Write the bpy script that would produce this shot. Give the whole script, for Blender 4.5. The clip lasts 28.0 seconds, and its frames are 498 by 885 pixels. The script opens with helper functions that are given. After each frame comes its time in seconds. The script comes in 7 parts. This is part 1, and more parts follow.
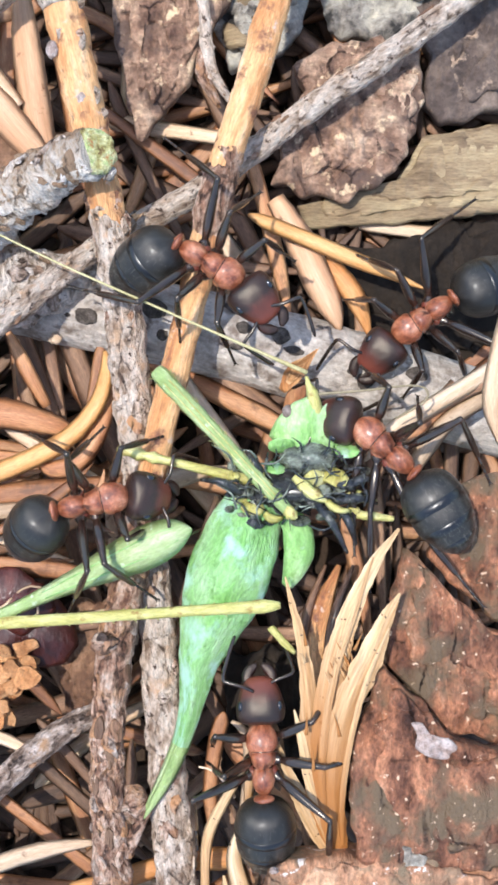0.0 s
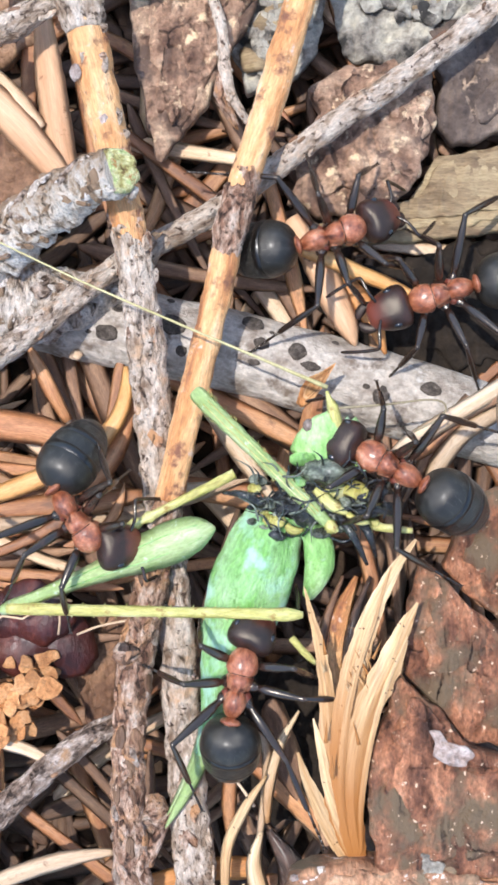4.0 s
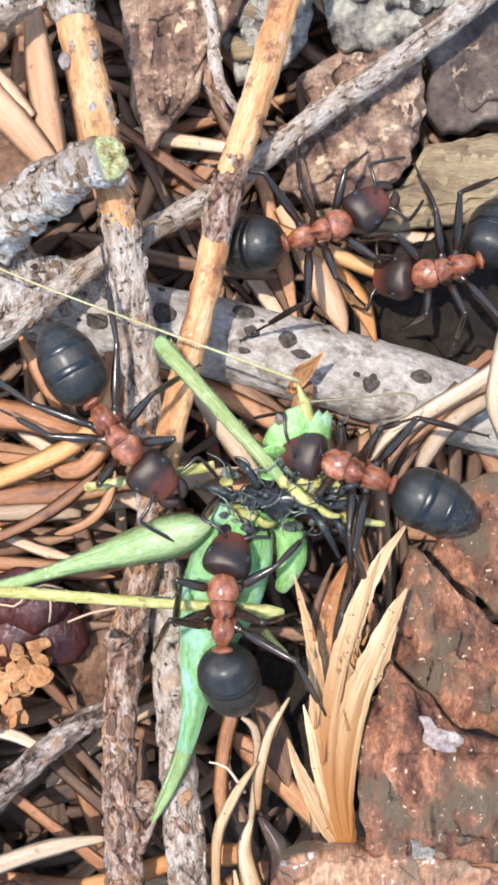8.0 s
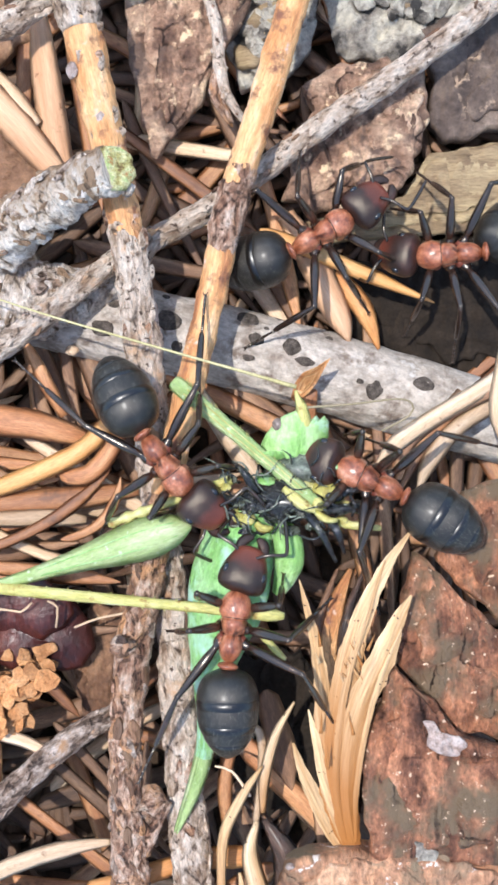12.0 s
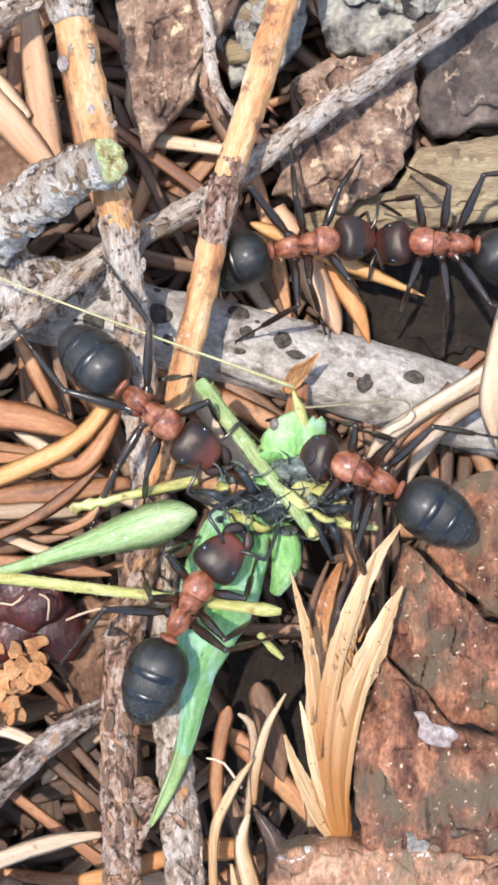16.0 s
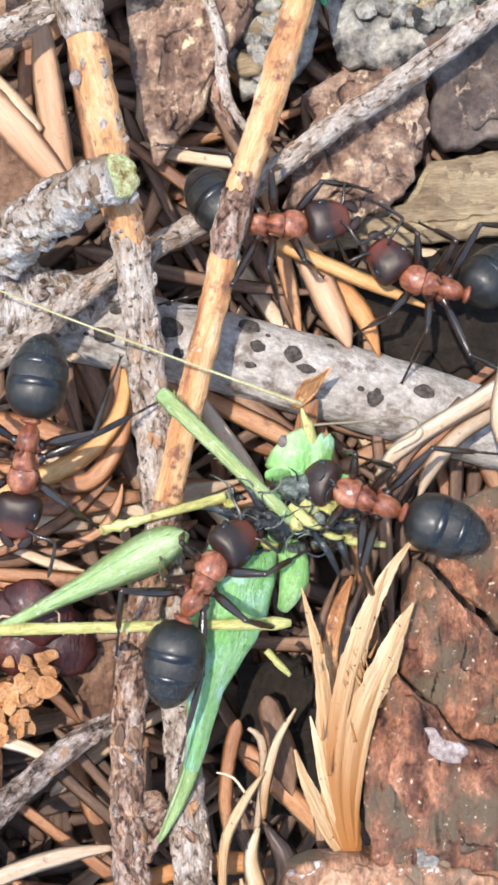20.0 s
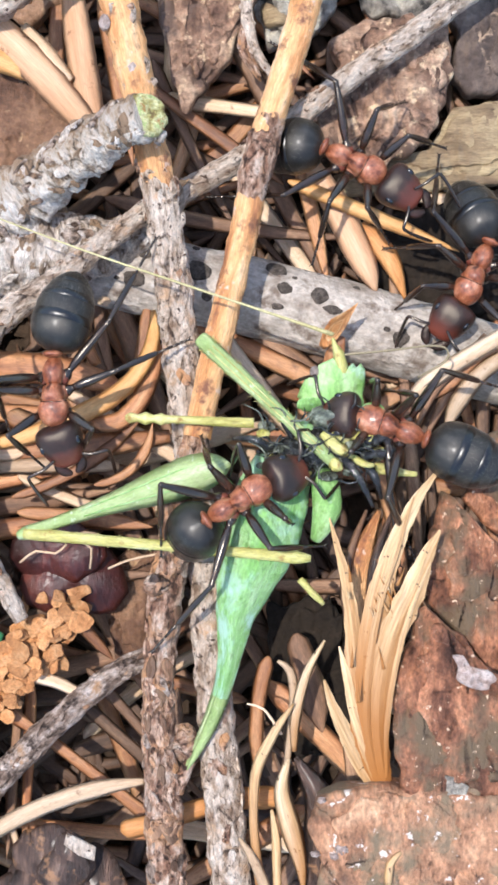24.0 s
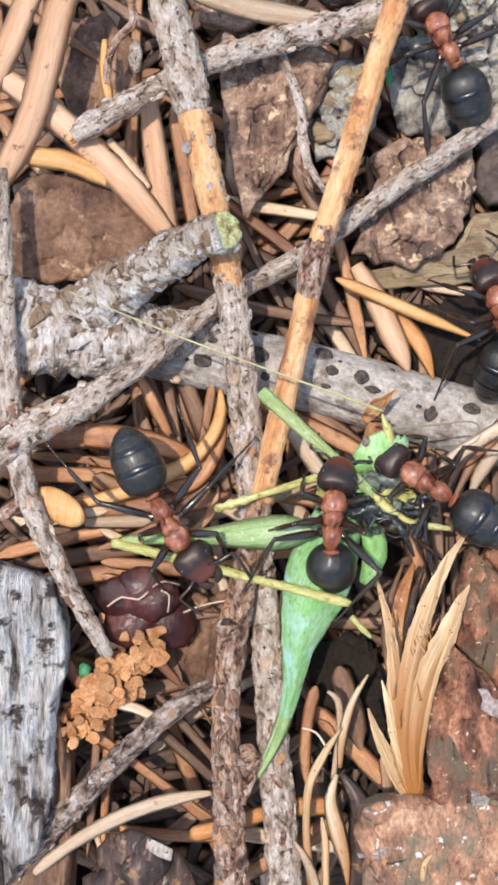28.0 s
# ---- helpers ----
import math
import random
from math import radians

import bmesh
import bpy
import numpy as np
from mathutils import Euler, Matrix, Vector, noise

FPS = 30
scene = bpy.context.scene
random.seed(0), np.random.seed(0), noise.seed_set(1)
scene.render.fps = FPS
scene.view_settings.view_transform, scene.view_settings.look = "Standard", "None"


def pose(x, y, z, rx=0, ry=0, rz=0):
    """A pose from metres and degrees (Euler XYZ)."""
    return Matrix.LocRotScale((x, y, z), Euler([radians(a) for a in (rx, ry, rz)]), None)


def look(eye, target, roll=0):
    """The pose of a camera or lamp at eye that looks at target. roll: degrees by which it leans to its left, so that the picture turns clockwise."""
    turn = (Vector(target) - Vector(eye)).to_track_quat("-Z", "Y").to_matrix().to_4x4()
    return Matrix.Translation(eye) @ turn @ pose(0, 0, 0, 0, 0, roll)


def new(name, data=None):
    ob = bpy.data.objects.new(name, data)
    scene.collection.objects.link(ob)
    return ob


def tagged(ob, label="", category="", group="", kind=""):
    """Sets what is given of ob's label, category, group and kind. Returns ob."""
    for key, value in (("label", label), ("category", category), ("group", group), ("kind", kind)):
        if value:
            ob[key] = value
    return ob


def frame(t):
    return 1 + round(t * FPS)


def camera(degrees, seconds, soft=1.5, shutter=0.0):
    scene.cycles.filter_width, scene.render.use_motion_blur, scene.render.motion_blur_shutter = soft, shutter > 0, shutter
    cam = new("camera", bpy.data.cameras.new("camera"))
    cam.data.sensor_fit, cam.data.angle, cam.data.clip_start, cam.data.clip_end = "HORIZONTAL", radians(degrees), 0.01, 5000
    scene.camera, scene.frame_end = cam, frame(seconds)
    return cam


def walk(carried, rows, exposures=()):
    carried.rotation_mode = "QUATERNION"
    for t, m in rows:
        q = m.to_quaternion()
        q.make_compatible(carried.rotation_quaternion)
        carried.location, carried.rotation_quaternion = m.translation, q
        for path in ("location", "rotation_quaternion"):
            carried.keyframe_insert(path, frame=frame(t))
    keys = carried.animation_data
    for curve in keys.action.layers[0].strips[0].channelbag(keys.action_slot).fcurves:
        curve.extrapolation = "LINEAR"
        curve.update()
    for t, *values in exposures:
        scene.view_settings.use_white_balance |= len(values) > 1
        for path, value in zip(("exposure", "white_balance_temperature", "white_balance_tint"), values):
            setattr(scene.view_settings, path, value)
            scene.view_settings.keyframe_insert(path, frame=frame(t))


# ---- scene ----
cam = camera(22.9, 28.0, soft=3.0)
MM = 0.001
# eye in millimetres over the litter, then the turn: 0, 0, 0 looks straight down with +y at the top
PATH = [
    (0.0, 5.982, -0.082, 46.385, -1.154, 2.031, -0.067),
    (0.5, 6.036, 0.075, 46.535, -1.099, 2.192, -0.132),
    (1.0, 5.988, 0.087, 46.696, -0.930, 2.256, -0.121),
    (1.5, 5.953, -0.034, 46.727, -0.839, 2.171, -0.143),
    (2.0, 5.765, -0.281, 46.933, -0.654, 2.215, -0.197),
    (2.5, 5.670, -0.360, 46.939, -0.527, 2.167, -0.151),
    (3.0, 5.527, -0.532, 47.117, -0.415, 1.922, -0.159),
    (3.5, 5.120, -0.610, 47.277, 0.099, 1.847, -0.138),
    (5.5, 5.520, -0.629, 47.307, 0.142, 2.323, -0.145),
    (6.0, 5.525, -0.751, 47.366, 0.149, 2.426, -0.142),
    (6.5, 5.130, -0.526, 47.323, 0.009, 2.176, -0.188),
    (7.0, 5.141, -0.388, 47.314, -0.127, 2.133, -0.202),
    (7.5, 5.301, -0.571, 47.405, -0.146, 2.047, -0.267),
    (8.0, 5.638, -0.960, 47.370, -0.054, 1.975, -0.280),
    (8.5, 5.833, -0.973, 47.430, -0.144, 1.932, -0.330),
    (9.0, 5.562, -1.027, 47.534, -0.133, 1.817, -0.324),
    (9.5, 5.439, -0.963, 47.580, -0.110, 1.732, -0.352),
    (10.0, 5.487, -1.001, 47.550, -0.078, 1.744, -0.260),
    (10.5, 5.154, -0.849, 47.630, -0.027, 1.596, -0.305),
    (11.0, 5.127, -0.872, 47.597, -0.113, 1.399, -0.246),
    (11.5, 4.733, -0.489, 47.761, -0.170, 1.359, -0.311),
    (12.0, 4.906, -0.477, 47.827, -0.297, 1.329, -0.225),
    (12.5, 5.107, -0.572, 47.758, -0.308, 1.349, -0.222),
    (14.5, 4.532, -0.468, 47.968, -0.439, 0.765, -0.262),
    (15.0, 4.597, -0.616, 48.056, -0.414, 0.602, -0.284),
    (15.5, 4.611, -0.783, 47.984, -0.318, 0.531, -0.257),
    (16.0, 4.686, -0.768, 47.955, -0.288, 0.657, -0.268),
    (16.5, 4.472, -0.606, 48.008, -0.323, 0.761, -0.190),
    (17.0, 4.192, -0.286, 48.087, -0.339, 0.725, -0.143),
    (17.5, 4.249, -0.399, 48.026, -0.307, 0.738, -0.186),
    (18.0, 4.522, -0.533, 47.920, -0.270, 0.821, -0.149),
    (18.5, 4.472, -0.409, 47.990, -0.365, 0.775, -0.170),
    (19.0, 4.339, -0.247, 47.966, -0.391, 0.722, -0.160),
    (19.5, 4.342, -0.217, 48.001, -0.427, 0.705, -0.108),
    (20.0, 4.248, -0.103, 47.980, -0.392, 0.636, -0.091),
    (20.5, 4.108, -0.039, 48.055, -0.364, 0.629, -0.122),
    (22.5, 4.046, -0.430, 48.184, -0.107, 1.305, -0.188),
    (23.0, 4.103, -1.014, 48.416, 0.222, 1.542, -0.278),
    (23.5, 4.199, -3.110, 48.925, 0.555, 1.854, -0.425),
    (24.0, 4.413, -3.529, 48.701, 0.652, 2.143, -0.488),
    (24.5, 3.930, -3.330, 48.745, 0.653, 2.167, -0.498),
    (25.0, 3.416, -3.227, 48.822, 0.719, 2.065, -0.495),
    (25.5, 3.483, -3.140, 49.043, 0.782, 1.779, -0.512),
    (26.0, 3.420, -3.736, 49.990, 0.868, 1.395, -0.475),
    (26.5, 3.139, -4.975, 51.643, 1.182, 0.542, -0.449),
    (27.0, 1.600, -4.025, 54.992, 1.494, -0.088, -0.398),
    (27.5, 0.391, -2.449, 56.698, 1.605, -0.609, -0.310),
    (28.0, -0.000, 0.000, 57.298, 0.000, -0.000, -0.000),
]
walk(cam, [(t, pose(x * MM, y * MM, z * MM, rx, ry, rz)) for t, x, y, z, rx, ry, rz in PATH], exposures=[(0.0, 1.25, 6400, 9), (20.0, 1.24, 6450, 9), (25.0, 1.18, 6550, 10), (28.0, 0.95, 6640, 10)])

# ---- world and sun ----
SUN_FROM = Vector((-0.21, 0.12, 1.0)).normalized()
world = bpy.data.worlds.new("sky")
scene.world = world
world.use_nodes = True
wn = world.node_tree.nodes
sky = wn.new("ShaderNodeTexSky")
sky.sky_type, sky.sun_disc = "NISHITA", False
sky.sun_elevation = math.asin(SUN_FROM.z)
sky.sun_rotation = math.atan2(SUN_FROM.x, SUN_FROM.y)
wn["Background"].inputs["Strength"].default_value = 0.15
world.node_tree.links.new(sky.outputs[0], wn["Background"].inputs["Color"])
sun = new("sun", bpy.data.lights.new("sun", "SUN"))
sun.data.energy, sun.data.angle, sun.data.color = 2.0, radians(0.6), (1.0, 0.955, 0.91)
sun.matrix_world = look(SUN_FROM, (0, 0, 0))


# ---- materials: all patterns run in millimetres of each surface ----
def mat(name, stops, scale=1.0, stretch=(1, 1, 1), rough=0.7, bump=0.25, fine=7.0, grain=0.35, spread=0.0, spots=None, spec=0.4, sss=0.0, coat=0.0, relief=0.06, pale=None, cracks=None, along=None, steady=False, gleam=None):
    m = bpy.data.materials.new(name)
    m.use_nodes = True
    nt = m.node_tree
    n, link = nt.nodes, nt.links.new
    b = n["Principled BSDF"]
    uv = n.new("ShaderNodeUVMap")
    info = n.new("ShaderNodeObjectInfo")
    shift = n.new("ShaderNodeMath")
    shift.operation = "MULTIPLY"
    shift.inputs[1].default_value = 0.0 if steady else 60.0
    link(info.outputs["Random"], shift.inputs[0])
    mp = n.new("ShaderNodeMapping")
    mp.inputs["Scale"].default_value = stretch
    link(uv.outputs[0], mp.inputs["Vector"])
    big = n.new("ShaderNodeTexNoise")
    big.noise_dimensions = "4D"
    big.inputs["Scale"].default_value, big.inputs["Detail"].default_value, big.inputs["Roughness"].default_value = scale, 6.0, 0.62
    link(mp.outputs[0], big.inputs["Vector"])
    link(shift.outputs[0], big.inputs["W"])
    ramp = n.new("ShaderNodeValToRGB")
    while len(ramp.color_ramp.elements) < len(stops):
        ramp.color_ramp.elements.new(0.5)
    for e, (p, c) in zip(ramp.color_ramp.elements, stops):
        e.position, e.color = p, (*c, 1)
    link(big.outputs["Fac"], ramp.inputs[0])
    small = n.new("ShaderNodeTexNoise")
    small.inputs["Scale"].default_value, small.inputs["Detail"].default_value, small.inputs["Roughness"].default_value = fine, 5.0, 0.7
    link(mp.outputs[0], small.inputs["Vector"])
    rng = n.new("ShaderNodeMapRange")
    rng.inputs["From Min"].default_value, rng.inputs["From Max"].default_value = 0.3, 0.7
    rng.inputs["To Min"].default_value, rng.inputs["To Max"].default_value = 1 - grain, 1 + grain * 0.6
    link(small.outputs["Fac"], rng.inputs["Value"])
    tint = n.new("ShaderNodeMapRange")
    tint.inputs["To Min"].default_value, tint.inputs["To Max"].default_value = 1 - spread, 1 + spread * 0.7
    link(info.outputs["Random"], tint.inputs["Value"])
    mul = n.new("ShaderNodeMath")
    mul.operation = "MULTIPLY"
    link(rng.outputs[0], mul.inputs[0])
    link(tint.outputs[0], mul.inputs[1])
    col = n.new("ShaderNodeVectorMath")
    col.operation = "SCALE"
    link(ramp.outputs[0], col.inputs[0])
    link(mul.outputs[0], col.inputs["Scale"])
    out = col.outputs[0]
    for extra in (spots, pale):
        if not extra:
            continue
        colour, size, low, high = extra
        patch = n.new("ShaderNodeTexNoise")
        patch.inputs["Scale"].default_value, patch.inputs["Detail"].default_value, patch.inputs["Roughness"].default_value = size, 4.0, 0.65
        link(uv.outputs[0], patch.inputs["Vector"])
        cut = n.new("ShaderNodeMapRange")
        cut.inputs["From Min"].default_value, cut.inputs["From Max"].default_value = low, high
        link(patch.outputs["Fac"], cut.inputs["Value"])
        mix = n.new("ShaderNodeMix")
        mix.data_type = "RGBA"
        link(cut.outputs[0], mix.inputs[0])
        link(out, mix.inputs[6])
        mix.inputs[7].default_value = (*colour, 1)
        out = mix.outputs[2]
    if along:
        colour, low, high, axis = along
        xyz = n.new("ShaderNodeSeparateXYZ")
        link(uv.outputs[0], xyz.inputs[0])
        wave = n.new("ShaderNodeMath")
        wave.operation = "MULTIPLY_ADD"
        link((small if axis == "X" else big).outputs["Fac"], wave.inputs[0])
        wave.inputs[1].default_value = 5.0 if axis == "X" else 0.6
        link(xyz.outputs[axis], wave.inputs[2])
        cut = n.new("ShaderNodeMapRange")
        cut.inputs["From Min"].default_value, cut.inputs["From Max"].default_value = low, high
        link(wave.outputs[0], cut.inputs["Value"])
        mix = n.new("ShaderNodeMix")
        mix.data_type = "RGBA"
        link(cut.outputs[0], mix.inputs[0])
        link(out, mix.inputs[6])
        mix.inputs[7].default_value = (*colour, 1)
        out = mix.outputs[2]
    height = None
    if cracks:
        size, wide, dark, squash = cracks
        warp = n.new("ShaderNodeVectorMath")
        warp.operation = "MULTIPLY_ADD"
        link(small.outputs["Color"], warp.inputs[0])
        warp.inputs[1].default_value = (0.35, 0.35, 0.0)
        link(uv.outputs[0], warp.inputs[2])
        lay = n.new("ShaderNodeMapping")
        lay.inputs["Scale"].default_value = squash
        link(warp.outputs[0], lay.inputs["Vector"])
        cell = n.new("ShaderNodeTexVoronoi")
        cell.feature = "DISTANCE_TO_EDGE"
        cell.inputs["Scale"].default_value = size
        link(lay.outputs[0], cell.inputs["Vector"])
        gate = n.new("ShaderNodeMapRange")
        gate.inputs["From Min"].default_value, gate.inputs["From Max"].default_value = 0.0, wide
        link(cell.outputs["Distance"], gate.inputs["Value"])
        some = n.new("ShaderNodeMapRange")
        some.inputs["From Min"].default_value, some.inputs["From Max"].default_value = 0.38, 0.5
        link(big.outputs["Fac"], some.inputs["Value"])
        most = n.new("ShaderNodeMath")
        most.operation = "MAXIMUM"
        link(gate.outputs[0], most.inputs[0])
        link(some.outputs[0], most.inputs[1])
        mix = n.new("ShaderNodeMix")
        mix.data_type = "RGBA"
        link(most.outputs[0], mix.inputs[0])
        mix.inputs[6].default_value = (*dark, 1)
        link(out, mix.inputs[7])
        out, height = mix.outputs[2], most.outputs[0]
    link(out, b.inputs["Base Color"])
    if gleam:
        b.inputs["Specular Tint"].default_value = (*gleam, 1)
    b.inputs["Roughness"].default_value = rough
    b.inputs["Specular IOR Level"].default_value = spec
    b.inputs["Coat Weight"].default_value = coat
    b.inputs["Coat Roughness"].default_value = 0.25
    if sss:
        b.inputs["Subsurface Weight"].default_value = sss
        b.inputs["Subsurface Radius"].default_value = (0.5, 0.8, 0.3)
        b.inputs["Subsurface Scale"].default_value = 0.6 * MM
    if bump:
        add = n.new("ShaderNodeMath")
        link(small.outputs["Fac"], add.inputs[0])
        link(big.outputs["Fac"], add.inputs[1])
        bp = n.new("ShaderNodeBump")
        bp.inputs["Strength"].default_value, bp.inputs["Distance"].default_value = bump, relief * MM
        if height is not None:
            deep = n.new("ShaderNodeMath")
            link(add.outputs[0], deep.inputs[0])
            link(height, deep.inputs[1])
            add = deep
        link(add.outputs[0], bp.inputs["Height"])
        link(bp.outputs[0], b.inputs["Normal"])
    return m


SOIL = mat("soil", [(0.3, (0.03, 0.021, 0.015)), (0.6, (0.07, 0.046, 0.031)), (0.75, (0.12, 0.08, 0.054))], 1.2, rough=0.95, bump=0.8, spec=0.1)
# near-black bark colour that paints the deep shade of the hollows
HOLLOW_SHADE = mat("hollow_shade", [(0.3, (0.012, 0.009, 0.007)), (0.6, (0.028, 0.02, 0.014)), (0.75, (0.05, 0.036, 0.026))], 1.2, rough=0.9, bump=0.8, spec=0.2)
NEEDLE = mat("dry_needle", [(0.3, (0.16, 0.055, 0.024)), (0.48, (0.42, 0.18, 0.078)), (0.6, (0.57, 0.29, 0.135)), (0.72, (0.74, 0.46, 0.26))], 0.5, (3, 0.35, 1), 0.42, 0.5, 8, 0.4, 0.45, spots=((0.12, 0.052, 0.028), 0.7, 0.57, 0.72), spec=0.4)
TAN = mat("tan_needle", [(0.3, (0.4, 0.24, 0.13)), (0.5, (0.62, 0.43, 0.27)), (0.7, (0.8, 0.63, 0.46))], 0.5, (4, 0.3, 1), 0.45, 0.5, 9, 0.32, 0.3, spots=((0.2, 0.1, 0.05), 1.4, 0.62, 0.72))
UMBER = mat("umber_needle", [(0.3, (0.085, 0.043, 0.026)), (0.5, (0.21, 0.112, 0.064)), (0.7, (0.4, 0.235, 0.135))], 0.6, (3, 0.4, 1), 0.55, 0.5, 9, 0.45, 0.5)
STRAW = mat("split_straw", [(0.34, (0.34, 0.17, 0.065)), (0.43, (0.5, 0.295, 0.13)), (0.54, (0.65, 0.45, 0.245)), (0.7, (0.8, 0.64, 0.44))], 0.6, (2.6, 0.14, 1), 0.5, 0.7, 5, 0.48, 0.08, spots=((0.05, 0.03, 0.018), 2.0, 0.635, 0.66), along=((0.36, 0.15, 0.042), 3.0, 9.0, "Y"))
GREYBARK = mat("grey_twig_bark", [(0.33, (0.26, 0.16, 0.1)), (0.42, (0.49, 0.355, 0.255)), (0.52, (0.73, 0.585, 0.465)), (0.68, (0.9, 0.795, 0.68))], 1.5, (1.5, 0.7, 1), 0.8, 1.0, 5, 0.48, 0.06, spots=((0.1, 0.06, 0.042), 2.4, 0.59, 0.64), pale=((0.72, 0.46, 0.28), 0.7, 0.57, 0.7), relief=0.3, cracks=(1.2, 0.03, (0.16, 0.1, 0.07), (1.5, 0.6, 1)))
STRIPPED = mat("stripped_orange_wood", [(0.32, (0.34, 0.12, 0.05)), (0.44, (0.62, 0.28, 0.105)), (0.56, (0.81, 0.46, 0.21)), (0.72, (0.9, 0.65, 0.42))], 0.6, (2.2, 0.4, 1), 0.5, 0.8, 6, 0.4, 0.05, spots=((0.22, 0.09, 0.05), 0.9, 0.55, 0.65), pale=((0.72, 0.53, 0.42), 1.0, 0.62, 0.7), relief=0.14)
BROWNBARK = mat("brown_twig_bark", [(0.34, (0.16, 0.07, 0.042)), (0.44, (0.4, 0.21, 0.13)), (0.53, (0.64, 0.42, 0.3)), (0.66, (0.86, 0.7, 0.57))], 1.6, (1.6, 0.8, 1), 0.75, 1.0, 5, 0.55, 0.08, spots=((0.66, 0.34, 0.16), 0.55, 0.52, 0.66), pale=((0.12, 0.065, 0.042), 1.9, 0.59, 0.65), relief=0.3, cracks=(1.5, 0.07, (0.075, 0.04, 0.026), (1.6, 0.8, 1)))
DUNBARK = mat("dun_twig_bark", [(0.34, (0.11, 0.07, 0.048)), (0.44, (0.28, 0.19, 0.14)), (0.54, (0.5, 0.385, 0.31)), (0.67, (0.82, 0.7, 0.62))], 1.7, (1.4, 0.8, 1), 0.75, 1.0, 5, 0.55, 0.08, spots=((0.52, 0.3, 0.16), 0.7, 0.58, 0.68), pale=((0.09, 0.06, 0.045), 1.5, 0.57, 0.65), relief=0.3, cracks=(1.5, 0.07, (0.08, 0.05, 0.035), (1.6, 0.8, 1)))
LOG = mat("smooth_grey_branch", [(0.32, (0.27, 0.215, 0.17)), (0.44, (0.44, 0.375, 0.315)), (0.55, (0.57, 0.5, 0.43)), (0.68, (0.7, 0.63, 0.56))], 1.0, (1.0, 0.7, 1), 0.75, 0.9, 3.5, 0.45, 0.0, spots=((0.2, 0.15, 0.115), 0.9, 0.54, 0.66), pale=((0.68, 0.64, 0.6), 0.6, 0.62, 0.7), relief=0.22)
ROUGH = mat("rough_branch_bark", [(0.33, (0.29, 0.2, 0.135)), (0.42, (0.55, 0.43, 0.33)), (0.51, (0.82, 0.7, 0.59)), (0.67, (0.95, 0.885, 0.8))], 1.4, (0.7, 1.4, 1), 0.85, 1.0, 4.5, 0.48, 0.0, spots=((0.33, 0.22, 0.14), 1.0, 0.58, 0.66), pale=((0.92, 0.84, 0.79), 0.8, 0.55, 0.65), relief=0.36, cracks=(1.4, 0.045, (0.16, 0.1, 0.07), (0.5, 1.5, 1)))
STUB = mat("crusted_stub_bark", [(0.33, (0.28, 0.18, 0.115)), (0.42, (0.56, 0.43, 0.31)), (0.5, (0.85, 0.74, 0.62)), (0.67, (0.96, 0.9, 0.82))], 1.6, (0.7, 1.4, 1), 0.85, 1.0, 4.0, 0.5, 0.0, spots=((0.3, 0.19, 0.11), 1.5, 0.58, 0.65), relief=0.4, cracks=(1.6, 0.05, (0.14, 0.09, 0.06), (0.6, 1.5, 1)), along=((0.36, 0.235, 0.145), 14.6, 16.2, "X"))
SPOT = mat("lenticel", [(0.35, (0.045, 0.036, 0.03)), (0.5, (0.09, 0.074, 0.062)), (0.68, (0.17, 0.14, 0.12))], 2.0, rough=0.95, bump=0.9, fine=8, grain=0.5, spec=0.15)
CUT = mat("lichen_cut_wood", [(0.36, (0.2, 0.12, 0.045)), (0.44, (0.5, 0.46, 0.17)), (0.52, (0.74, 0.72, 0.4)), (0.6, (0.5, 0.62, 0.24)), (0.72, (0.86, 0.84, 0.64))], 2.4, rough=0.85, bump=1.0, relief=0.25, fine=6, grain=0.5, spots=((0.4, 0.18, 0.06), 1.6, 0.57, 0.64))
REDBARK = mat("red_brown_bark", [(0.34, (0.06, 0.028, 0.019)), (0.43, (0.2, 0.083, 0.047)), (0.51, (0.38, 0.16, 0.087)), (0.59, (0.6, 0.265, 0.14)), (0.72, (0.78, 0.46, 0.3))], 0.6, (1.5, 0.9, 1), 0.42, 1.0, 4.5, 0.65, 0.12, spots=((0.19, 0.13, 0.078), 0.3, 0.49, 0.6), pale=((0.88, 0.64, 0.44), 2.8, 0.63, 0.67), relief=0.26, cracks=(0.45, 0.014, (0.05, 0.025, 0.016), (1.2, 0.7, 1)))
DARKBARK = mat("dark_smooth_bark", [(0.34, (0.07, 0.033, 0.02)), (0.46, (0.18, 0.09, 0.05)), (0.58, (0.31, 0.17, 0.096)), (0.7, (0.45, 0.27, 0.165))], 0.4, (1, 1, 1), 0.5, 0.9, 4, 0.45, 0.1, pale=((0.56, 0.37, 0.21), 0.6, 0.59, 0.68), relief=0.2)
PALEBARK = mat("mottled_pale_bark", [(0.34, (0.15, 0.075, 0.046)), (0.43, (0.38, 0.19, 0.107)), (0.52, (0.6, 0.31, 0.175)), (0.62, (0.76, 0.45, 0.27)), (0.72, (0.88, 0.66, 0.5))], 0.6, (1.3, 0.8, 1), 0.5, 1.0, 4.0, 0.6, 0.0, spots=((0.25, 0.185, 0.115), 0.35, 0.49, 0.6), pale=((0.88, 0.76, 0.67), 1.6, 0.61, 0.65), relief=0.28, cracks=(0.5, 0.014, (0.1, 0.05, 0.032), (1, 1, 1)))
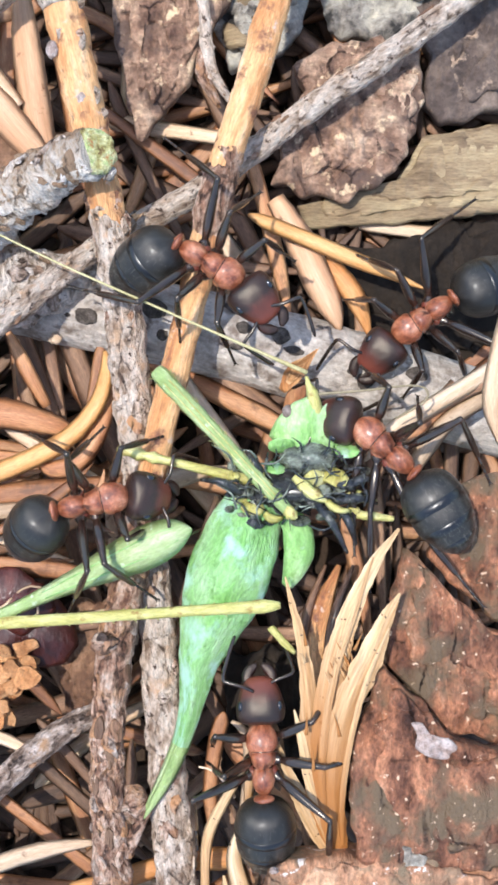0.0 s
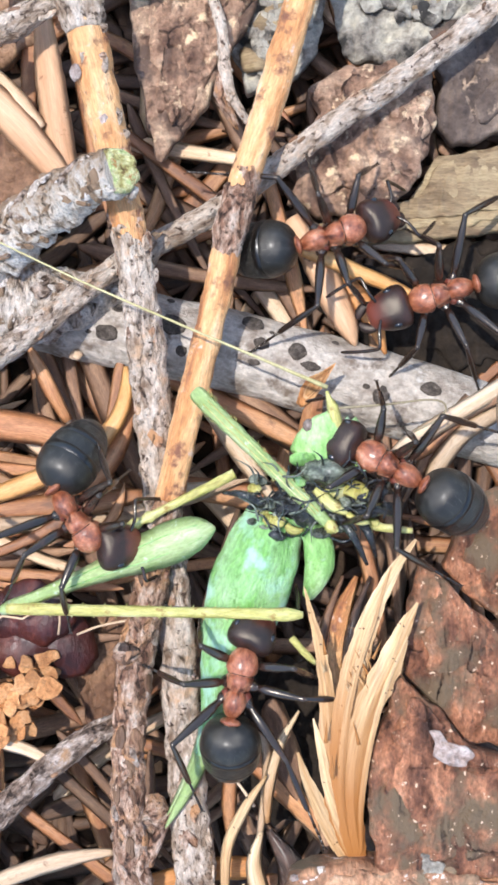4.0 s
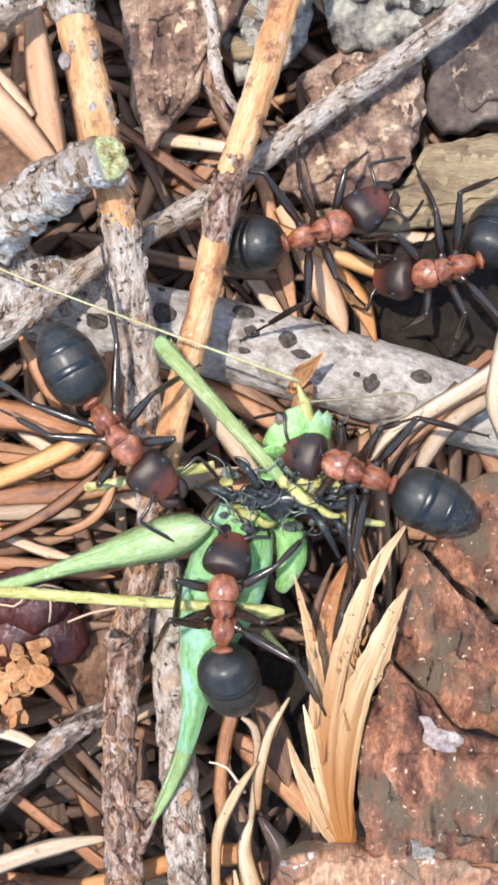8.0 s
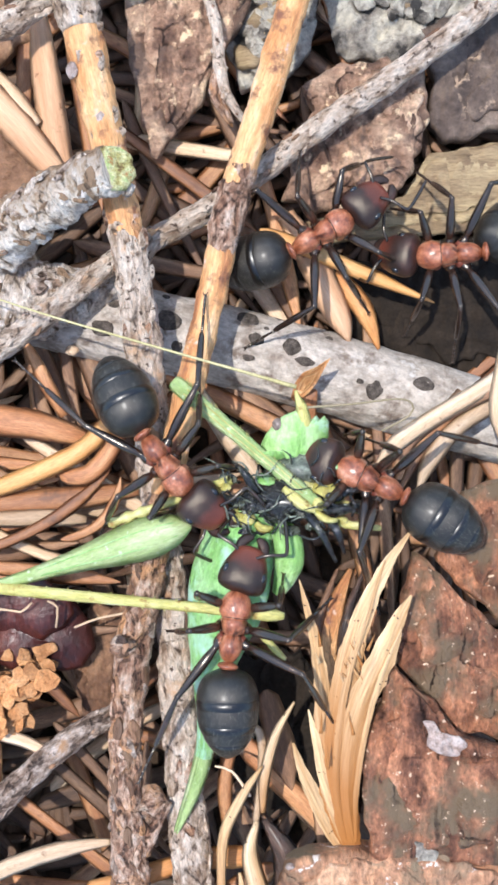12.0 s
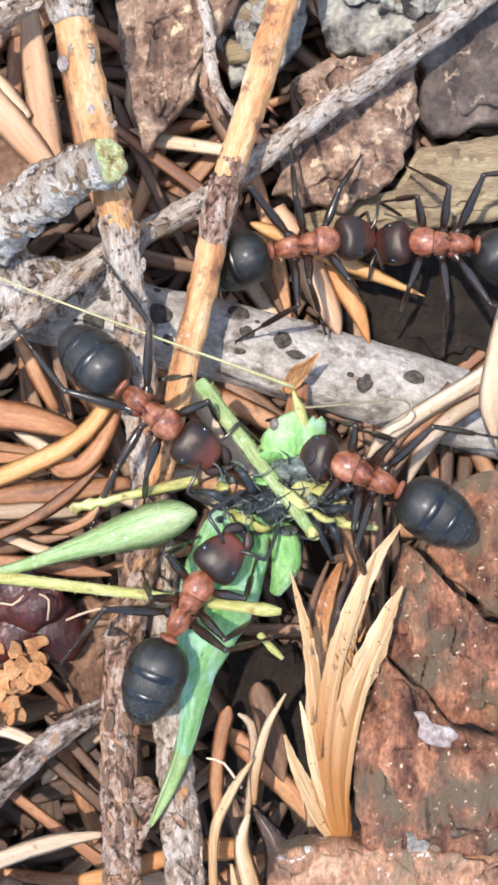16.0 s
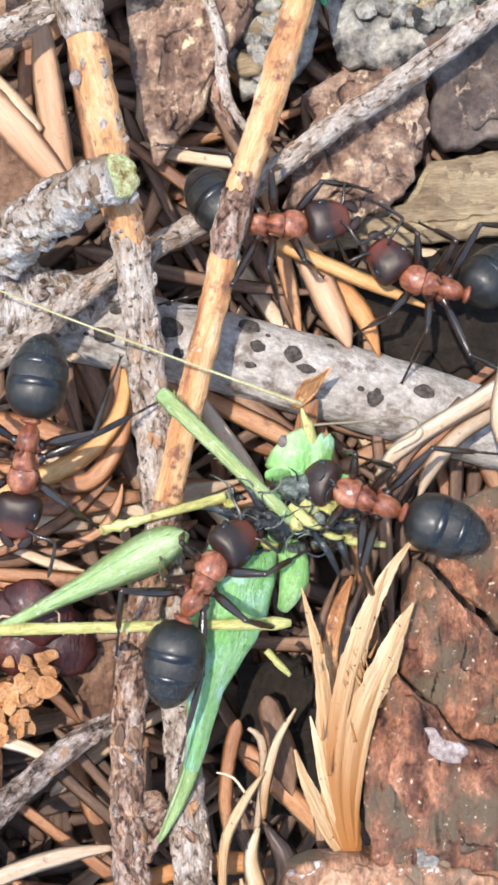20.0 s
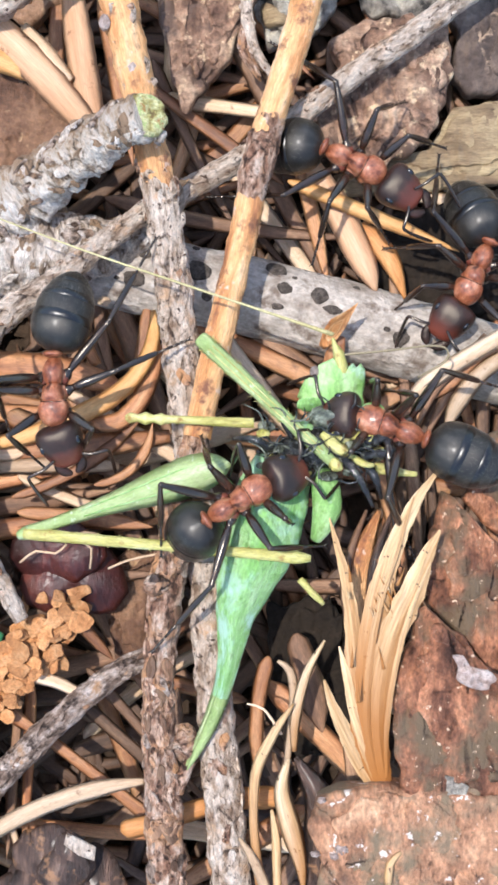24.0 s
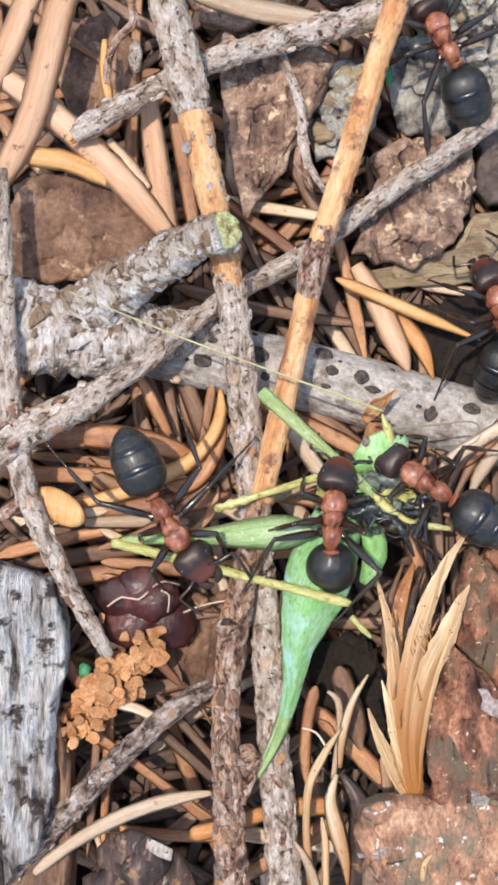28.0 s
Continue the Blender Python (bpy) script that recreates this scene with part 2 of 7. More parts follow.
DUSKBARK = mat("dusky_bark_scale", [(0.34, (0.11, 0.058, 0.04)), (0.43, (0.28, 0.16, 0.105)), (0.52, (0.46, 0.285, 0.19)), (0.62, (0.62, 0.42, 0.285)), (0.72, (0.78, 0.58, 0.42))], 0.6, (1, 1, 1), 0.65, 1.0, 3.5, 0.6, 0.1, spots=((0.15, 0.095, 0.07), 0.5, 0.53, 0.62), pale=((0.86, 0.63, 0.4), 1.1, 0.58, 0.65), relief=0.3, cracks=(0.6, 0.03, (0.09, 0.05, 0.036), (1, 1, 1)))
# darkened bark: a cast shadow from out of view is painted into this colour
SHADED_BARK = mat("shaded_bark", [(0.34, (0.04, 0.027, 0.022)), (0.46, (0.1, 0.07, 0.055)), (0.58, (0.18, 0.13, 0.1)), (0.7, (0.32, 0.24, 0.18))], 0.5, (1, 1, 1), 0.6, 0.9, 4, 0.45, 0.1, pale=((0.45, 0.32, 0.22), 0.8, 0.6, 0.68), relief=0.2)
LICHEN = mat("lichen_crust", [(0.36, (0.05, 0.045, 0.04)), (0.46, (0.34, 0.3, 0.25)), (0.56, (0.62, 0.57, 0.47)), (0.7, (0.76, 0.7, 0.56))], 0.8, rough=0.9, bump=1.0, fine=4, relief=0.35)
PALEWOOD = mat("pale_rotten_wood", [(0.3, (0.14, 0.09, 0.05)), (0.45, (0.31, 0.22, 0.125)), (0.58, (0.44, 0.335, 0.19)), (0.7, (0.6, 0.48, 0.29))], 0.5, (0.5, 2.6, 1), 0.7, 0.7, 5, 0.4, 0.1, spots=((0.16, 0.1, 0.06), 0.5, 0.56, 0.68), relief=0.15)
WEATHERED = mat("weathered_wood", [(0.34, (0.1, 0.075, 0.058)), (0.41, (0.38, 0.31, 0.255)), (0.48, (0.74, 0.67, 0.6)), (0.58, (0.94, 0.9, 0.85))], 0.7, (2.2, 0.35, 1), 0.85, 1.0, 3.5, 0.6, 0.0, spots=((0.1, 0.07, 0.055), 0.9, 0.54, 0.62), relief=0.7, cracks=(0.7, 0.05, (0.06, 0.045, 0.035), (2.4, 0.3, 1)))
CRUMB = mat("orange_bark_crumb", [(0.3, (0.32, 0.12, 0.04)), (0.5, (0.6, 0.28, 0.11)), (0.7, (0.78, 0.45, 0.22))], 1.2, rough=0.8, bump=0.9, spread=0.3, relief=0.15)
BUD = mat("bud_scale", [(0.32, (0.018, 0.006, 0.005)), (0.5, (0.058, 0.014, 0.011)), (0.68, (0.16, 0.042, 0.028))], 0.6, (1.4, 0.7, 1), 0.3, 0.6, 5, 0.45, spec=0.45, relief=0.12, coat=0.15)
HUSK = mat("brown_bud_husk", [(0.34, (0.018, 0.011, 0.009)), (0.47, (0.055, 0.032, 0.023)), (0.58, (0.12, 0.07, 0.05)), (0.72, (0.34, 0.21, 0.15))], 0.9, (2.2, 0.5, 1), 0.33, 0.9, 5, 0.5, spec=0.5, relief=0.18, coat=0.15, spots=((0.36, 0.19, 0.095), 1.1, 0.57, 0.66))
PEACH = mat("peach_needle", [(0.3, (0.4, 0.2, 0.1)), (0.45, (0.54, 0.3, 0.165)), (0.58, (0.63, 0.39, 0.235)), (0.72, (0.72, 0.5, 0.34))], 0.5, (2.4, 0.16, 1), 0.5, 0.5, 8, 0.22, 0.12, spots=((0.22, 0.1, 0.05), 1.4, 0.62, 0.7), spec=0.3)
ORANGE = mat("bright_orange_needle", [(0.3, (0.4, 0.15, 0.045)), (0.5, (0.58, 0.26, 0.09)), (0.7, (0.7, 0.38, 0.16))], 0.7, (2.4, 0.3, 1), 0.45, 0.5, 8, 0.28, 0.1, spec=0.3)
YELLOW_NEEDLE = mat("orange_needle", [(0.3, (0.5, 0.22, 0.07)), (0.5, (0.66, 0.34, 0.12)), (0.7, (0.76, 0.46, 0.2))], 0.8, (3, 0.4, 1), 0.42, 0.4, 8, 0.3)
GREENBIT = mat("green_leaf_bit", [(0.3, (0.03, 0.18, 0.07)), (0.7, (0.08, 0.32, 0.14))], 1.0, rough=0.5)
WHITEBIT = mat("white_mould", [(0.35, (0.3, 0.21, 0.17)), (0.5, (0.52, 0.4, 0.35)), (0.68, (0.74, 0.65, 0.6))], 1.6, rough=0.9, bump=1.0, fine=6, grain=0.5, relief=0.2)
ANT_BLACK = mat("ant_black_cuticle", [(0.3, (0.007, 0.0068, 0.0062)), (0.5, (0.015, 0.0145, 0.013)), (0.7, (0.034, 0.032, 0.029))], 0.8, (3, 0.9, 1), 0.32, 0.6, 14, 0.55, spec=0.5, relief=0.03, coat=0.2, gleam=(1.0, 0.95, 0.88))
ANT_HEAD = mat("ant_head_cuticle", [(0.3, (0.013, 0.009, 0.009)), (0.52, (0.028, 0.014, 0.012)), (0.7, (0.06, 0.02, 0.015))], 1.2, rough=0.36, bump=0.5, fine=16, grain=0.5, spec=0.6, relief=0.03, along=((0.15, 0.036, 0.023), 1.15, 1.9, "Y"), gleam=(1.0, 0.9, 0.76))
ANT_RED = mat("ant_red_cuticle", [(0.34, (0.12, 0.03, 0.014)), (0.45, (0.29, 0.083, 0.036)), (0.56, (0.46, 0.165, 0.08)), (0.7, (0.64, 0.33, 0.21))], 1.6, rough=0.3, bump=0.7, fine=9, grain=0.5, spec=0.5, relief=0.06, coat=0.4, spots=((0.06, 0.016, 0.009), 1.1, 0.56, 0.68))
ANT_LEG = mat("ant_leg_cuticle", [(0.3, (0.010, 0.007, 0.006)), (0.55, (0.022, 0.013, 0.010)), (0.7, (0.06, 0.028, 0.018))], 1.2, rough=0.24, bump=0.2, fine=18, spec=0.8, relief=0.02, coat=0.3, gleam=(1.0, 0.9, 0.76))
ANT_HAIR = mat("ant_hair", [(0.3, (0.12, 0.11, 0.09)), (0.7, (0.24, 0.22, 0.18))], 2.0, rough=0.5, bump=0)
ANT_EYE = mat("ant_eye", [(0.3, (0.004, 0.004, 0.005)), (0.7, (0.01, 0.01, 0.011))], 2.0, rough=0.12, bump=0, spec=0.9)
BAND = mat("gaster_band", [(0.3, (0.002, 0.002, 0.002)), (0.7, (0.004, 0.0035, 0.0035))], 3.0, rough=0.3, bump=0.4, relief=0.04, spec=0.45, coat=0.5)
EYE = mat("clouded_eye", [(0.3, (0.1, 0.07, 0.06)), (0.5, (0.24, 0.19, 0.16)), (0.7, (0.42, 0.38, 0.32))], 2.0, rough=0.2, bump=0.3, relief=0.1)
GREEN = mat("cricket_green", [(0.32, (0.15, 0.33, 0.07)), (0.45, (0.27, 0.5, 0.15)), (0.56, (0.4, 0.63, 0.26)), (0.7, (0.6, 0.77, 0.43))], 0.9, (1.6, 0.7, 1), 0.36, 0.7, 5, 0.3, spots=((0.16, 0.3, 0.06), 1.6, 0.58, 0.7), pale=((0.5, 0.7, 0.55), 0.8, 0.56, 0.68), spec=0.5, sss=0.12, relief=0.14)
ABGREEN = mat("cricket_flank_green", [(0.32, (0.15, 0.38, 0.075)), (0.44, (0.25, 0.52, 0.155)), (0.54, (0.33, 0.6, 0.24)), (0.66, (0.45, 0.69, 0.37))], 0.8, (1.5, 0.6, 1), 0.36, 0.9, 5, 0.34, spots=((0.12, 0.28, 0.06), 1.3, 0.57, 0.7), pale=((0.44, 0.7, 0.53), 0.45, 0.5, 0.62), spec=0.5, sss=0.12, relief=0.18, steady=True)
LEGGREEN = mat("cricket_leg_green", [(0.32, (0.21, 0.31, 0.09)), (0.46, (0.31, 0.42, 0.15)), (0.58, (0.41, 0.51, 0.23)), (0.72, (0.55, 0.62, 0.37))], 0.8, (1.6, 0.5, 1), 0.3, 0.7, 8, 0.3, spots=((0.22, 0.3, 0.07), 1.2, 0.56, 0.7), pale=((0.54, 0.64, 0.44), 2.4, 0.6, 0.68), spec=0.6, sss=0.1, relief=0.12)
LEGYELLOW = mat("cricket_leg_yellow", [(0.32, (0.26, 0.21, 0.04)), (0.46, (0.46, 0.42, 0.12)), (0.58, (0.6, 0.57, 0.22)), (0.72, (0.7, 0.7, 0.4))], 0.9, (2, 0.5, 1), 0.35, 0.6, 7, 0.35, spots=((0.28, 0.17, 0.04), 1.4, 0.58, 0.68), spec=0.5, sss=0.1, relief=0.1)
GORE = mat("wet_dark_flesh", [(0.4, (0.006, 0.006, 0.006)), (0.54, (0.018, 0.018, 0.016)), (0.64, (0.07, 0.075, 0.06)), (0.76, (0.34, 0.36, 0.27))], 2.2, rough=0.12, bump=0.9, fine=9, spec=0.9, relief=0.12, coat=0.5)
FLESH = mat("grey_wet_flesh", [(0.36, (0.03, 0.034, 0.026)), (0.5, (0.12, 0.135, 0.1)), (0.64, (0.3, 0.34, 0.26)), (0.76, (0.5, 0.56, 0.46))], 2.0, rough=0.18, bump=0.9, fine=8, spec=0.8, relief=0.1, coat=0.4)
FEELER = mat("cricket_antenna", [(0.3, (0.4, 0.34, 0.14)), (0.7, (0.56, 0.5, 0.28))], 0.5, rough=0.5, bump=0)
DARKFEELER = mat("dark_antenna", [(0.3, (0.2, 0.16, 0.09)), (0.7, (0.34, 0.28, 0.17))], 0.5, rough=0.5, bump=0)


# ---- mesh tools, in millimetres ----
def plan(u, v, z):
    """A place from the plan grid (38 to the millimetre, as seen from 57.3 mm over the litter) and its height in millimetres."""
    k = (1 - z / 57.298) / 38.0
    return Vector(((u - 441) * k, (784 - v) * k, z))


class Shape:
    def __init__(self):
        self.v, self.f, self.uv, self.sharp = [], [], [], []

    def add(self, verts, faces, uvs):
        o = len(self.v)
        self.v += [tuple(p) for p in verts]
        self.uv += [tuple(p) for p in uvs]
        self.f += [tuple(i + o for i in f) for f in faces]
        return self

    def mesh(self, name, material, smooth=True, origin=(0, 0, 0)):
        me = bpy.data.meshes.new(name)
        v = (np.array(self.v, float) - np.array(origin)) * MM
        me.from_pydata(v.tolist(), [], self.f)
        layer = me.uv_layers.new(name="UVMap")
        idx = np.zeros(len(me.loops), int)
        me.loops.foreach_get("vertex_index", idx)
        layer.data.foreach_set("uv", np.array(self.uv, float)[idx].ravel())
        if smooth:
            even = [True] * len(me.polygons)
            for i in self.sharp:
                even[i] = False
            me.polygons.foreach_set("use_smooth", even)
        me.materials.append(material)
        me.update()
        return me


def curve(ctrl, step=0.35):
    """Smooth line through control rows (x, y, z, radius...), resampled about every step."""
    c = np.array([list(p) for p in ctrl], float)
    ext = np.vstack([2 * c[0] - c[1], c, 2 * c[-1] - c[-2]])
    out = []
    for i in range(1, len(c)):
        p0, p1, p2, p3 = ext[i - 1], ext[i], ext[i + 1], ext[i + 2]
        k = max(2, int(np.linalg.norm(p2[:3] - p1[:3]) / step))
        for j in range(k):
            s = j / k
            out.append(0.5 * (2 * p1 + (p2 - p0) * s + (2 * p0 - 5 * p1 + 4 * p2 - p3) * s * s + (3 * p1 - p0 - 3 * p2 + p3) * s ** 3))
    out.append(c[-1])
    return np.array(out)


def tube(shape, rows, n=14, amp=0.0, freq=1.0, seed=0.0, flat=1.0, caps=True, lumps=0.0, ringy=0.0):
    """A tube along rows of x, y, z, radius. amp: how uneven its skin is; flat: height over width."""
    rows = np.array(rows, float)
    p, r = rows[:, :3], rows[:, 3]
    tan = np.gradient(p, axis=0)
    tan /= np.linalg.norm(tan, axis=1)[:, None] + 1e-9
    verts, uvs, faces = [], [], []
    run = 0.0
    for i in range(len(p)):
        side = np.cross(tan[i], (0, 0, 1.0))
        if np.linalg.norm(side) < 1e-3:
            side = np.array((0, 1.0, 0)) if i == 0 else last
        side /= np.linalg.norm(side)
        last = side
        up = np.cross(side, tan[i])
        if i:
            run += np.linalg.norm(p[i] - p[i - 1])
        for j in range(n + 1):
            a = -math.pi / 2 + 2 * math.pi * (j % n) / n
            rr = r[i]
            d = math.cos(a) * side + math.sin(a) * flat * up
            if amp:
                q = p[i] + d * rr
                s = noise.noise(Vector((q[0] * freq + seed, q[1] * freq, q[2] * freq)))
                s2 = noise.noise(Vector((q[0] * freq * 3.1, q[1] * freq * 3.1 + seed, q[2] * freq * 3.1)))
                s3 = noise.noise(Vector((q[0] * freq * 7.3, q[1] * freq * 7.3, q[2] * freq * 7.3 + seed)))
                rr *= 1 + amp * (s + 0.5 * s2 + 0.35 * s3)
            if ringy:
                rr *= 1 + ringy * noise.noise(Vector((run * 2.2 + 0.5 * math.sin(a), 0.8 * math.cos(a), seed)))
            if lumps:
                rr *= 1 + lumps * math.sin(run * 2.6 + seed)
            verts.append(p[i] + d * rr)
            uvs.append((j / n * 2 * math.pi * max(r.mean(), 0.05) + seed, run + seed))
    m = n + 1
    for i in range(len(p) - 1):
        for j in range(n):
            a = i * m + j
            faces.append((a, a + m, a + m + 1, a + 1))
    if caps:
        verts += [p[0], p[-1]]
        uvs += [(seed, seed), (seed, run + seed)]
        c0, c1 = len(verts) - 2, len(verts) - 1
        for j in range(n):
            faces.append((c0, j, j + 1))
            e = (len(p) - 1) * m
            faces.append((c1, e + j + 1, e + j))
    return shape.add(verts, faces, uvs)


def blade(shape, rows, thick=0.3, fold=0.0, twist=0.0, seed=0.0, ragged=0.0):
    """A flat tapering strip along rows of x, y, z, half width; thick is its depth over its width, fold lifts its middle."""
    rows = np.array(rows, float)
    p, w = rows[:, :3], rows[:, 3]
    tan = np.gradient(p, axis=0)
    tan /= np.linalg.norm(tan, axis=1)[:, None] + 1e-9
    ring = [(-1, 0), (-0.55, 0.8), (0, 1.0), (0.55, 0.8), (1, 0), (0.55, -0.8), (0, -0.8), (-0.55, -0.8)]
    verts, uvs, faces, run = [], [], [], 0.0
    for i in range(len(p)):
        side = np.cross(tan[i], (0, 0, 1.0))
        side /= np.linalg.norm(side) + 1e-9
        up = np.cross(side, tan[i])
        ang = twist * (i / max(1, len(p) - 1) - 0.5)
        side, up = side * math.cos(ang) + up * math.sin(ang), up * math.cos(ang) - side * math.sin(ang)
        if i:
            run += np.linalg.norm(p[i] - p[i - 1])
        for a, b in ring:
            if ragged:
                a = a * (1 + ragged * noise.noise(Vector((run * 2.4 + seed, a * 3, seed))))
            verts.append(p[i] + side * a * w[i] + up * (b * thick * w[i] + fold * w[i] * (0.5 - abs(a))))
            uvs.append((a * w[i] + seed, run + seed))
    k = len(ring)
    for i in range(len(p) - 1):
        for j in range(k):
            a, b = i * k + j, i * k + (j + 1) % k
            faces.append((a, b, b + k, a + k))
    faces.append(tuple(range(k))[::-1])
    faces.append(tuple(range(len(verts) - k, len(verts))))
    return shape.add(verts, faces, uvs)


def flake(shape, outline, thick=0.6, relief=0.25, dome=0.0, seed=0.0, freq=0.5, jag=0.12, n=72, rings=12, ridge=0.0):
    """A bark plate: a ragged outline (x, y, z rows round a middle), uneven on top, with a broken edge."""
    o = np.array([list(q) for q in outline], float)
    mid = o.mean(axis=0)
    closed = np.vstack([o, o[:1]])
    seg = np.linalg.norm(np.diff(closed, axis=0), axis=1)
    at = np.concatenate([[0], np.cumsum(seg)])
    s = np.linspace(0, at[-1], n, endpoint=False)
    edge = np.stack([np.interp(s, at, closed[:, k]) for k in range(3)], axis=1)
    verts, uvs, faces = [mid + (0, 0, dome + relief * noise.noise(Vector((seed, 0, 0))))], [(mid[0] + seed, mid[1])], []
    for k in range(1, rings + 1):
        f = k / rings
        for e in edge:
            q = mid + (e - mid) * f
            j = 1 + jag * f * f * noise.noise(Vector((e[0] * 1.3 + seed, e[1] * 1.3, 3)))
            q = mid + (q - mid) * j
            h = noise.fractal(Vector((q[0] * freq + seed, q[1] * freq, 0)), 1.0, 2.0, 5)
            step = 0.35 * relief * (round(2.2 * noise.noise(Vector((q[0] * freq * 0.7, q[1] * freq * 0.7 + seed, 5)))))
            if ridge:
                h += ridge * noise.noise(Vector((q[0] * 3.2 + seed, q[1] * 0.55, 9))) + 0.5 * ridge * noise.noise(Vector((q[0] * 6.5, q[1] * 1.6 + seed, 4)))
                step *= 1.8
            q = q + np.array((0, 0, relief * h + step + dome * (1 - f * f) - (thick * 0.25 if k == rings else 0)))
            verts.append(q)
            uvs.append((q[0] + seed, q[1]))
    top = len(verts)
    for i in range(n):
        q = np.array(verts[top - n + i])
        inward = mid + (q - mid) * 0.96
        verts.append((inward[0], inward[1], q[2] - thick))
        uvs.append((q[0] + seed + 0.4, q[1] + thick))
    verts.append(mid - (0, 0, thick))
    uvs.append((mid[0], mid[1]))
    rim = []
    for i in range(n):
        b = (i + 1) % n
        faces.append((0, 1 + i, 1 + b))
        for k in range(rings):
            a0, b0 = 1 + k * n + i, 1 + k * n + b
            if k >= rings - 1:
                rim.append(len(faces) + len(shape.f))
            faces.append((a0, a0 + n, b0 + n, b0))
        faces.append((top + i, len(verts) - 1, top + b))
    if (edge[:, 0] * np.roll(edge[:, 1], -1) - edge[:, 1] * np.roll(edge[:, 0], -1)).sum() < 0:
        faces = [f[::-1] for f in faces]
    shape.sharp += rim
    return shape.add(verts, faces, uvs)


def lump(shape, c, r, amp=0.15, freq=1.0, seed=0.0, n=14, m=9):
    """An uneven rounded lump: centre, three radii."""
    verts, uvs, faces = [], [], []
    for i in range(m + 1):
        th = math.pi * i / m
        for j in range(n + 1):
            a = 2 * math.pi * (j % n) / n
            d = np.array((-math.cos(th), math.sin(th) * math.cos(a), math.sin(th) * math.sin(a)))
            k = 1 + amp * (noise.noise(Vector(d * freq * 1.6) + Vector((seed, seed, 0))) + 0.5 * noise.noise(Vector(d * freq * 4) + Vector((0, seed, seed)))) if amp else 1
            verts.append(np.array(c) + d * np.array(r) * k)
            uvs.append((a * max(r) + seed, th * max(r) + seed))
    for i in range(m):
        for j in range(n):
            a = i * (n + 1) + j
            faces.append((a, a + 1, a + n + 2, a + n + 1))
    return shape.add(verts, faces, uvs)


def thing(name, label, category, at=(0, 0, 0), group="", kind=""):
    ob = new(name)
    ob.empty_display_size = MM
    ob.location = Vector(at) * MM
    return tagged(ob, label, category, group, kind)


def part(name, shape, material, parent, label="", smooth=True):
    """One mesh under a thing or a part; the shape is in the parent's own space."""
    ob = new(name, shape.mesh(name, material, smooth))
    ob.parent = parent
    return tagged(ob, label)


def solo(name, shape, material, label, category, group="", kind="", smooth=True):
    """A thing of a single mesh, its origin at the middle of its base."""
    v = np.array(shape.v)
    o = np.array(((v[:, 0].min() + v[:, 0].max()) / 2, (v[:, 1].min() + v[:, 1].max()) / 2, v[:, 2].min()))
    ob = new(name, shape.mesh(name, material, smooth, o))
    ob.location = Vector(o) * MM
    return tagged(ob, label, category, group, kind)


def way(points, r):
    """Plan rows (u, v, z) or (u, v, z, radius) to rows of x, y, z, radius in millimetres."""
    return [(*plan(*q[:3]), q[3] if len(q) > 3 else r) for q in points]


# ---- ground ----
def build_ground():
    s = Shape()
    k = 90
    line = [math.sinh(a) / math.sinh(9.5) * 60000 for a in np.linspace(-9.5, 9.5, 2 * k + 1)]
    verts, uvs, faces = [], [], []
    for y in line:
        for x in line:
            d = math.hypot(x, y)
            near = math.exp(-((d / 60) ** 2))
            z = -7.6 + 1.1 * near * noise.fractal(Vector((x * 0.16, y * 0.16, 0)), 1, 2, 4) + 20 * (1 - math.exp(-((d / 3000) ** 2))) * noise.noise(Vector((x * 0.0004, y * 0.0004, 1)))
            verts.append((x, y, z))
            uvs.append((x, y))
    m = len(line)
    for i in range(m - 1):
        for j in range(m - 1):
            a = i * m + j
            faces.append((a, a + 1, a + m + 1, a + m))
    s.add(verts, faces, uvs)
    ob = new("ground", s.mesh("ground", SOIL))
    tagged(ob, "dark crumbly forest soil under the needle litter", "ground", kind="structure")


build_ground()


def litter(name, count, reach, low, high, material, seed, label, size=(4.0, 12.0)):
    rnd = random.Random(seed)
    s = Shape()
    for i in range(count):
        r = reach * math.sqrt(rnd.random())
        a = rnd.uniform(0, 2 * math.pi)
        c = np.array((r * math.cos(a) + 3, r * math.sin(a) - 1, rnd.uniform(low, high)))
        yaw, length, w = rnd.uniform(0, math.pi), rnd.uniform(*size), rnd.uniform(0.26, 0.46)
        d = np.array((math.cos(yaw), math.sin(yaw), rnd.uniform(-0.12, 0.12)))
        bend = rnd.uniform(-1.0, 1.0)
        q = np.array((-d[1], d[0], 0))
        rows = [(*(c + d * length * (t - 0.5) + q * bend * (1 - (2 * t - 1) ** 2)), w * f) for t, f in ((0, 0.2), (0.03, 0.75), (0.1, 0.95), (0.3, 1), (0.6, 0.92), (0.85, 0.7), (0.95, 0.45), (1, 0.08))]
        blade(s, rows, rnd.uniform(0.07, 0.18), rnd.uniform(0, 0.6), rnd.uniform(-0.6, 0.6), seed=i * 3.7)
    ob = new(name, s.mesh(name, material))
    tagged(ob, label, "litter", kind="stuff")


litter("needle_litter", 900, 34, -7.6, -5.8, UMBER, 3, "layer of dark brown fallen needles on the soil", (8.0, 17.0))
litter("needle_litter", 170, 32, -6.8, -5.2, NEEDLE, 5, "loose orange-brown fallen needles among darker ones", (9.0, 18.0))
litter("wood_fibre_litter", 60, 30, -6.6, -5.0, TAN, 8, "pale splinters and dry grass bits in the litter", (3.0, 9.0))
litter("needle_litter", 2600, 120, -7.6, -6.2, UMBER, 13, "brown needle litter all round on the forest floor", (6, 16))


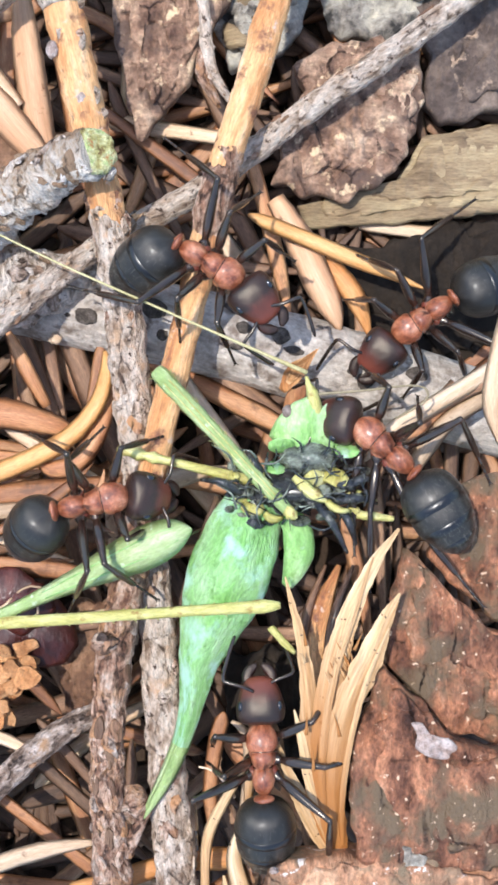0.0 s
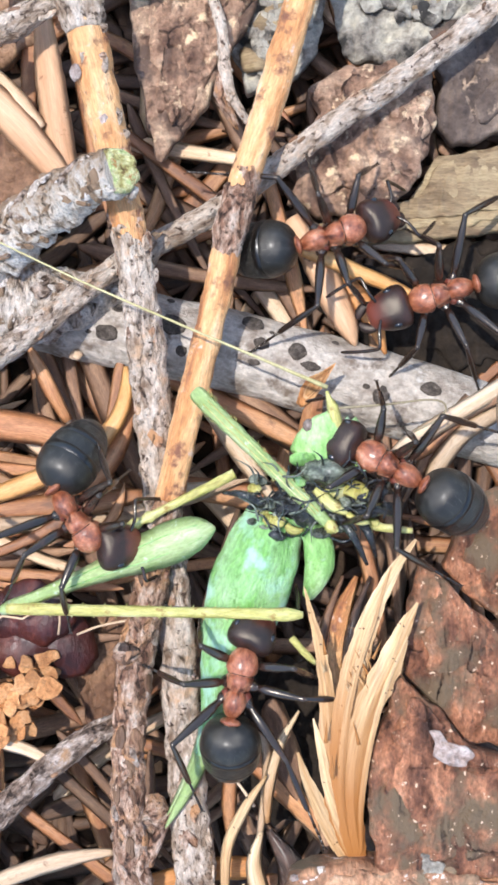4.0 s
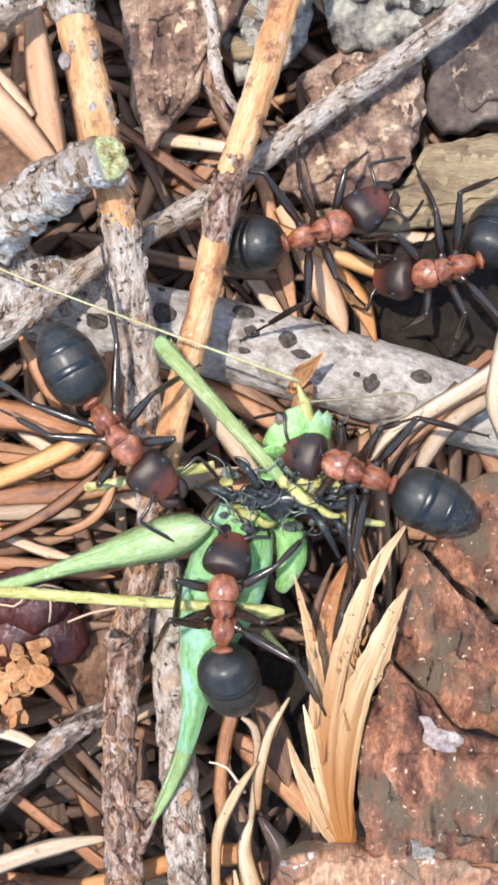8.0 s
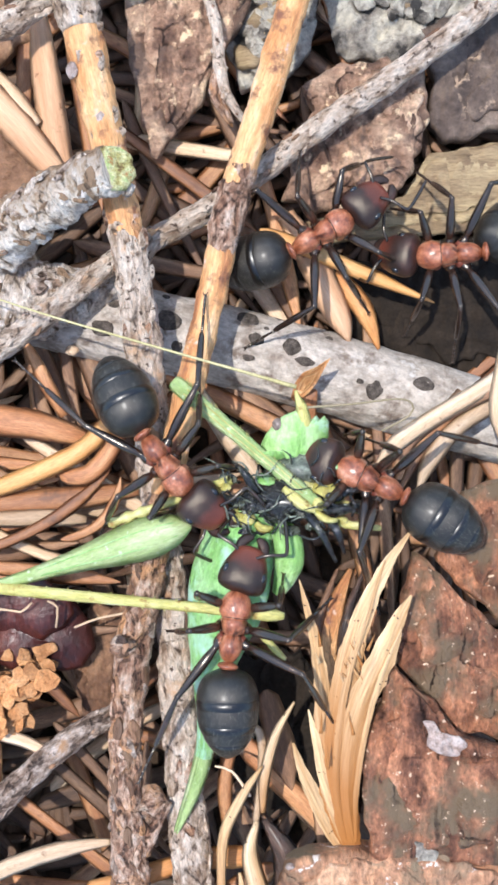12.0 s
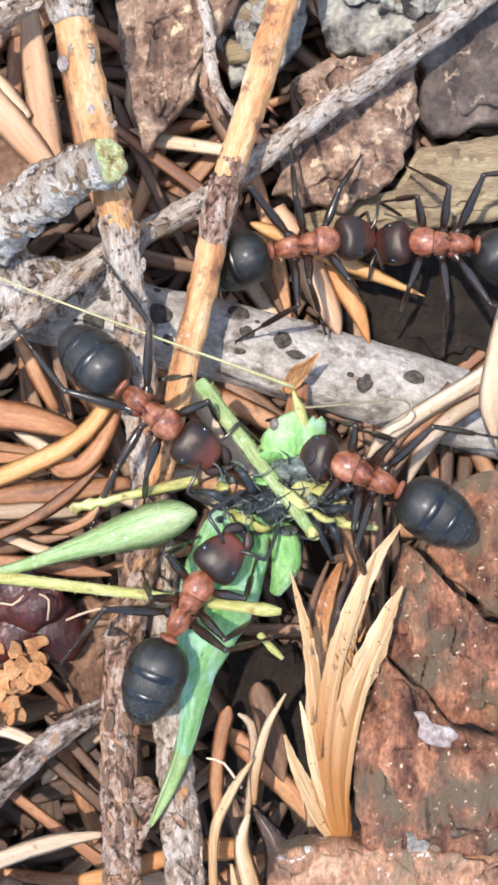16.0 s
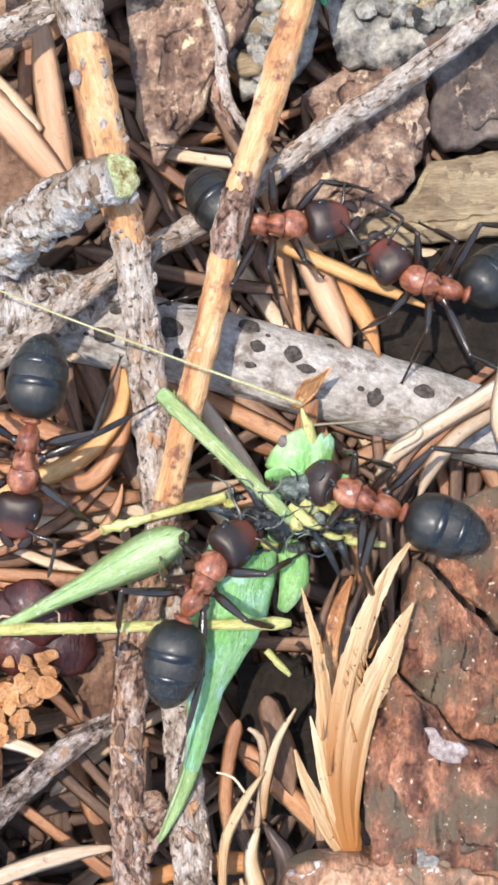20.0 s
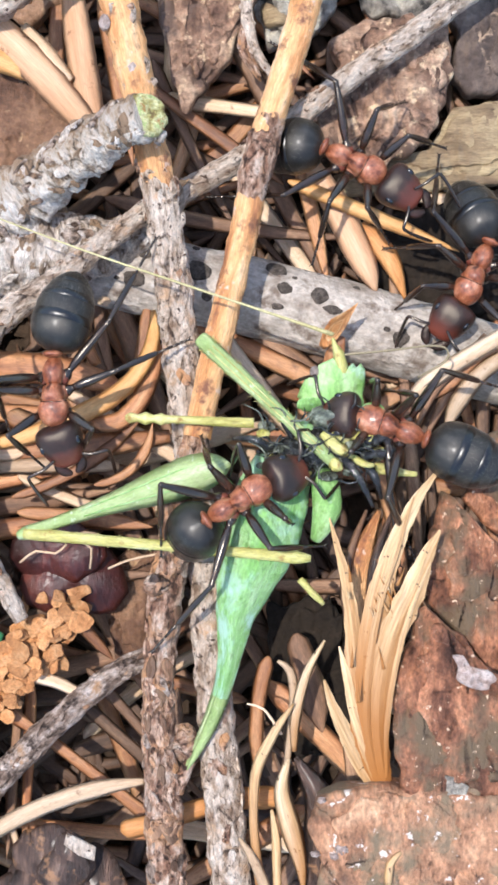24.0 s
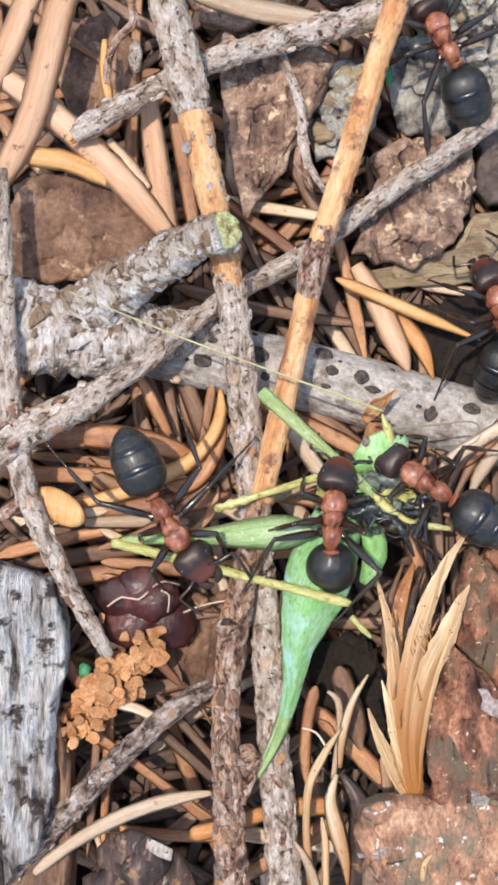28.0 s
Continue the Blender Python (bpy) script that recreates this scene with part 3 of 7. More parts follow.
# ---- branches and twigs ----
def spotted_log():
    log = thing("spotted_branch", "smooth pale grey fallen branch with dark round lenticels", "branch", plan(590, 690, -6.2))
    o = Vector(plan(590, 690, -6.2))
    axis = curve(way([(150, 575, -4.3), (290, 612, -4.2), (440, 645, -4.2), (590, 680, -4.3), (740, 722, -4.6), (900, 770, -5.0), (1060, 815, -5.4)], 1.72), 0.3)
    axis[:, :3] -= np.array(o)
    part("wood", tube(Shape(), axis, 30, 0.05, 0.5, 2.0), LOG, log)
    for u, v, w, h in ((358, 640, 17, 11), (458, 628, 18, 15), (470, 667, 8, 8), (576, 624, 16, 15), (588, 656, 12, 9), (642, 668, 13, 13), (662, 690, 14, 6), (766, 734, 12, 13), (376, 602, 10, 6), (576, 684, 9, 5), (332, 637, 4, 3), (744, 720, 5, 4), (604, 640, 4, 3), (842, 724, 15, 11), (700, 655, 6, 4), (452, 590, 6, 4)):
        s = Shape()
        # each lenticel is a low disc that follows the branch's round back
        c = np.array(plan(u, v, -2.6)) - np.array(o)
        i = int(np.argmin(np.hypot(axis[:, 0] - c[0], axis[:, 1] - c[1])))
        p, r = axis[i, :3], 1.72
        t = axis[min(i + 1, len(axis) - 1), :3] - axis[i - 1, :3]
        t /= np.linalg.norm(t)
        side = np.cross(t, (0, 0, 1.0))
        side /= np.linalg.norm(side)
        up = np.cross(side, t)
        off = float(np.dot(c - p, side))
        run = float(np.dot(c - p, t))
        base = math.asin(max(-0.95, min(0.95, off / r)))
        verts, uvs, faces = [], [], []
        for ring, (f, lift) in enumerate(((0.0, 1.014), (0.55, 1.016), (0.85, 1.03), (1.0, 1.02), (1.12, 0.96))):
            for j in range(14):
                a = 2 * math.pi * j / 14
                wob = 1 + 0.24 * noise.noise(Vector((math.cos(a) * 1.4 + u * 0.37, math.sin(a) * 1.4, v * 0.41))) + 0.15 * noise.noise(Vector((math.cos(a) * 3 + u * 0.37, math.sin(a) * 3, v * 0.41)))
                ang = base + f * wob * h / 36 / r * math.sin(a)
                q = p + t * (run + f * wob * w / 36 * math.cos(a)) + (side * math.sin(ang) + up * math.cos(ang)) * r * lift
                verts.append(q)
                uvs.append((q[0] * 2 + u, q[1] * 2))
        for ring in range(4):
            for j in range(14):
                a, b = ring * 14 + j, ring * 14 + (j + 1) % 14
                faces.append((a, b, b + 14, a + 14))
        part("lenticel", s.add(verts, faces, uvs), SPOT, log)


spotted_log()


def scabs(parent, rows, count, materials, seed, size=(0.2, 0.5), high=1.0, spin=0.5):
    """Thin loose bark scabs lying on the upper side of a stem, whose rows are in the parent's space."""
    rnd = random.Random(seed)
    for k in range(count):
        i = rnd.randrange(3, len(rows) - 3)
        p, r = rows[i, :3], rows[i, 3]
        d = rows[i + 2, :3] - rows[i - 2, :3]
        d = d / np.linalg.norm(d)
        side = np.cross(d, (0, 0, 1.0))
        side = side / np.linalg.norm(side)
        up = np.cross(side, d)
        a0, L, W = rnd.uniform(-1.25, 1.25), 1.25 * rnd.uniform(*size), rnd.uniform(0.28, 0.6)
        turn, lean = rnd.uniform(-spin, spin), rnd.uniform(-0.04, 0.06)
        verts, uvs, faces = [], [], []
        n = 9
        wob = [rnd.uniform(0.7, 1.25) for _ in range(n)]
        for f, lift in ((0.0, 0.05), (0.55, 0.06), (0.95, 0.045), (1.05, -0.06)):
            for j in range(n):
                q = 2 * math.pi * j / n
                x, y = L * wob[j] * f * math.cos(q), L * W * wob[j] * f * math.sin(q)
                x, y = x * math.cos(turn) - y * math.sin(turn), x * math.sin(turn) + y * math.cos(turn)
                a = a0 + y / r
                h = r * high + lift * (0.6 + 0.8 * rnd.random()) + lean * f * math.cos(q + k)
                verts.append(p + d * x + (side * math.sin(a) + up * math.cos(a)) * h)
                uvs.append((a0 * r + y + k * 1.7, x + k * 0.9))
        for g in range(3):
            for j in range(n):
                a, b = g * n + j, g * n + (j + 1) % n
                faces.append((a, b, b + n, a + n))
        part("bark_scab", Shape().add(verts, faces, uvs), rnd.choice(materials), parent, smooth=False)


def twig(points, r, material, label, n=18, amp=0.12, freq=1.4, seed=0.0, lumps=0.0, flakes=14):
    """A twig: its stem, a splintered end, and bark flakes standing off its back."""
    rows = curve(way(points, r), 0.11)
    o = Vector(rows[len(rows) // 2, :3]) - Vector((0, 0, rows[len(rows) // 2, 3]))
    t = thing("twig", label, "twig", o, "twigs")
    rows[:, :3] -= np.array(o)
    part("stem", tube(Shape(), rows, n + 8, amp, freq, seed, lumps=lumps), material, t)
    if r >= 0.45:
        scabs(t, rows, 26, (material, material, material, UMBER), int(seed), (0.12, 0.36), 1.02)
    rnd = random.Random(int(seed))
    for k in range(flakes):
        i = rnd.randrange(3, len(rows) - 3)
        p, rr = rows[i, :3], rows[i, 3]
        d = rows[i + 2, :3] - rows[i - 2, :3]
        d /= np.linalg.norm(d)
        side = np.cross(d, (0, 0, 1.0))
        up = np.cross(side, d)
        a = rnd.uniform(-1.2, 1.2)
        q = p + (side * math.sin(a) + up * math.cos(a)) * rr * 1.04
        L = rnd.uniform(0.25, 0.6) * rr
        s = Shape()
        blade(s, [(*(q + d * L * f + up * 0.06 * rr * f), max(0.02, 0.3 * rr * (1 - f * f * 0.85))) for f in np.linspace(-1, 1, 6)], 0.22, 0.2, ragged=0.5, seed=k)
        part("bark_flake", s, material if k % 3 else BROWNBARK, t)
    for e, back in ((rows[0], rows[2]), (rows[-1], rows[-3])):
        d = e[:3] - back[:3]
        d /= np.linalg.norm(d)
        s = Shape()
        for k in range(4):
            w = np.array([rnd.uniform(-0.5, 0.5) * e[3] for _ in range(3)])
            tube(s, [(*(e[:3] + w - d * 0.1), 0.22 * e[3]), (*(e[:3] + w + d * 0.12), 0.16 * e[3]), (*(e[:3] + w + d * rnd.uniform(0.2, 0.45) * e[3] * 2), 0.03 * e[3])], 6)
        part("splintered_end", s, STRIPPED, t)
    return t


def forked_branch():
    o = Vector(plan(150, 600, -4.2))
    b = thing("forked_branch", "rough grey-barked branch with a sawn lichen-covered side stub", "branch", o)

    def local(rows):
        rows[:, :3] -= np.array(o)
        return rows

    bough = local(curve(way([(-160, 540, -2.2, 2.1), (0, 572, -2.2, 2.1), (110, 590, -2.2, 2.05), (220, 598, -2.3, 1.8), (310, 590, -2.6, 1.2), (390, 560, -3.0, 0.7)], 2.0), 0.11))
    part("bough", tube(Shape(), bough, 56, 0.2, 0.9, 5.0, ringy=0.08), ROUGH, b)
    scabs(b, bough[40:], 44, (ROUGH, ROUGH, STUB, DUNBARK), 15, (0.2, 0.6), 1.03, 1.6)
    limb = local(curve(way([(120, 575, -1.6, 1.35), (190, 525, -0.6, 1.25), (255, 482, 0.5, 1.1), (314, 445, 1.4, 0.98), (362, 422, 2.0, 0.9), (393, 410, 2.35, 0.86)], 1.0), 0.08))
    part("stub", tube(Shape(), limb, 48, 0.19, 1.2, 9.0, ringy=0.22), STUB, b)
    scabs(b, limb, 46, (STUB, STUB, ROUGH, DUNBARK), 12, (0.16, 0.42), 1.02, 1.6)
    # the cut face leans up and along the stub
    c, d = plan(394, 410, 2.38) - o, (plan(404, 408, 2.35) - plan(345, 432, 1.75)).normalized()
    d = (d * 0.5 + Vector((0.0, 0.0, 1.0))).normalized()
    x = d.cross(Vector((0, 1, 0))).normalized()
    y = d.cross(x)
    verts, uvs, faces = [], [], []
    for f, h in ((0.0, 0.22), (0.35, 0.2), (0.7, 0.22), (0.93, 0.26), (1.04, 0.1), (0.95, -0.6)):
        for j in range(26):
            a = 2 * math.pi * j / 26
            k = 0.84 * f * (1 + 0.16 * noise.noise(Vector((math.cos(a) * 2, math.sin(a) * 2, 1))))
            q = c + x * k * math.cos(a) + y * k * math.sin(a) + d * (h + 0.08 * noise.noise(Vector((k * math.cos(a) * 4, k * math.sin(a) * 4, 7))))
            verts.append(q)
            uvs.append((k * math.cos(a), k * math.sin(a)))
    for i in range(5):
        for j in range(26):
            a, e = i * 26 + j, i * 26 + (j + 1) % 26
            faces.append((a, a + 26, e + 26, e))
    s = Shape().add(verts, faces, uvs)
    part("cut_face", s, CUT, b, "yellow-green lichened cut face")
    s = Shape()
    lump(s, plan(414, 437, 2.0) - o, (0.28, 0.3, 0.25), 0.3, 1, 4)
    part("bark_chip", s, ROUGH, b)


forked_branch()


def long_twig():
    o = Vector(plan(420, 700, -1.4))
    t = thing("long_twig", "long pale twig with its bark partly stripped to orange wood", "twig", o, "twigs")

    def run(points):
        c = curve(way(points, 0.7), 0.1)
        c[:, :3] -= np.array(o)
        return c

    part("upper_bark", tube(Shape(), run([(285, -60, 0.9, 0.86), (305, 40, 0.85, 0.86), (325, 120, 0.75, 0.88), (338, 178, 0.65, 0.84), (342, 200, 0.62, 0.7)]), 30, 0.17, 1.2, 3.0), GREYBARK, t)
    part("stripped_wood", tube(Shape(), run([(336, 165, 0.62, 0.72), (352, 245, 0.5, 0.73), (370, 330, 0.4, 0.72), (388, 410, 0.3, 0.68), (402, 480, 0.15, 0.66), (408, 520, 0.05, 0.6)]), 30, 0.13, 1.4, 7.0), STRIPPED, t, "bare orange wood with grey flakes")
    low = run([(400, 475, 0.12, 0.62), (412, 545, 0.0, 0.7), (424, 640, -0.15, 0.72), (436, 750, -0.35, 0.74), (446, 860, -0.6, 0.7), (456, 960, -0.8, 0.68), (468, 1080, -0.85, 0.7), (478, 1220, -0.9, 0.72), (488, 1360, -0.9, 0.76), (500, 1500, -0.9, 0.8), (508, 1640, -0.9, 0.8)])
    part("lower_bark", tube(Shape(), low, 32, 0.18, 1.4, 11.0), GREYBARK, t)
    scabs(t, low, 70, (GREYBARK, GREYBARK, GREYBARK, BROWNBARK), 19, (0.14, 0.42), 1.01, 0.4)
    s = Shape()
    lump(s, plan(330, 262, 1.15) - o, (0.22, 0.34, 0.15), 0.2, 1, 1)
    part("resin_drop", s, WHITEBIT, t, "whitish resin drop")
    s = Shape()
    lump(s, plan(371, 331, 1.08) - o, (0.2, 0.26, 0.12), 0.2, 1, 3)
    part("resin_drop", s, WHITEBIT, t, "whitish resin drop")
    rnd = random.Random(4)
    for i in range(26):
        f = rnd.random()
        u, v = (345 + 60 * f, 190 + 300 * f) if i < 14 else (410 + 30 * f, 500 + 350 * f)
        s = Shape()
        side = rnd.choice((-1, 1)) * rnd.uniform(10, 27)
        z = (0.6 - 0.5 * f if i < 14 else 0.0 - 0.5 * f) + 0.7 * math.sqrt(max(0.05, 1 - (side / 28) ** 2)) - 0.05
        c = plan(u + side, v, z) - o
        lump(s, c, (rnd.uniform(0.08, 0.2), rnd.uniform(0.15, 0.5), 0.07), 0.5, 1.5, i, 8, 5)
        part("bark_flake", s, GREYBARK if i % 3 else BROWNBARK, t)


long_twig()


def bare_stick():
    o = Vector(plan(560, 500, -1.0))
    t = thing("bare_stick", "slim orange stick with shed bark lying across the branches", "stick", o, "twigs")

    def run(points):
        c = curve(way(points, 0.55), 0.1)
        c[:, :3] -= np.array(o)
        return c

    part("bare_wood", tube(Shape(), run([(726, -70, -0.3, 0.56), (704, 0, -0.3, 0.58), (668, 110, -0.3, 0.58), (636, 215, -0.3, 0.6), (604, 320, -0.3, 0.6), (574, 410, -0.3, 0.58), (560, 455, -0.28, 0.52)]), 28, 0.11, 1.3, 21.0), STRIPPED, t)
    part("bark_remnant", tube(Shape(), run([(580, 395, -0.3, 0.5), (570, 425, -0.3, 0.61), (553, 480, -0.25, 0.66), (546, 512, -0.22, 0.62), (540, 545, -0.2, 0.5)]), 28, 0.2, 1.3, 23.0), BROWNBARK, t, "remnant of reddish bark")
    part("bare_wood", tube(Shape(), run([(550, 500, -0.22, 0.5), (542, 540, -0.2, 0.58), (524, 620, -0.1, 0.56), (503, 710, 0.1, 0.58), (482, 800, 0.35, 0.56), (462, 890, 0.5, 0.55)]), 28, 0.11, 1.3, 24.0), STRIPPED, t)
    end = run([(464, 880, 0.46, 0.5), (448, 950, 0.4, 0.6), (430, 1040, 0.3, 0.66), (415, 1110, 0.2, 0.7), (405, 1200, 0.1, 0.62), (400, 1300, 0.0, 0.64), (402, 1400, -0.1, 0.68), (408, 1500, -0.2, 0.76), (415, 1640, -0.3, 0.8)])
    part("barked_end", tube(Shape(), end, 32, 0.2, 1.5, 25.0), BROWNBARK, t, "reddish-brown flaking bark")
    scabs(t, end, 90, (BROWNBARK, BROWNBARK, DUNBARK, UMBER), 28, (0.14, 0.4), 1.02, 0.7)
    k = part("bud_knot", lump(Shape(), plan(402, 1112, 0.75) - o, (0.52, 0.5, 0.4), 0.25, 1.2, 2), BROWNBARK, t, "dark ringed side bud")
    for i, (du, dv, r) in enumerate(((-6, 4, 0.34), (7, -3, 0.3), (2, 9, 0.24), (-3, -8, 0.22))):
        c = plan(402 + du, 1112 + dv, 1.02 + 0.04 * i) - o
        rim = [(c.x + r * math.cos(q) * (1 + 0.3 * math.sin(3 * q + i)), c.y + r * math.sin(q), c.z + 0.14 * math.cos(q + i * 1.7)) for q in np.linspace(0, 6.28, 12, endpoint=False)]
        part("bud_scale_leaf", flake(Shape(), rim, 0.1, 0.08, 0.05, i * 3.1, 2.0, 0.4, 30, 5), HUSK if i % 2 else UMBER, k)
    part("broken_spur", lump(Shape(), plan(440, 1345, -0.1) - o, (0.55, 0.8, 0.4), 0.35, 1.2, 6), BROWNBARK, t)
    s = Shape()
    tube(s, curve([(*(plan(u, v, z) - o), r) for u, v, z, r in ((425, 1420, -0.2, 0.3), (442, 1385, -0.1, 0.26), (466, 1345, 0.1, 0.12))], 0.15), 10, 0.15, 2, 3)
    part("spur", s, BROWNBARK, t)


bare_stick()
twig([(410, 535, -2.9), (440, 505, -2.6), (520, 462, -2.4), (600, 405, -2.3), (700, 332, -2.2), (790, 272, -2.2), (890, 200, -2.2), (1000, 110, -2.2), (1100, 20, -2.4)], 0.5, GREYBARK, "thin grey cracked twig lying over bark scales", seed=31)
twig([(132, 244, -1.2, 0.42), (160, 222, -1.1, 0.58), (230, 182, -1.1, 0.56), (300, 142, -1.2, 0.52), (370, 112, -1.2, 0.55), (450, 84, -1.3, 0.62), (560, 55, -1.4, 0.68), (680, 20, -1.6, 0.7), (800, -30, -1.8, 0.7)], 0.6, GREYBARK, "knobbly pale grey twig with leaf scars", amp=0.2, freq=2.0, seed=37, lumps=0.07)
twig([(2, 300, 0.2, 0.3), (6, 420, 0.3, 0.4), (10, 560, 0.3, 0.5), (16, 680, 0.2, 0.55), (30, 790, 0.1, 0.62), (50, 880, 0.1, 0.56), (85, 965, 0.0, 0.52), (125, 1045, -0.1, 0.45), (160, 1105, -0.2, 0.42), (192, 1162, -0.3, 0.3)], 0.5, GREYBARK, "crooked grey twig with a swollen joint", amp=0.18, seed=41)
twig([(-80, 850, 0.4, 0.75), (0, 798, 0.5, 0.75), (70, 752, 0.4, 0.8), (130, 722, 0.35, 0.8), (200, 680, 0.2, 0.55), (262, 640, 0.0, 0.5), (310, 598, -0.6, 0.5), (370, 550, -1.2, 0.45), (430, 500, -1.6, 0.4)], 0.7, GREYBARK, "rough grey twig crossing over the bough", amp=0.2, seed=47)
twig([(-60, 1620, -0.8, 0.68), (30, 1530, -0.9, 0.64), (130, 1425, -1.0, 0.6), (230, 1325, -1.2, 0.54), (320, 1248, -1.4, 0.5), (400, 1205, -1.7, 0.42)], 0.6, DUNBARK, "grey-brown flaking twig leaning into the litter", amp=0.16, seed=53)
twig([(520, 20, -2.6, 0.16), (500, 90, -2.2, 0.2), (530, 180, -2.1, 0.24), (537, 250, -2.1, 0.26), (545, 290, -2.2, 0.24), (580, 345, -2.5, 0.1)], 0.2, GREYBARK, "very thin forked grey stalk", 10, seed=57)
twig([(537, 240, -2.15, 0.22), (532, 290, -2.3, 0.3), (552, 335, -2.6, 0.12)], 0.2, BROWNBARK, "very thin forked grey stalk", 10, seed=58)
twig([(230, 0, -2.6, 0.18), (236, 40, -2.4, 0.22), (205, 75, -2.3, 0.2), (190, 120, -2.2, 0.2), (192, 180, -2.4, 0.14)], 0.2, BROWNBARK, "thin brown stalk with a bent tip", 10, seed=61)
twig([(-40, 935, -0.6, 0.3), (0, 915, -0.6, 0.3), (45, 890, -0.5, 0.34), (60, 880, -0.5, 0.25)], 0.3, BROWNBARK, "short brown twig end", 12, seed=63)


# ---- weathered wood, bark plates ----
def wood_block():
    o = Vector(plan(40, 1290, -3.0))
    w = thing("weathered_wood", "weathered silver-grey split wood with deep grain", "wood", o)
    for k, (pts, z, th) in enumerate(([[(-220, 960), (-60, 985), (40, 1010), (88, 1030), (108, 1110), (112, 1200), (92, 1245), (90, 1330), (88, 1420), (60, 1520), (-20, 1600), (-220, 1620)], 1.0, 2.4], [[(-200, 1180), (60, 1240), (104, 1260), (122, 1340), (128, 1440), (122, 1640), (-200, 1660)], -0.8, 2.0])):
        s = flake(Shape(), [plan(u, v, z) - o for u, v in pts], th, 0.5, 0.5, 11 + k * 5, 0.4, 0.06, 130, 40, 1.3)
        part("split_face", s, WEATHERED if not k else UMBER, w)


wood_block()


def bark(name, label, pts, z, thick, material, relief=0.3, dome=0.3, seed=0.0, tilt=(0, 0), layers=1, freq=0.5, jag=0.12, cat="bark"):
    mid = np.mean(np.array(pts, float), axis=0)
    o = Vector(plan(mid[0], mid[1], z - thick))
    b = thing(name, label, cat, o, "bark plates")
    for k in range(layers):
        shrink = 1 - 0.2 * k
        rows = []
        for u, v in pts:
            uu, vv = mid[0] + (u - mid[0]) * shrink + k * 8, mid[1] + (v - mid[1]) * shrink - k * 6
            rows.append(plan(uu, vv, z + 0.12 * k + tilt[0] * (uu - mid[0]) / 38 + tilt[1] * (mid[1] - vv) / 38) - o)
        if name == "lichen_crust":
            rnd = random.Random(int(seed))
            for j in range(46):
                w = [rnd.random() ** 2 for _ in rows]
                q = np.sum([np.array(e) * f for e, f in zip(rows, w)], axis=0) / sum(w)
                s, q2 = rnd.uniform(0.25, 0.7), rnd.uniform(-0.25, 0.25)
                rim = [(q[0] + s * f * math.cos(g), q[1] + s * f * math.sin(g), q[2] + 0.35 + q2 * math.cos(g) * s + 0.25 * rnd.random()) for g, f in ((6.283 * h / 9, rnd.uniform(0.55, 1.2)) for h in range(9))]
                part("lobe", flake(Shape(), rim, 0.2, 0.1, 0.12, j * 1.3, 1.5, 0.4, 18, 3), LICHEN if j % 4 else PALEWOOD, b, smooth=j % 2 == 0)
        part("bark_layer", flake(Shape(), rows, thick if not k else 0.5, relief * 0.6, dome * 0.4, seed + k * 7, freq, jag + 0.14 * k, 150, 26, 0.5), material, b)
    return b


RED = "red-brown pine bark plate with worn flaky surface"
bark("bark_plate", RED, [(790, 1158), (806, 1146), (850, 1185), (868, 1198), (876, 1218), (905, 1245), (960, 1265), (1060, 1260), (1070, 1400), (960, 1440), (840, 1430), (768, 1424), (760, 1350), (757, 1290), (768, 1235), (786, 1200)], 2.0, 1.2, REDBARK, 0.4, 0.3, 2.0, jag=0.08, layers=2)
bark("bark_plate", RED, [(830, 975), (850, 985), (885, 1025), (962, 1095), (1060, 1120), (1060, 1255), (965, 1255), (895, 1240), (848, 1180), (806, 1142), (812, 1060)], 0.9, 1.2, REDBARK, 0.4, 0.3, 13.0, jag=0.08, layers=2)
bark("bark_plate", RED, [(900, 880), (965, 868), (1070, 860), (1070, 1110), (970, 1092), (892, 1022), (858, 985)], -0.2, 1.2, REDBARK, 0.4, 0.3, 23.0, jag=0.08, layers=2)
bark("bark_plate", "mottled brown bark plate with a chipped pale rim", [(640, 1440), (670, 1425), (760, 1418), (850, 1412), (930, 1425), (1040, 1445), (1060, 1700), (640, 1700), (645, 1540), (632, 1480)], 2.0, 1.6, PALEBARK, 0.4, 0.3, 33.0, jag=0.07, layers=2)
for u, v, r in ((680, 1508, 0.32), (668, 1518, 0.22), (820, 1498, 0.28), (650, 1435, 0.18), (640, 1515, 0.2)):
    s = Shape()
    lump(s, plan(u, v, (2.1 if v > 1420 else 1.4)), (r * 0.8, r * 0.6, 0.16), 0.7, 2.5, u)
    solo("mould_fleck", s, WHITEBIT, "small white mould fleck on bark", "mould", "mould flecks")
for pts, z, m, label in (([(852, 1226), (864, 1222), (872, 1238), (900, 1244), (915, 1262), (905, 1274), (880, 1268), (860, 1256)], 2.5, WHITEBIT, "pinkish white chip of bark edge"), ([(795, 1408), (815, 1398), (850, 1400), (872, 1416), (860, 1428), (812, 1424)], 2.08, LICHEN, "thin grey-green lichen flake on bark"), ([(762, 1128), (790, 1122), (822, 1160), (828, 1180), (800, 1178), (770, 1160)], 0.9, STRIPPED, "fresh orange splinter of bark")):
    solo("bark_chip", flake(Shape(), [plan(u, v, z) for u, v in pts], 0.2, 0.14, -0.05, pts[0][0], 1.8, 0.5, 60, 9, 0.6), m, label, "bark", "bark chips")
DUSK = "dusky brown bark scale, curled and worn"
bark("bark_scale", DUSK, [(395, 60), (470, 70), (560, 85), (590, 110), (560, 190), (520, 270), (470, 340), (440, 385), (415, 340), (405, 250), (388, 150)], -3.2, 0.8, DUSKBARK, 0.4, 0.4, 43.0, jag=0.14, layers=2)
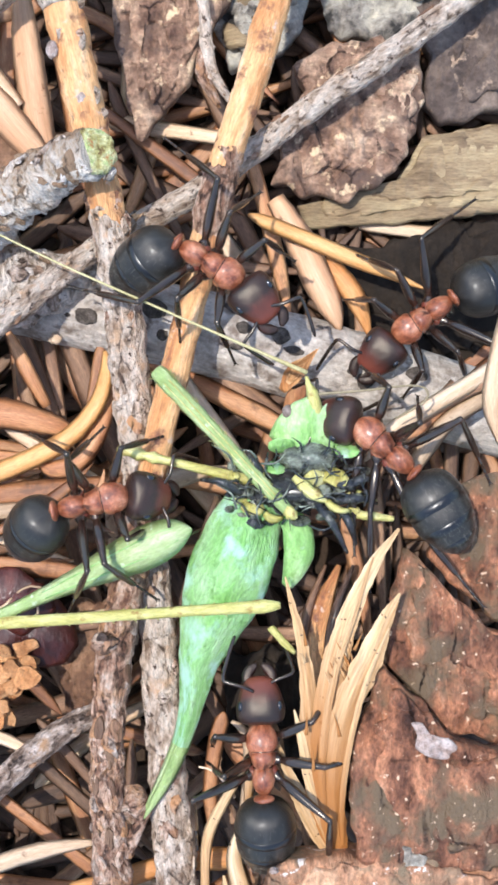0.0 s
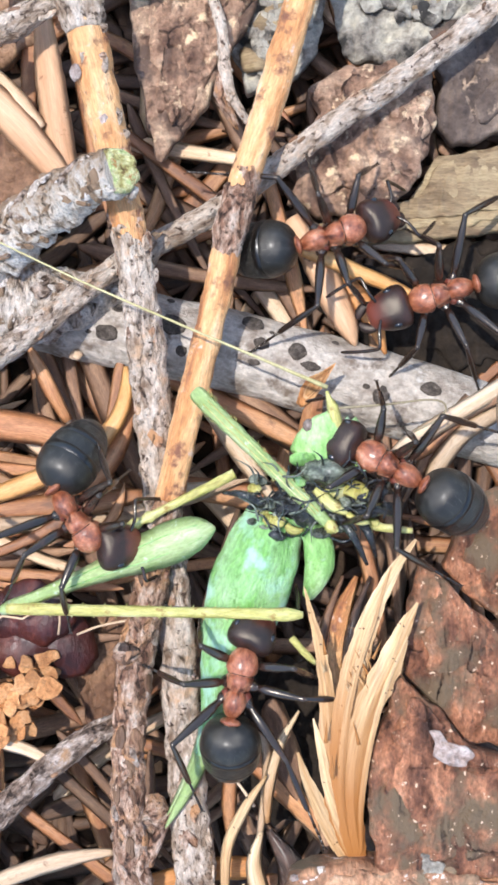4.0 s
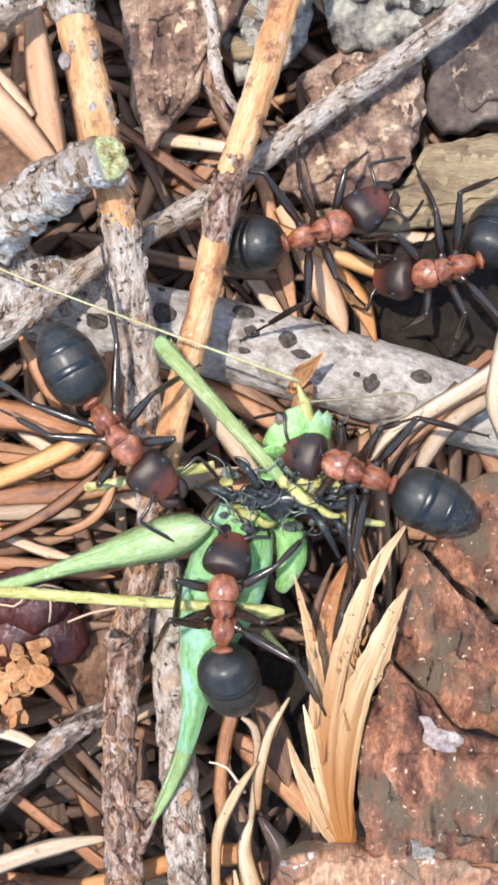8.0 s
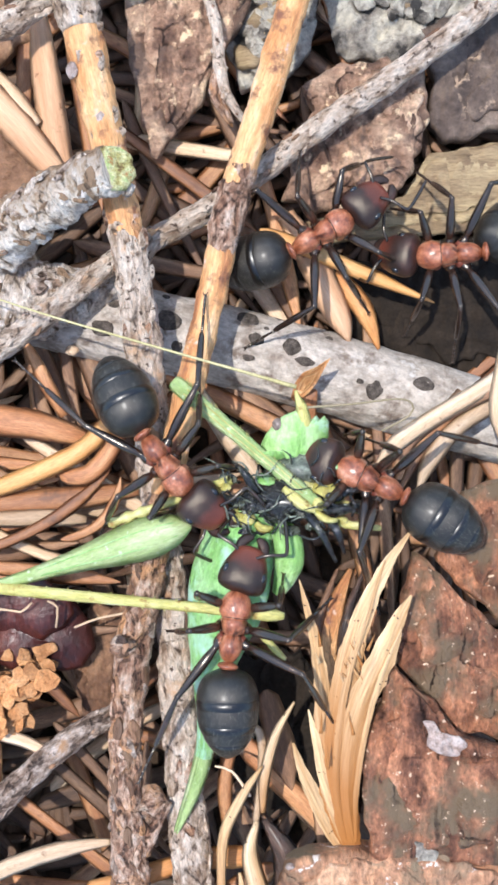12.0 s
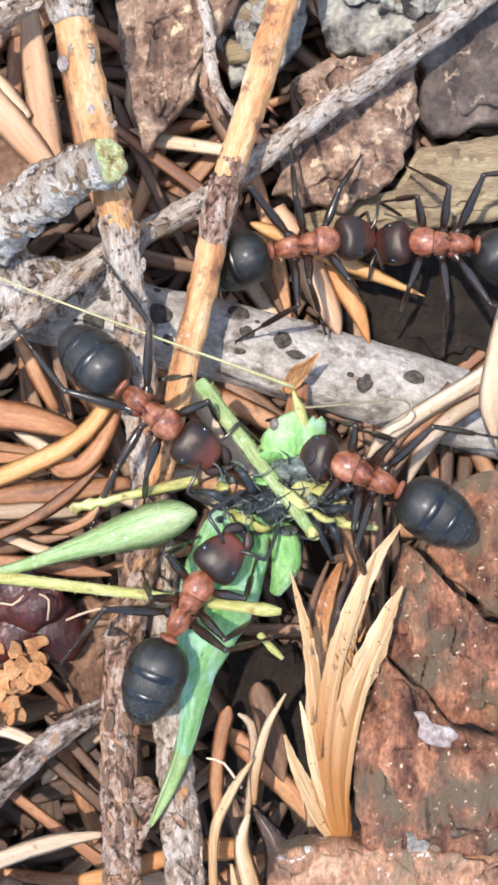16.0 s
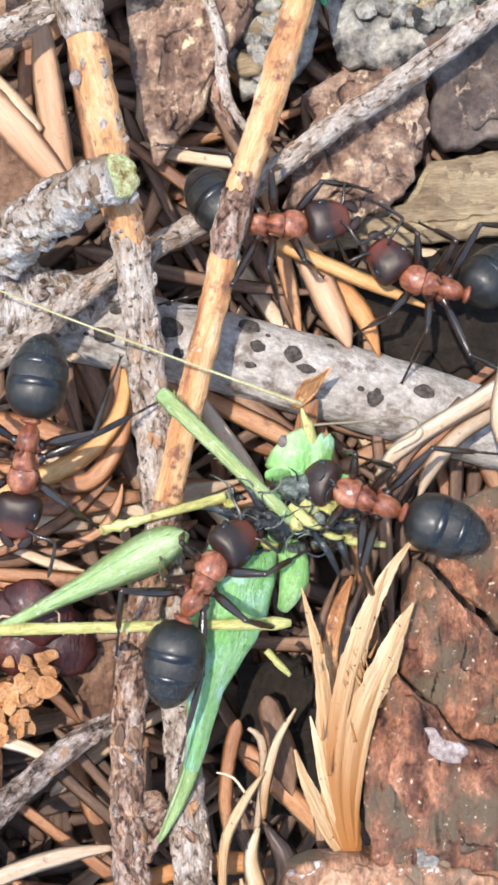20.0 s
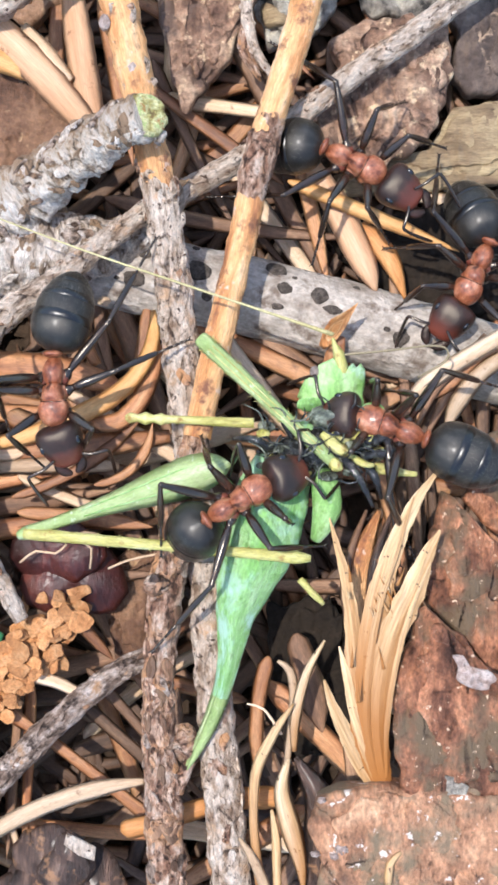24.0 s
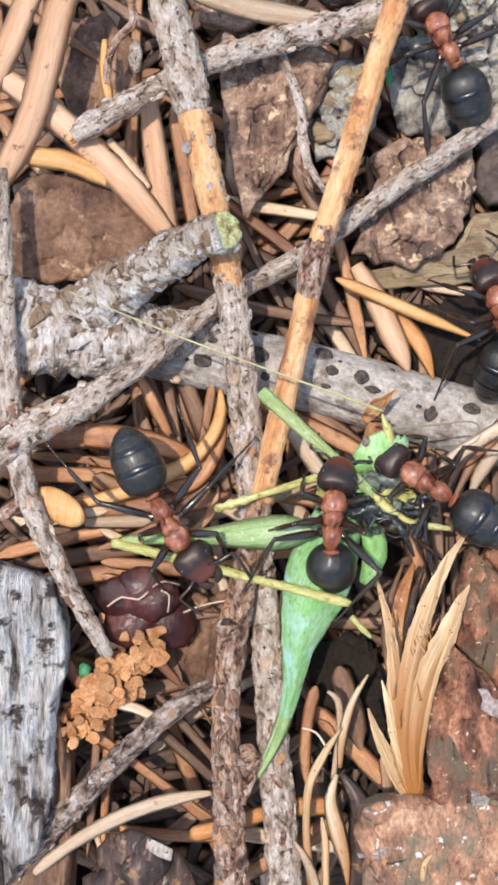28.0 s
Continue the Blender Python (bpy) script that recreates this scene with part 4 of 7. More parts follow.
bark("bark_scale", "brown and pink-tinged bark scale with pale flecks", [(650, 275), (700, 245), (780, 240), (838, 250), (845, 320), (828, 400), (790, 445), (730, 470), (665, 470), (628, 445), (640, 370), (672, 310)], -3.6, 1.1, DUSKBARK, 0.5, 0.25, 53.0, jag=0.14, layers=2)
# dark because the shadow lying over this scale is put into its colour
bark("bark_scale", "bark scale with a cast shadow put into its dark colour", [(830, 190), (900, 160), (1020, 160), (1040, 340), (940, 345), (870, 360), (842, 330), (850, 260)], -4.1, 1.0, SHADED_BARK, 0.4, 0.2, 63.0, jag=0.14, layers=2)
bark("lichen_crust", "bark piece crusted with grey and yellowish lichen", [(690, 70), (780, 55), (900, 40), (1020, 40), (1030, 150), (900, 190), (850, 225), (780, 245), (700, 225), (690, 150)], -4.2, 0.9, LICHEN, 0.6, 0.3, 73.0, freq=1.2, cat="lichen")
bark("lichen_crust", "bark piece crusted with grey and yellowish lichen", [(560, 120), (620, 100), (680, 130), (670, 220), (610, 275), (560, 280), (540, 220)], -4.4, 0.8, LICHEN, 0.5, 0.2, 83.0, freq=1.2, cat="lichen")
bark("lichen_crust", "bark piece crusted with grey and yellowish lichen", [(700, -60), (860, -80), (1030, -60), (1020, 40), (880, 60), (740, 70)], -4.0, 0.9, LICHEN, 0.6, 0.2, 86.0, freq=1.2, cat="lichen")
bark("wood_strip", "pale yellowish strip of rotten wood", [(655, 480), (720, 468), (800, 445), (840, 380), (900, 368), (1050, 350), (1060, 470), (900, 495), (760, 508), (670, 512)], -4.8, 0.7, PALEWOOD, 0.3, 0.2, 93.0, jag=0.08, cat="wood", layers=3)
bark("bark_scale", "wide dark brown bark scale lying flat", [(20, 330), (70, 305), (150, 300), (240, 340), (300, 400), (290, 460), (200, 490), (110, 500), (30, 495), (12, 410)], -2.9, 0.8, DARKBARK, 0.3, 0.3, 103.0, jag=0.1, layers=2)
bark("bark_scale", DUSK, [(100, 40), (180, 20), (240, 80), (250, 200), (190, 240), (120, 200), (95, 110)], -5.0, 0.8, DARKBARK, 0.3, 0.3, 113.0, jag=0.14, layers=2)
bark("bark_scale", DUSK, [(330, 1060), (400, 1050), (420, 1150), (380, 1230), (330, 1240), (310, 1150)], -3.0, 0.8, DARKBARK, 0.4, 0.3, 123.0, jag=0.16, layers=2)
# black sheet for the shade in the hollow behind the branch
bark("bark_scale", "blackish bark piece with the hollow's shade in its colour", [(600, 520), (760, 540), (900, 500), (1040, 500), (1040, 700), (920, 730), (800, 690), (700, 640)], -5.2, 0.9, HOLLOW_SHADE, 0.4, 0.2, 133.0, jag=0.14, layers=2)
bark("bark_scale", DUSK, [(340, -60), (420, -80), (520, -60), (500, 20), (420, 50), (350, 40)], -3.6, 0.8, DUSKBARK, 0.3, 0.4, 137.0, jag=0.14, layers=2)


# black sheet for the shade in the hollow beside the cricket's abdomen
bark("bark_scale", "blackish bark piece with the hollow's shade in its colour", [(560, 1130), (650, 1120), (690, 1220), (680, 1340), (600, 1370), (540, 1300)], -4.4, 0.8, HOLLOW_SHADE, 0.4, 0.1, 143.0, jag=0.2, layers=2)


# ---- single needles, straws and blades ----
def needle(u1, v1, u2, v2, w, z1, z2, material=None, bend=0.0, label="dry orange-brown fallen conifer needle", name="needle", thick=0.12, ends=(0.12, 0.0), fold=0.3, group="fallen needles"):
    """A needle between two plan places; w is its width on the plan grid."""
    long = math.hypot(u2 - u1, v2 - v1)
    if long < 280 and max(z1, z2) <= -2.0 and name == "needle":
        # most of a needle lies under its neighbours
        k = 0.5 * (280 / long - 1)
        u1, v1, u2, v2 = u1 - k * (u2 - u1), v1 - k * (v2 - v1), u2 + k * (u2 - u1), v2 + k * (v2 - v1)
        z1, z2 = z1 - 0.4, z2 - 0.5
    a, b = np.array(plan(u1, v1, z1)), np.array(plan(u2, v2, z2))
    d = b - a
    q = np.array((-d[1], d[0], 0)) / (np.linalg.norm(d[:2]) + 1e-9)
    rows = []
    for t in (0, 0.015, 0.04, 0.08, 0.14, 0.22, 0.32, 0.44, 0.56, 0.68, 0.78, 0.86, 0.92, 0.96, 0.985, 1):
        f = min(1, (ends[0] * 0.5 + t / 0.1) ** 0.6, (ends[1] + (1 - t) / 0.3) ** 0.7) * (0.86 + 0.14 * math.sin(2.2 + 3.5 * t + u1))
        rows.append((*(a + d * t + q * bend * (1 - (2 * t - 1) ** 2)), max(0.02, w / 76 * f)))
    k = 0.5 * noise.noise(Vector((u1 * 0.31, v1 * 0.17, 2)))
    s = blade(Shape(), rows, thick * 0.8, fold, 1.6 * k, (u1 * 0.13 + v1 * 0.07) % 40, 0.16)
    return solo(name, s, material or NEEDLE, label, "needle", group)


needle(315, 240, 345, 410, 30, -3.6, -3.4, NEEDLE)
needle(330, -20, 600, 35, 46, -0.6, -1.6, TAN, label="broad pale tan needle over a grey twig", fold=0.35, bend=-0.3, ends=(0.5, 0.0))
needle(430, 378, 515, 442, 26, -3.6, -3.6, NEEDLE)
needle(450, 365, 580, 385, 30, -4.2, -4.2, TAN)
needle(606, 462, 632, 575, 26, -3.0, -3.8, NEEDLE, bend=0.1)
needle(622, 505, 825, 592, 25, -2.0, -2.6, YELLOW_NEEDLE, label="bright orange dry conifer needle", thick=0.45)
needle(590, 530, 650, 640, 34, -4.2, -4.0, UMBER)
needle(660, 330, 690, 500, 22, -4.6, -4.6, UMBER)
needle(560, 545, 600, 600, 40, -5.0, -5.0, TAN)
needle(30, 690, 76, 640, 32, -3.0, -2.6, NEEDLE, bend=0.2)
needle(60, 770, 215, 778, 48, -2.6, -2.4, NEEDLE)
needle(80, 842, 210, 842, 34, -2.4, -2.4, NEEDLE)
needle(60, 905, 260, 870, 30, -2.2, -2.0, NEEDLE)
solo("seed_scale", flake(Shape(), [plan(105 + 52 * math.cos(a) * 0.83 - 28 * math.sin(a) * 0.55, 898 + 52 * math.cos(a) * 0.55 + 28 * math.sin(a) * 0.83, -0.3) for a in np.linspace(0, 6.283, 16, endpoint=False)], 0.15, 0.08, 0.2, 4, 0.8, 0.03, 40, 6), YELLOW_NEEDLE, "flat oval yellow seed scale", "seed")
needle(0, 985, 260, 930, 30, -2.6, -2.4, NEEDLE, bend=0.15)
needle(110, 990, 250, 970, 34, -3.0, -3.0, UMBER)
needle(140, 1022, 260, 1005, 34, -2.2, -2.2, NEEDLE)
needle(310, 845, 400, 900, 26, -2.4, -2.2, TAN)
needle(150, 905, 190, 905, 30, -2.0, -2.0, TAN, label="small curled pale bract", name="bract")
needle(255, 660, 300, 770, 28, -3.6, -3.4, UMBER)
needle(300, 700, 320, 850, 30, -3.6, -3.6, UMBER)
needle(345, 720, 380, 810, 40, -3.8, -3.8, UMBER)
needle(360, 760, 340, 860, 24, -3.0, -3.0, NEEDLE, bend=0.1)
needle(390, 900, 470, 880, 40, -3.0, -3.0, TAN)
needle(480, 720, 640, 800, 44, -3.6, -3.4, NEEDLE)
needle(480, 870, 620, 890, 44, -3.4, -3.4, NEEDLE)
needle(500, 740, 570, 840, 34, -3.0, -3.0, TAN)
needle(560, 740, 640, 800, 50, -3.8, -3.8, UMBER)
needle(60, 1548, 375, 1405, 28, 0.4, -0.7, TAN, bend=0.75, label="long pale curved grass blade", name="dry_grass", fold=0.3, ends=(0.8, 0.3))
needle(255, 1365, 385, 1465, 28, -2.2, -2.2, NEEDLE)
needle(150, 1290, 235, 1350, 24, -1.8, -1.9, NEEDLE)
needle(112, 1170, 180, 1290, 30, -1.6, -1.8, NEEDLE, bend=0.2)
needle(270, 1160, 325, 1220, 24, -1.3, -1.7, NEEDLE)
needle(200, 1245, 300, 1290, 22, -1.2, -1.4, TAN, bend=0.2)
needle(300, 1310, 400, 1400, 30, -3.2, -3.2, UMBER)
needle(330, 1290, 410, 1380, 26, -3.6, -3.6, UMBER)
needle(170, 1330, 160, 1440, 22, -3.0, -3.0, UMBER)
needle(190, 1340, 185, 1440, 22, -2.8, -2.8, NEEDLE)
needle(165, 1460, 190, 1545, 16, -1.6, -1.7, TAN)
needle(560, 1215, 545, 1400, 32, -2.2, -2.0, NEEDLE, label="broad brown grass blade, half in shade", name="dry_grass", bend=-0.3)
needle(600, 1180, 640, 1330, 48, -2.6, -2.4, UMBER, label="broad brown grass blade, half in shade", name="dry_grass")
needle(520, 1500, 470, 1530, 40, -2.4, -2.4, NEEDLE)
needle(455, 1480, 590, 1500, 40, -3.0, -3.0, TAN)
needle(600, 1300, 700, 1400, 40, -3.4, -3.0, NEEDLE)
needle(680, 1340, 690, 1420, 30, -2.0, -1.4, UMBER)
needle(690, 150, 686, 95, 13, -1.8, -2.2, GREENBIT, label="tiny fresh green needle", name="green_needle", group="")
solo("leaf_crumb", lump(Shape(), plan(150, 1187, -0.8), (0.28, 0.34, 0.25), 0.25, 1.3, 4), GREENBIT, "tiny fresh green leaf crumb", "leaf")
needle(164, 846, 306, 907, 43, -1.9, -2.4, NEEDLE, bend=0.00, name="conifer_needle")
needle(172, 973, 373, 849, 22, -1.5, -1.9, NEEDLE, bend=-0.50, name="conifer_needle")
needle(298, 955, 387, 861, 19, -1.6, -2.0, NEEDLE, bend=-0.70, name="conifer_needle")
needle(179, 995, 386, 1019, 30, -1.9, -2.1, NEEDLE, bend=0.05, name="conifer_needle")
needle(178, 1020, 322, 1056, 25, -2.1, -2.2, NEEDLE, bend=0.00, name="conifer_needle")
needle(177, 1110, 402, 1089, 25, -2.2, -2.4, UMBER, bend=0.10, name="conifer_needle")
needle(212, 902, 398, 955, 28, -2.6, -2.8, UMBER, bend=0.10, name="conifer_needle")
needle(177, 936, 338, 997, 25, -2.7, -2.8, TAN, bend=-0.20, name="conifer_needle")


def bent_needle(points, material, label, thick=0.22):
    """A needle along bent plan rows (u, v, z, width)."""
    rows = curve([(*plan(u, v, z), w / 76) for u, v, z, w in points], 0.25)
    rows[:, 3] = np.maximum(rows[:, 3], 0.02)
    return solo("conifer_needle", blade(Shape(), rows, thick, 0.25, 0.3, points[0][1] * 0.1, 0.1), material, label, "needle", "fallen needles")


bent_needle([(150, 772, -1.5, 44), (221, 778, -1.5, 50), (272, 786, -1.6, 44), (321, 800, -1.9, 30), (352, 812, -2.3, 8)], NEEDLE, "broad orange-brown needle lying flat in the sun")
bent_needle([(150, 892, -1.7, 20), (220, 872, -1.5, 30), (305, 836, -1.3, 31), (350, 805, -1.3, 29), (380, 765, -1.4, 26), (391, 725, -1.6, 22), (390, 690, -1.8, 8)], YELLOW_NEEDLE, "long curved orange needle")
bent_needle([(296, 855, -1.8, 10), (310, 862, -1.7, 26), (342, 856, -1.6, 30), (370, 826, -1.6, 30), (388, 785, -1.8, 26), (396, 740, -2.1, 14)], NEEDLE, "hooked orange-brown conifer needle")
bent_needle([(150, 910, -2.3, 30), (219, 902, -2.1, 38), (320, 892, -2.1, 38), (412, 880, -2.4, 22)], NEEDLE, "flat brown needle half covered by others")
bent_needle([(150, 926, -2.1, 20), (219, 924, -1.9, 26), (290, 922, -1.9, 28), (335, 925, -2.1, 14)], TAN, "pale pinkish flat needle")
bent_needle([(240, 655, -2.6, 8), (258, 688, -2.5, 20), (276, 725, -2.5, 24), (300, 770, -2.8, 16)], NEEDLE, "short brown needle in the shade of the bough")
for pts in (
    [(150, -60, -0.7, 50), (110, 0, -0.8, 58), (84, 100, -1.0, 60), (58, 200, -1.2, 56), (22, 280, -1.5, 50), (-10, 340, -1.8, 30)],
    [(90, -70, -1.2, 40), (48, 0, -1.3, 48), (16, 80, -1.5, 50), (-24, 160, -1.8, 44)],
    [(-40, 105, -1.9, 40), (30, 155, -1.9, 46), (100, 208, -1.9, 52), (170, 272, -2.0, 54), (235, 340, -2.2, 54), (296, 412, -2.6, 40)],
    [(262, 170, -3.0, 30), (272, 250, -2.8, 46), (284, 330, -2.8, 48), (302, 430, -3.0, 40)],
):
    bent_needle(pts, PEACH, "broad smooth pale peach needle in the sun")
bent_needle([(20, 266, -2.0, 20), (60, 277, -1.9, 38), (120, 286, -1.9, 40), (180, 312, -2.1, 34), (230, 340, -2.6, 16)], YELLOW_NEEDLE, "orange needle half under paler ones")
bent_needle([(190, 250, -2.4, 20), (225, 290, -2.3, 30), (262, 335, -2.5, 22)], TAN, "short greyish needle under the twig end")
bent_needle([(185, 70, -2.6, 12), (184, 120, -2.3, 18), (192, 170, -2.2, 18), (200, 215, -2.5, 10)], YELLOW_NEEDLE, "thin orange needle under the twig end")
bent_needle([(338, 1478, -1.3, 20), (344, 1478, -1.2, 30), (356, 1476, -1.2, 32), (400, 1464, -1.4, 32), (470, 1440, -1.7, 30)], ORANGE, "bright orange needle tip under the twigs")
bent_needle([(500, 1432, -1.6, 34), (530, 1430, -1.5, 36), (574, 1428, -1.5, 34), (578, 1428, -1.5, 20)], ORANGE, "bright orange needle end between grass blades")
bent_needle([(630, 470, -3.4, 30), (666, 530, -3.2, 46), (694, 590, -3.2, 48), (714, 632, -3.3, 36), (724, 660, -3.6, 8)], PEACH, "broad pale peach needle behind the branch")
bent_needle([(700, 560, -3.6, 26), (730, 590, -3.4, 34), (752, 625, -3.4, 30), (768, 672, -3.7, 6)], ORANGE, "curved orange needle behind the branch")
rnd = random.Random(77)
for i in range(80):
    u, v = rnd.uniform(-40, 960), rnd.uniform(-60, 1640)
    a, length = rnd.uniform(0, math.pi), rnd.uniform(300, 520)
    du, dv = length / 2 * math.cos(a), length / 2 * math.sin(a)
    z = rnd.uniform(-6.2, -4.6)
    needle(u - du, v - dv, u + du, v + dv, rnd.uniform(20, 36), z, z + rnd.uniform(-0.5, 0.5), rnd.choice((NEEDLE, UMBER, UMBER, UMBER)), rnd.uniform(-0.5, 0.5))


def strand(points, w, material, label, thick=0.25, fold=0.2, name="straw", twist=0.0, group="straws"):
    """A bent strip: plan rows (u, v, z, width)."""
    rows = curve([(*plan(*q[:3]), q[3] / 76 if len(q) > 3 else w / 76) for q in points], 0.3)
    rows[:, 3] = np.maximum(rows[:, 3], 0.02)
    return solo(name, blade(Shape(), rows, thick, fold, twist, points[0][0] * 0.1 % 3), material, label, "straw", group)


def straw_fan():
    o = Vector(plan(735, 1400, -1.5))
    f = thing("split_straw", "fan of pale split straw with frayed pointed tips", "straw", o)
    for pts in (
        [(664, 1014, 1.6, 2), (674, 1050, 1.8, 12), (687, 1100, 1.9, 22), (696, 1160, 1.8, 32), (702, 1230, 1.6, 48), (710, 1310, 1.3, 58), (724, 1370, 0.9, 48), (738, 1422, 0.4, 30)],
        [(826, 945, 1.6, 6), (796, 990, 2.2, 24), (766, 1050, 2.3, 38), (742, 1120, 2.2, 50), (728, 1190, 2.0, 58), (722, 1270, 1.7, 60), (728, 1350, 1.3, 52), (740, 1420, 0.6, 32)],
        [(832, 1036, 2.9, 4), (812, 1074, 3.0, 30), (788, 1130, 2.9, 52), (760, 1190, 2.6, 58), (740, 1260, 2.1, 54), (734, 1330, 1.6, 46), (738, 1380, 1.1, 36), (744, 1422, 0.6, 28)],
        [(652, 1255, 1.0, 5), (664, 1290, 1.2, 20), (684, 1335, 1.1, 34), (708, 1385, 0.7, 36), (732, 1424, 0.2, 26)],
        [(676, 1205, 1.4, 3), (688, 1250, 1.6, 18), (700, 1310, 1.5, 26), (718, 1370, 1.1, 26), (736, 1420, 0.5, 18)],
        [(792, 985, 2.3, 3), (768, 1060, 2.6, 12), (742, 1140, 2.6, 14), (724, 1230, 2.3, 16), (718, 1320, 1.8, 14), (730, 1400, 0.9, 10)],
        [(818, 1085, 3.2, 2), (786, 1160, 3.1, 10), (764, 1235, 2.6, 12), (748, 1320, 2.0, 12), (744, 1400, 1.0, 8)],
    ):
        rows = curve([(*(plan(u, v, z) - o), w / 112) for u, v, z, w in pts], 0.2)
        part("strand", blade(Shape(), rows, 0.09, 0.28, 0.3, 0.1 * (pts[0][0] % 7), 0.22), STRAW, f, smooth=False)
    # torn fibres along the edges
    rnd = random.Random(5)
    for k in range(16):
        u, v = rnd.choice(((690, 1120), (700, 1220), (760, 1130), (775, 1165), (790, 1135), (752, 1250), (742, 1160), (710, 1300)))
        u, v, a, n = u + rnd.uniform(-8, 8), v + rnd.uniform(-30, 30), rnd.uniform(-0.5, 0.5), rnd.uniform(16, 44)
        rows = curve([(*(plan(u + n * h * math.sin(a), v - n * h * math.cos(a), 2.4 + 0.5 * h * h) - o), 0.07 * (1.05 - h)) for h in (0, 0.4, 0.8, 1.0)], 0.15)
        part("torn_fibre", blade(Shape(), rows, 0.5, 0, 0, k), STRAW, f)


straw_fan()
strand([(733, 999, -0.5, 8), (712, 1057, 0.0, 30), (701, 1117, 0.0, 36), (706, 1193, -0.6, 10)], 24, STRIPPED, "folded orange-brown grass husk with dark edges", 0.12, 0.3, "grass_husk")
strand([(714, 999, -0.4, 5), (693, 1057, 0.1, 13), (682, 1117, 0.1, 15), (687, 1193, -0.5, 6)], 24, UMBER, "dark curled edge of a grass husk", 0.5, 0.3, "grass_husk")
strand([(754, 999, -0.4, 5), (733, 1057, 0.1, 14), (722, 1117, 0.1, 16), (727, 1193, -0.5, 6)], 24, HUSK, "dark curled edge of a grass husk", 0.5, 0.3, "grass_husk")
strand([(652, 1195, 0.4, 4), (624, 1245, 0.3, 15), (606, 1310, 0.0, 17), (602, 1360, -0.4, 9)], 16, STRAW, "narrow dry grass blade with dark specks", 0.2, 0.6)
strand([(605, 1290, 0.5, 4), (578, 1330, 0.6, 14), (550, 1385, 0.5, 17), (543, 1440, 0.3, 14), (545, 1510, 0.1, 15), (560, 1620, 0.0, 17)], 14, STRAW, "thin curved pale straw", 0.4, 0.2)
strand([(520, 1490, 0.2, 5), (540, 1520, 0.3, 14), (560, 1570, 0.2, 18), (570, 1640, 0.1, 18)], 16, TAN, "thin curved pale straw", 0.4, 0.2)
strand([(570, 1448, 0.3, 5), (576, 1490, 0.3, 14), (577, 1550, 0.3, 13), (580, 1640, 0.2, 13)], 12, STRAW, "thin straight pale straw", 0.4, 0.2)
strand([(596, 1372, 0.4, 8), (586, 1420, 0.5, 24), (600, 1480, 0.5, 32), (612, 1530, 0.3, 20), (616, 1570, 0.0, 6)], 40, STRAW, "pale yellow dry leaf husk", 0.12, 0.6, "grass_husk")
strand([(605, 1370, -0.2, 10), (640, 1430, 0.0, 44), (640, 1500, -0.2, 50), (632, 1580, -0.4, 40)], 40, HUSK, "dark brown dry leaf husk", 0.12, 0.5, "grass_husk")
strand([(580, 1225, 0.0, 5), (598, 1240, -0.2, 14), (602, 1285, -0.4, 14), (590, 1380, -0.8, 10)], 14, TAN, "thin bent dry blade", 0.3, 0.3)
strand([(535, 1290, 0.6, 3), (560, 1298, 0.5, 4), (585, 1335, 0.1, 5)], 5, TAN, "fine curved pale plant fibre", 0.7, 0, "fibre")
strand([(560, 1530, 2.4, 4), (748, 1560, 2.4, 12), (752, 1530, 2.5, 12), (768, 1512, 2.4, 5)][1:], 10, STRAW, "small curled straw end on bark", 0.4, 0.2)
for k, (pts, w, m) in enumerate((
    ([(768, 850, -0.8), (800, 815, -0.4), (850, 780, -0.3), (925, 735, -0.6), (990, 690, -1.2)], 26, TAN),
    ([(790, 870, -1.0), (830, 800, -0.6), (900, 755, -0.6), (980, 720, -1.0)], 24, UMBER),
    ([(770, 840, -0.9), (830, 815, -0.9), (880, 770, -0.8), (960, 700, -1.2)], 22, NEEDLE),
    ([(830, 885, -1.2), (850, 840, -0.9), (890, 790, -0.8), (960, 745, -1.2)], 28, TAN),
    ([(800, 890, -1.3), (850, 800, -1.1), (900, 740, -1.2)], 26, UMBER),
    ([(965, 830, 0.2), (958, 770, 0.8), (968, 700, 1.0), (985, 630, 0.8)], 34, TAN),
)):
    strand([(u, v, z, 4 if i == 0 else w) for i, (u, v, z) in enumerate(pts)], w, m, "dry grass blade bending over the branch", 0.2, 0.4, "dry_grass")
solo("leaf_flake", flake(Shape(), [plan(u, v, z) for u, v, z in ((706, 686, -0.3), (694, 704, -0.6), (682, 724, -1.2), (668, 738, -1.8), (648, 752, -2.4), (640, 744, -2.4), (648, 722, -1.9), (660, 708, -1.4), (682, 700, -0.8))], 0.1, 0.06, -0.25, 3, 1.0, 0.08, 50, 8), STRIPPED, "small curled orange leaf flake on the branch", "leaf")
solo("leaf_flake", flake(Shape(), [plan(u, v, z) for u, v, z in ((664, 728, -2.2), (680, 734, -2.2), (676, 775, -2.6), (655, 800, -3.0), (640, 790, -3.0), (648, 755, -2.6))], 0.1, 0.08, 0.1, 5, 1.0, 0.1, 50, 8), NEEDLE, "brown papery leaf flake hanging from the branch", "leaf")


